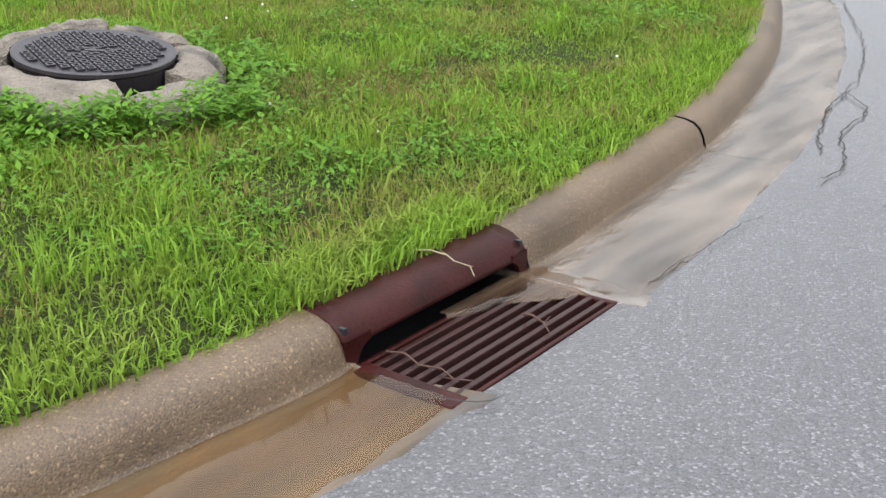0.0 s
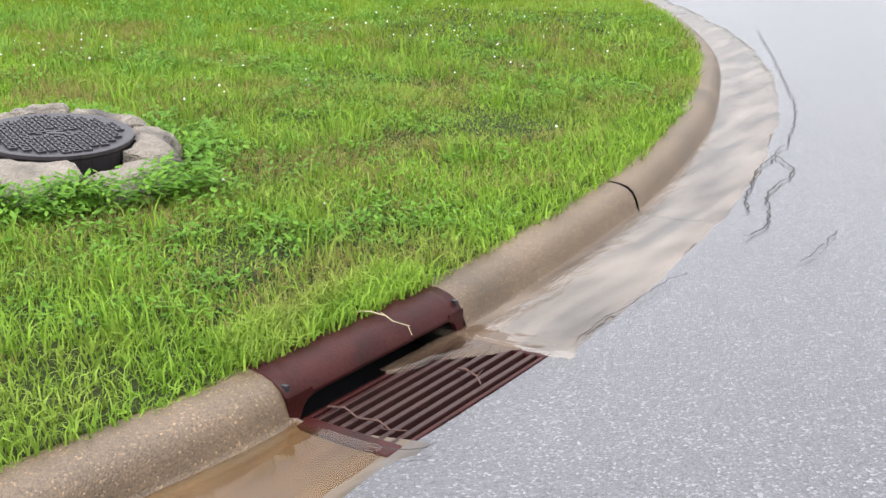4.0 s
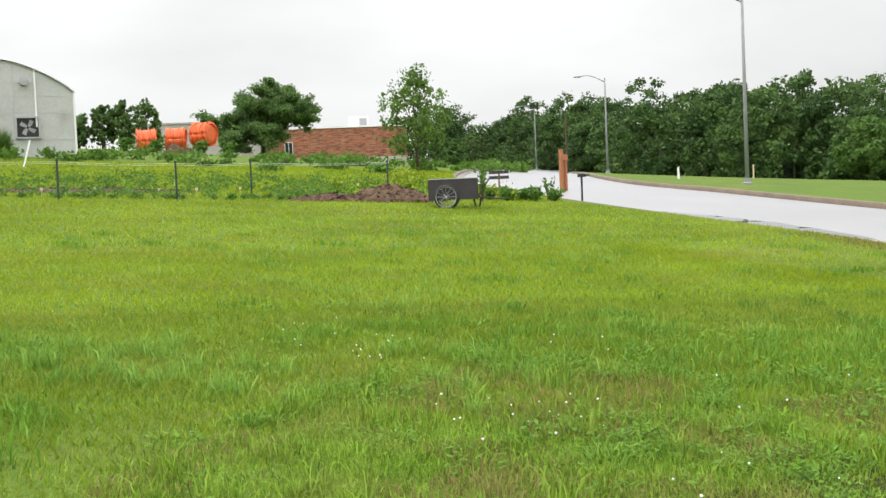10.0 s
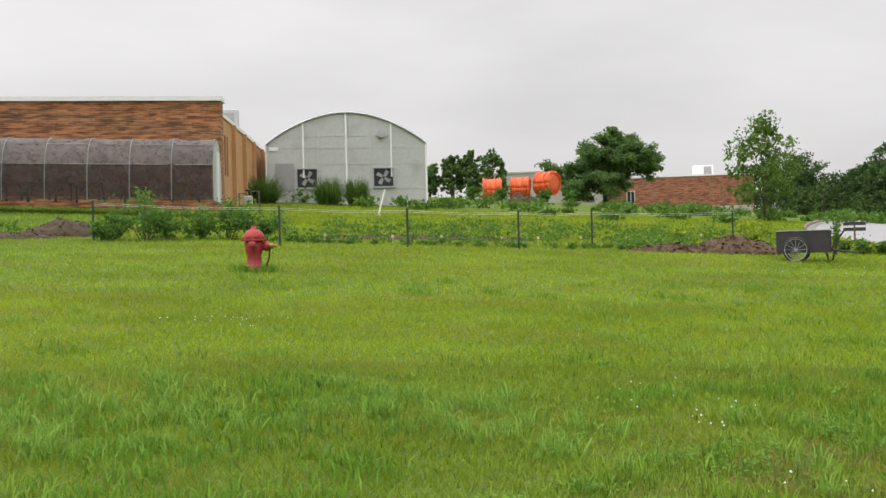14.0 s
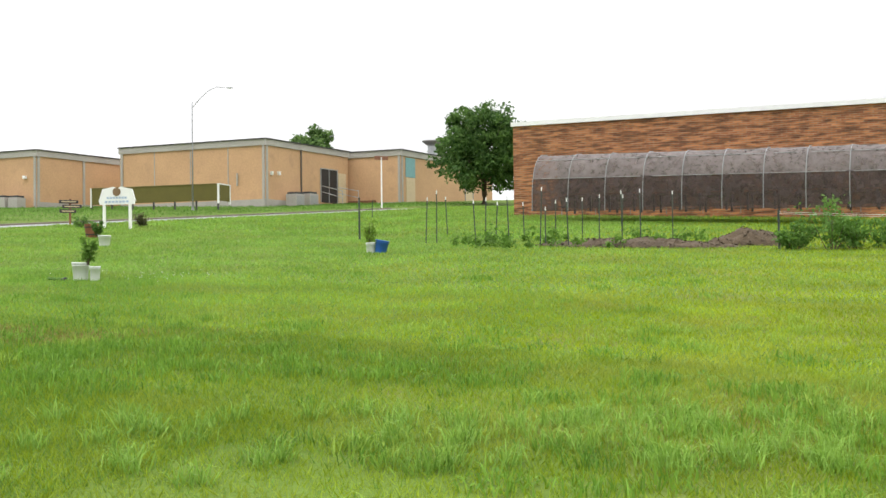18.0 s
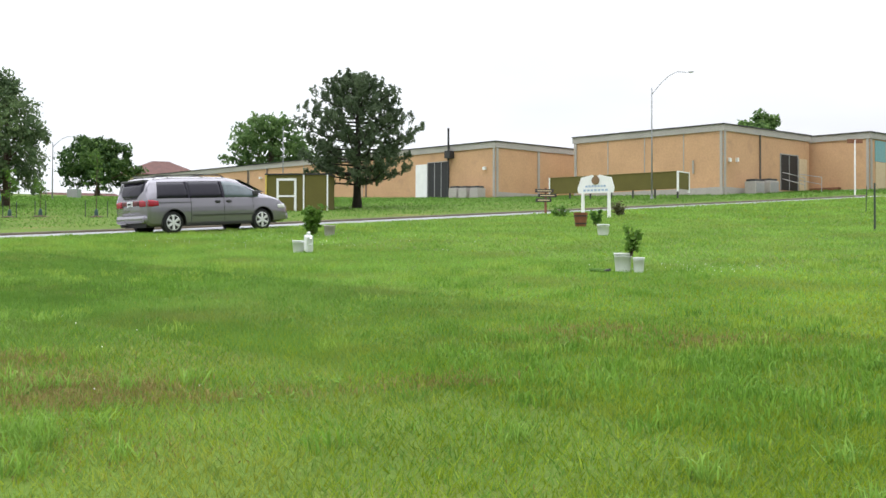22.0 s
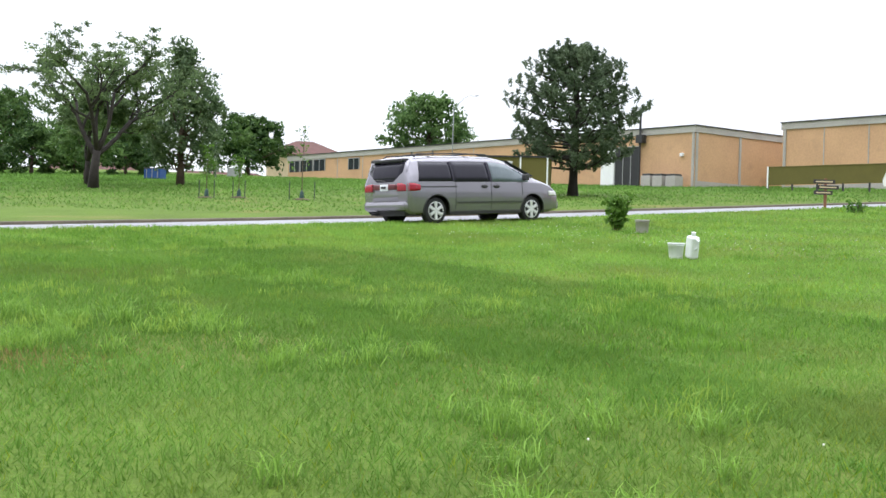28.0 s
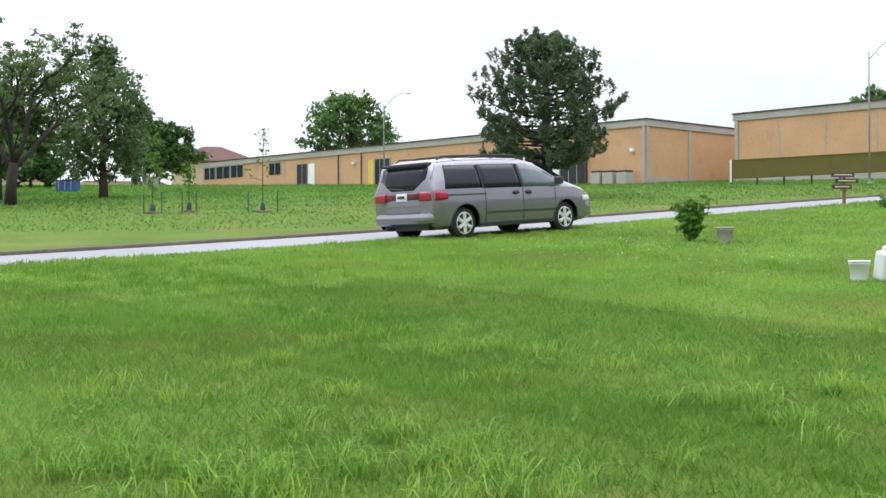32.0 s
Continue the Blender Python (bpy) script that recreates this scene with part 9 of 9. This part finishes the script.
grass("pale_tufts", x[k], y[k], 0.13, 0.010, 1.2, G_PALE, "pale green coarse grass tufts in the lawn")


G_DEEP = leafy("deep_green_blades", (0.062, 0.145, 0.016), (0.185, 0.345, 0.044), 0.5, 0.35)
cx, cy = band(420, 2.5, 18.0)
ex, ey = band(700, 4.2, 8.0)
cx, cy = np.append(cx, ex), np.append(cy, ey)
k = on_lawn(cx, cy) & patchy(cx, cy, 0.22, -0.05, 13.0)
cx, cy = cx[k], cy[k]
x = np.repeat(cx, 70) + rng.normal(0, 0.12, len(cx) * 70)
y = np.repeat(cy, 70) + rng.normal(0, 0.12, len(cx) * 70)
k = on_lawn(x, y)
grass("deep_tufts", x[k], y[k], 0.11, 0.010, 1.1, G_DEEP, "deep green coarse grass tufts in the lawn")

# coarse arching grass in clumps
cx, cy = np.zeros(0), np.zeros(0)
for sx, sy, ra, rb, n in ((-7.1, 3.6, 0.5, 0.6, 26), (-6.6, 4.8, 0.6, 0.5, 28), (-6.3, 6.1, 0.6, 0.5, 24), (-5.4, 7.6, 0.4, 0.4, 18), (-9.3, -2.7, 0.35, 0.35, 16), (-11.0, -3.0, 0.3, 0.3, 7), (-8.1, 1.6, 0.6, 0.8, 22), (-17.1, -9.1, 0.35, 0.4, 18), (-18.5, -8.6, 0.4, 0.9, 30), (-17.0, -6.6, 0.35, 0.3, 12), (-19.9, -6.5, 0.5, 0.4, 14), (-22.7, -8.9, 0.6, 0.7, 14), (-18.5, -9.8, 0.3, 0.4, 14), (-13.2, -5.5, 0.6, 0.6, 14), (-3.6, 7.4, 0.8, 0.6, 20), (-15.0, -5.2, 0.6, 0.6, 12)):
    cx, cy = np.append(cx, sx + rng.normal(0, ra, n)), np.append(cy, sy + rng.normal(0, rb, n))
x = np.repeat(cx, 46) + rng.normal(0, 0.055, len(cx) * 46)
y = np.repeat(cy, 46) + rng.normal(0, 0.055, len(cx) * 46)
k = on_lawn(x, y)
grass("coarse_tufts", x[k], y[k], 0.165, 0.0085, 1.7, leafy("coarse_blades", (0.085, 0.185, 0.022), (0.245, 0.405, 0.068), 0.45, 0.4), "coarse arching grass clumps in the lawn")
cx, cy = band(300, 4.0, 9.5)
x = np.repeat(cx, 30) + rng.normal(0, 0.07, len(cx) * 30)
y = np.repeat(cy, 30) + rng.normal(0, 0.07, len(cx) * 30)
k = on_lawn(x, y)
grass("dark_tufts", x[k], y[k], 0.11, 0.008, 1.4, leafy("dark_blades", (0.040, 0.105, 0.012), (0.130, 0.270, 0.034), 0.45, 0.35), "darker coarse grass scattered in the lawn")
# grass about the foot of the hydrant
a = rng.uniform(0, 2 * math.pi, 700)
d = rng.uniform(0.10, 0.42, 700)
grass("hydrant_grass", -15.44 + np.cos(a) * d, 15.67 + np.sin(a) * d, 0.15, 0.012, 1.0, G_DEEP, "longer grass round the hydrant's foot")

# taller tufts of grass near the kerb
cx, cy = scatter(170, -3.4, 2.6, 1.8, 8.5, 0.16)
x = np.repeat(cx, 42) + rng.normal(0, 0.055, len(cx) * 42)
y = np.repeat(cy, 42) + rng.normal(0, 0.055, len(cx) * 42)
k = on_lawn(x, y, 0.10)
grass("grass_tufts", x[k], y[k], 0.15, 0.0068, 0.9, G_NEAR, "taller tufts of bright grass")


# broad-leaved weeds and clover
def leaves(cx, cy, r, size, height, mat, name, label, per):
    n = len(cx) * per
    a = rng.uniform(0, 2 * math.pi, n)
    d = r * np.sqrt(rng.uniform(0, 1, n))
    x, y = np.repeat(cx, per) + np.cos(a) * d, np.repeat(cy, per) + np.sin(a) * d
    k = on_lawn(x, y, 0.06)
    x, y, a = x[k], y[k], a[k]
    n = len(x)
    z = land(x, y) + height * rng.uniform(0.3, 1.0, n)
    s = size * rng.uniform(0.6, 1.3, n)
    tilt = rng.uniform(-0.5, 0.6, n)
    f = np.stack([np.cos(a), np.sin(a), tilt], -1)
    g = np.stack([-np.sin(a), np.cos(a), rng.uniform(-0.3, 0.3, n)], -1)
    c = np.stack([x, y, z], -1)
    v = np.stack([c - f * s[:, None], c + g * s[:, None] * 0.45, c + f * s[:, None], c - g * s[:, None] * 0.45], 1).reshape(-1, 3)
    i = np.arange(n) * 4
    return tagged(new(name, fast_mesh(name, v, np.stack([i, i + 1, i + 2, i + 3], -1), np.zeros((0, 3), int), mat)), label, "weeds", kind="stuff")


G_WEED = leafy("weed_leaves", (0.045, 0.130, 0.010), (0.150, 0.300, 0.030), 0.5, 0.35)
cx, cy = scatter(1500, -3.4, 2.6, 1.2, 9.0, 0.16)
k = patchy(cx, cy, 1.1, -0.02, 11.0)
leaves(cx[k], cy[k], 0.10, 0.013, 0.075, G_WEED, "clover_patches", "low clover and chickweed among the grass", 42)
ra = np.append(rng.uniform(0, 2 * math.pi, 90), radians(1) * rng.uniform(185, 345, 60))
rd = np.append(rng.uniform(0.52, 0.75, 90), rng.uniform(0.56, 0.72, 60))
leaves(MH.x + np.cos(ra) * rd, MH.y + np.sin(ra) * rd, 0.09, 0.020, 0.14, G_WEED, "weeds_round_manhole", "small leafy weeds round the sunken stones", 30)
cx, cy = MH.x + rng.normal(0, 0.5, 26), MH.y - 0.80 + rng.normal(0, 0.12, 26)
leaves(cx, cy, 0.13, 0.018, 0.10, G_WEED, "weeds_by_stones", "leafy weeds growing against the stones", 46)
leaves(np.array([0.71, 0.66]), np.array([4.02, 3.90]), 0.01, 0.01, 0.02, G_WEED, "gutter_weed_base", "tiny weed", 2)
cx, cy = band(150, 0.6, 12.0)
k = on_lawn(cx, cy)
leaves(cx[k], cy[k], 0.22, 0.020, 0.05, G_WEED, "lawn_clover", "darker clover patches in the lawn", 60)

# broad weeds between the stones and the corner, and dry grass along the main road
wx, wy = scatter(260, -2.2, 2.2, 5.2, 10.5, 0.2)
k = patchy(wx, wy, 0.7, 0.0, 21.0)
leaves(wx[k], wy[k], 0.16, 0.022, 0.08, G_WEED, "broad_weeds", "broad-leaved weeds standing in the lawn", 15)
j = np.flatnonzero((kerb_line[:, 1] > 11.5) & (kerb_line[:, 1] < 24))
j = rng.choice(j, 5000)
back_off = 0.08 + 0.75 * rng.uniform(0, 1, 5000) ** 1.7
px, py = (kerb_line[j] - kerb_n[j] * back_off[:, None] + rng.normal(0, 0.08, (5000, 2))).T
k = on_lawn(px, py, 0.05)
grass("verge_dry", px[k], py[k], 0.06, 0.012, 1.2, G_DRY, "dry yellow grass along the road edge")

# white clover heads
M_FLOWER = material("white_clover_head", (0.78, 0.76, 0.74), 0.8, vary=0.1)
fx, fy = [], []
for (a, b, n, r) in ((0.7, 8.5, 30, 1.1), (-3.8, 8.4, 9, 0.5), (-0.8, 6.1, 6, 0.5), (-2.1, 6.9, 12, 0.45), (-4.4, 9.2, 4, 0.4), (-2.5, 9.4, 3, 0.4), (-9.9, 10.2, 14, 0.5), (-8.5, 24.5, 40, 1.6), (-0.7, 4.3, 4, 0.9), (-21.5, 3.6, 36, 0.9), (-3.0, 3.0, 3, 0.8), (1.2, 7.0, 10, 1.2), (-30, -4, 50, 2.5), (-33, -6, 60, 2.0), (-12.5, -2.0, 3, 2.0), (-14.5, -4.0, 3, 2.0)):
    n = int(n * 1.6)
    fx += list(a + rng.normal(0, r * 0.75, n))
    fy += list(b + rng.normal(0, r * 0.75, n))
fx, fy = np.array(fx), np.array(fy)
k = on_lawn(fx, fy, 0.15)
bm = bmesh.new()
for a, b in zip(fx[k], fy[k]):
    h = rng.uniform(0.05, 0.09)
    r = rng.uniform(0.0045, 0.008)
    bmesh.ops.create_icosphere(bm, subdivisions=1, radius=r, matrix=Matrix.Translation((a, b, float(land(a, b)) + h)))
tagged(part("clover_flowers", bm, M_FLOWER), "small white clover flowers in the grass", "flowers", kind="stuff")
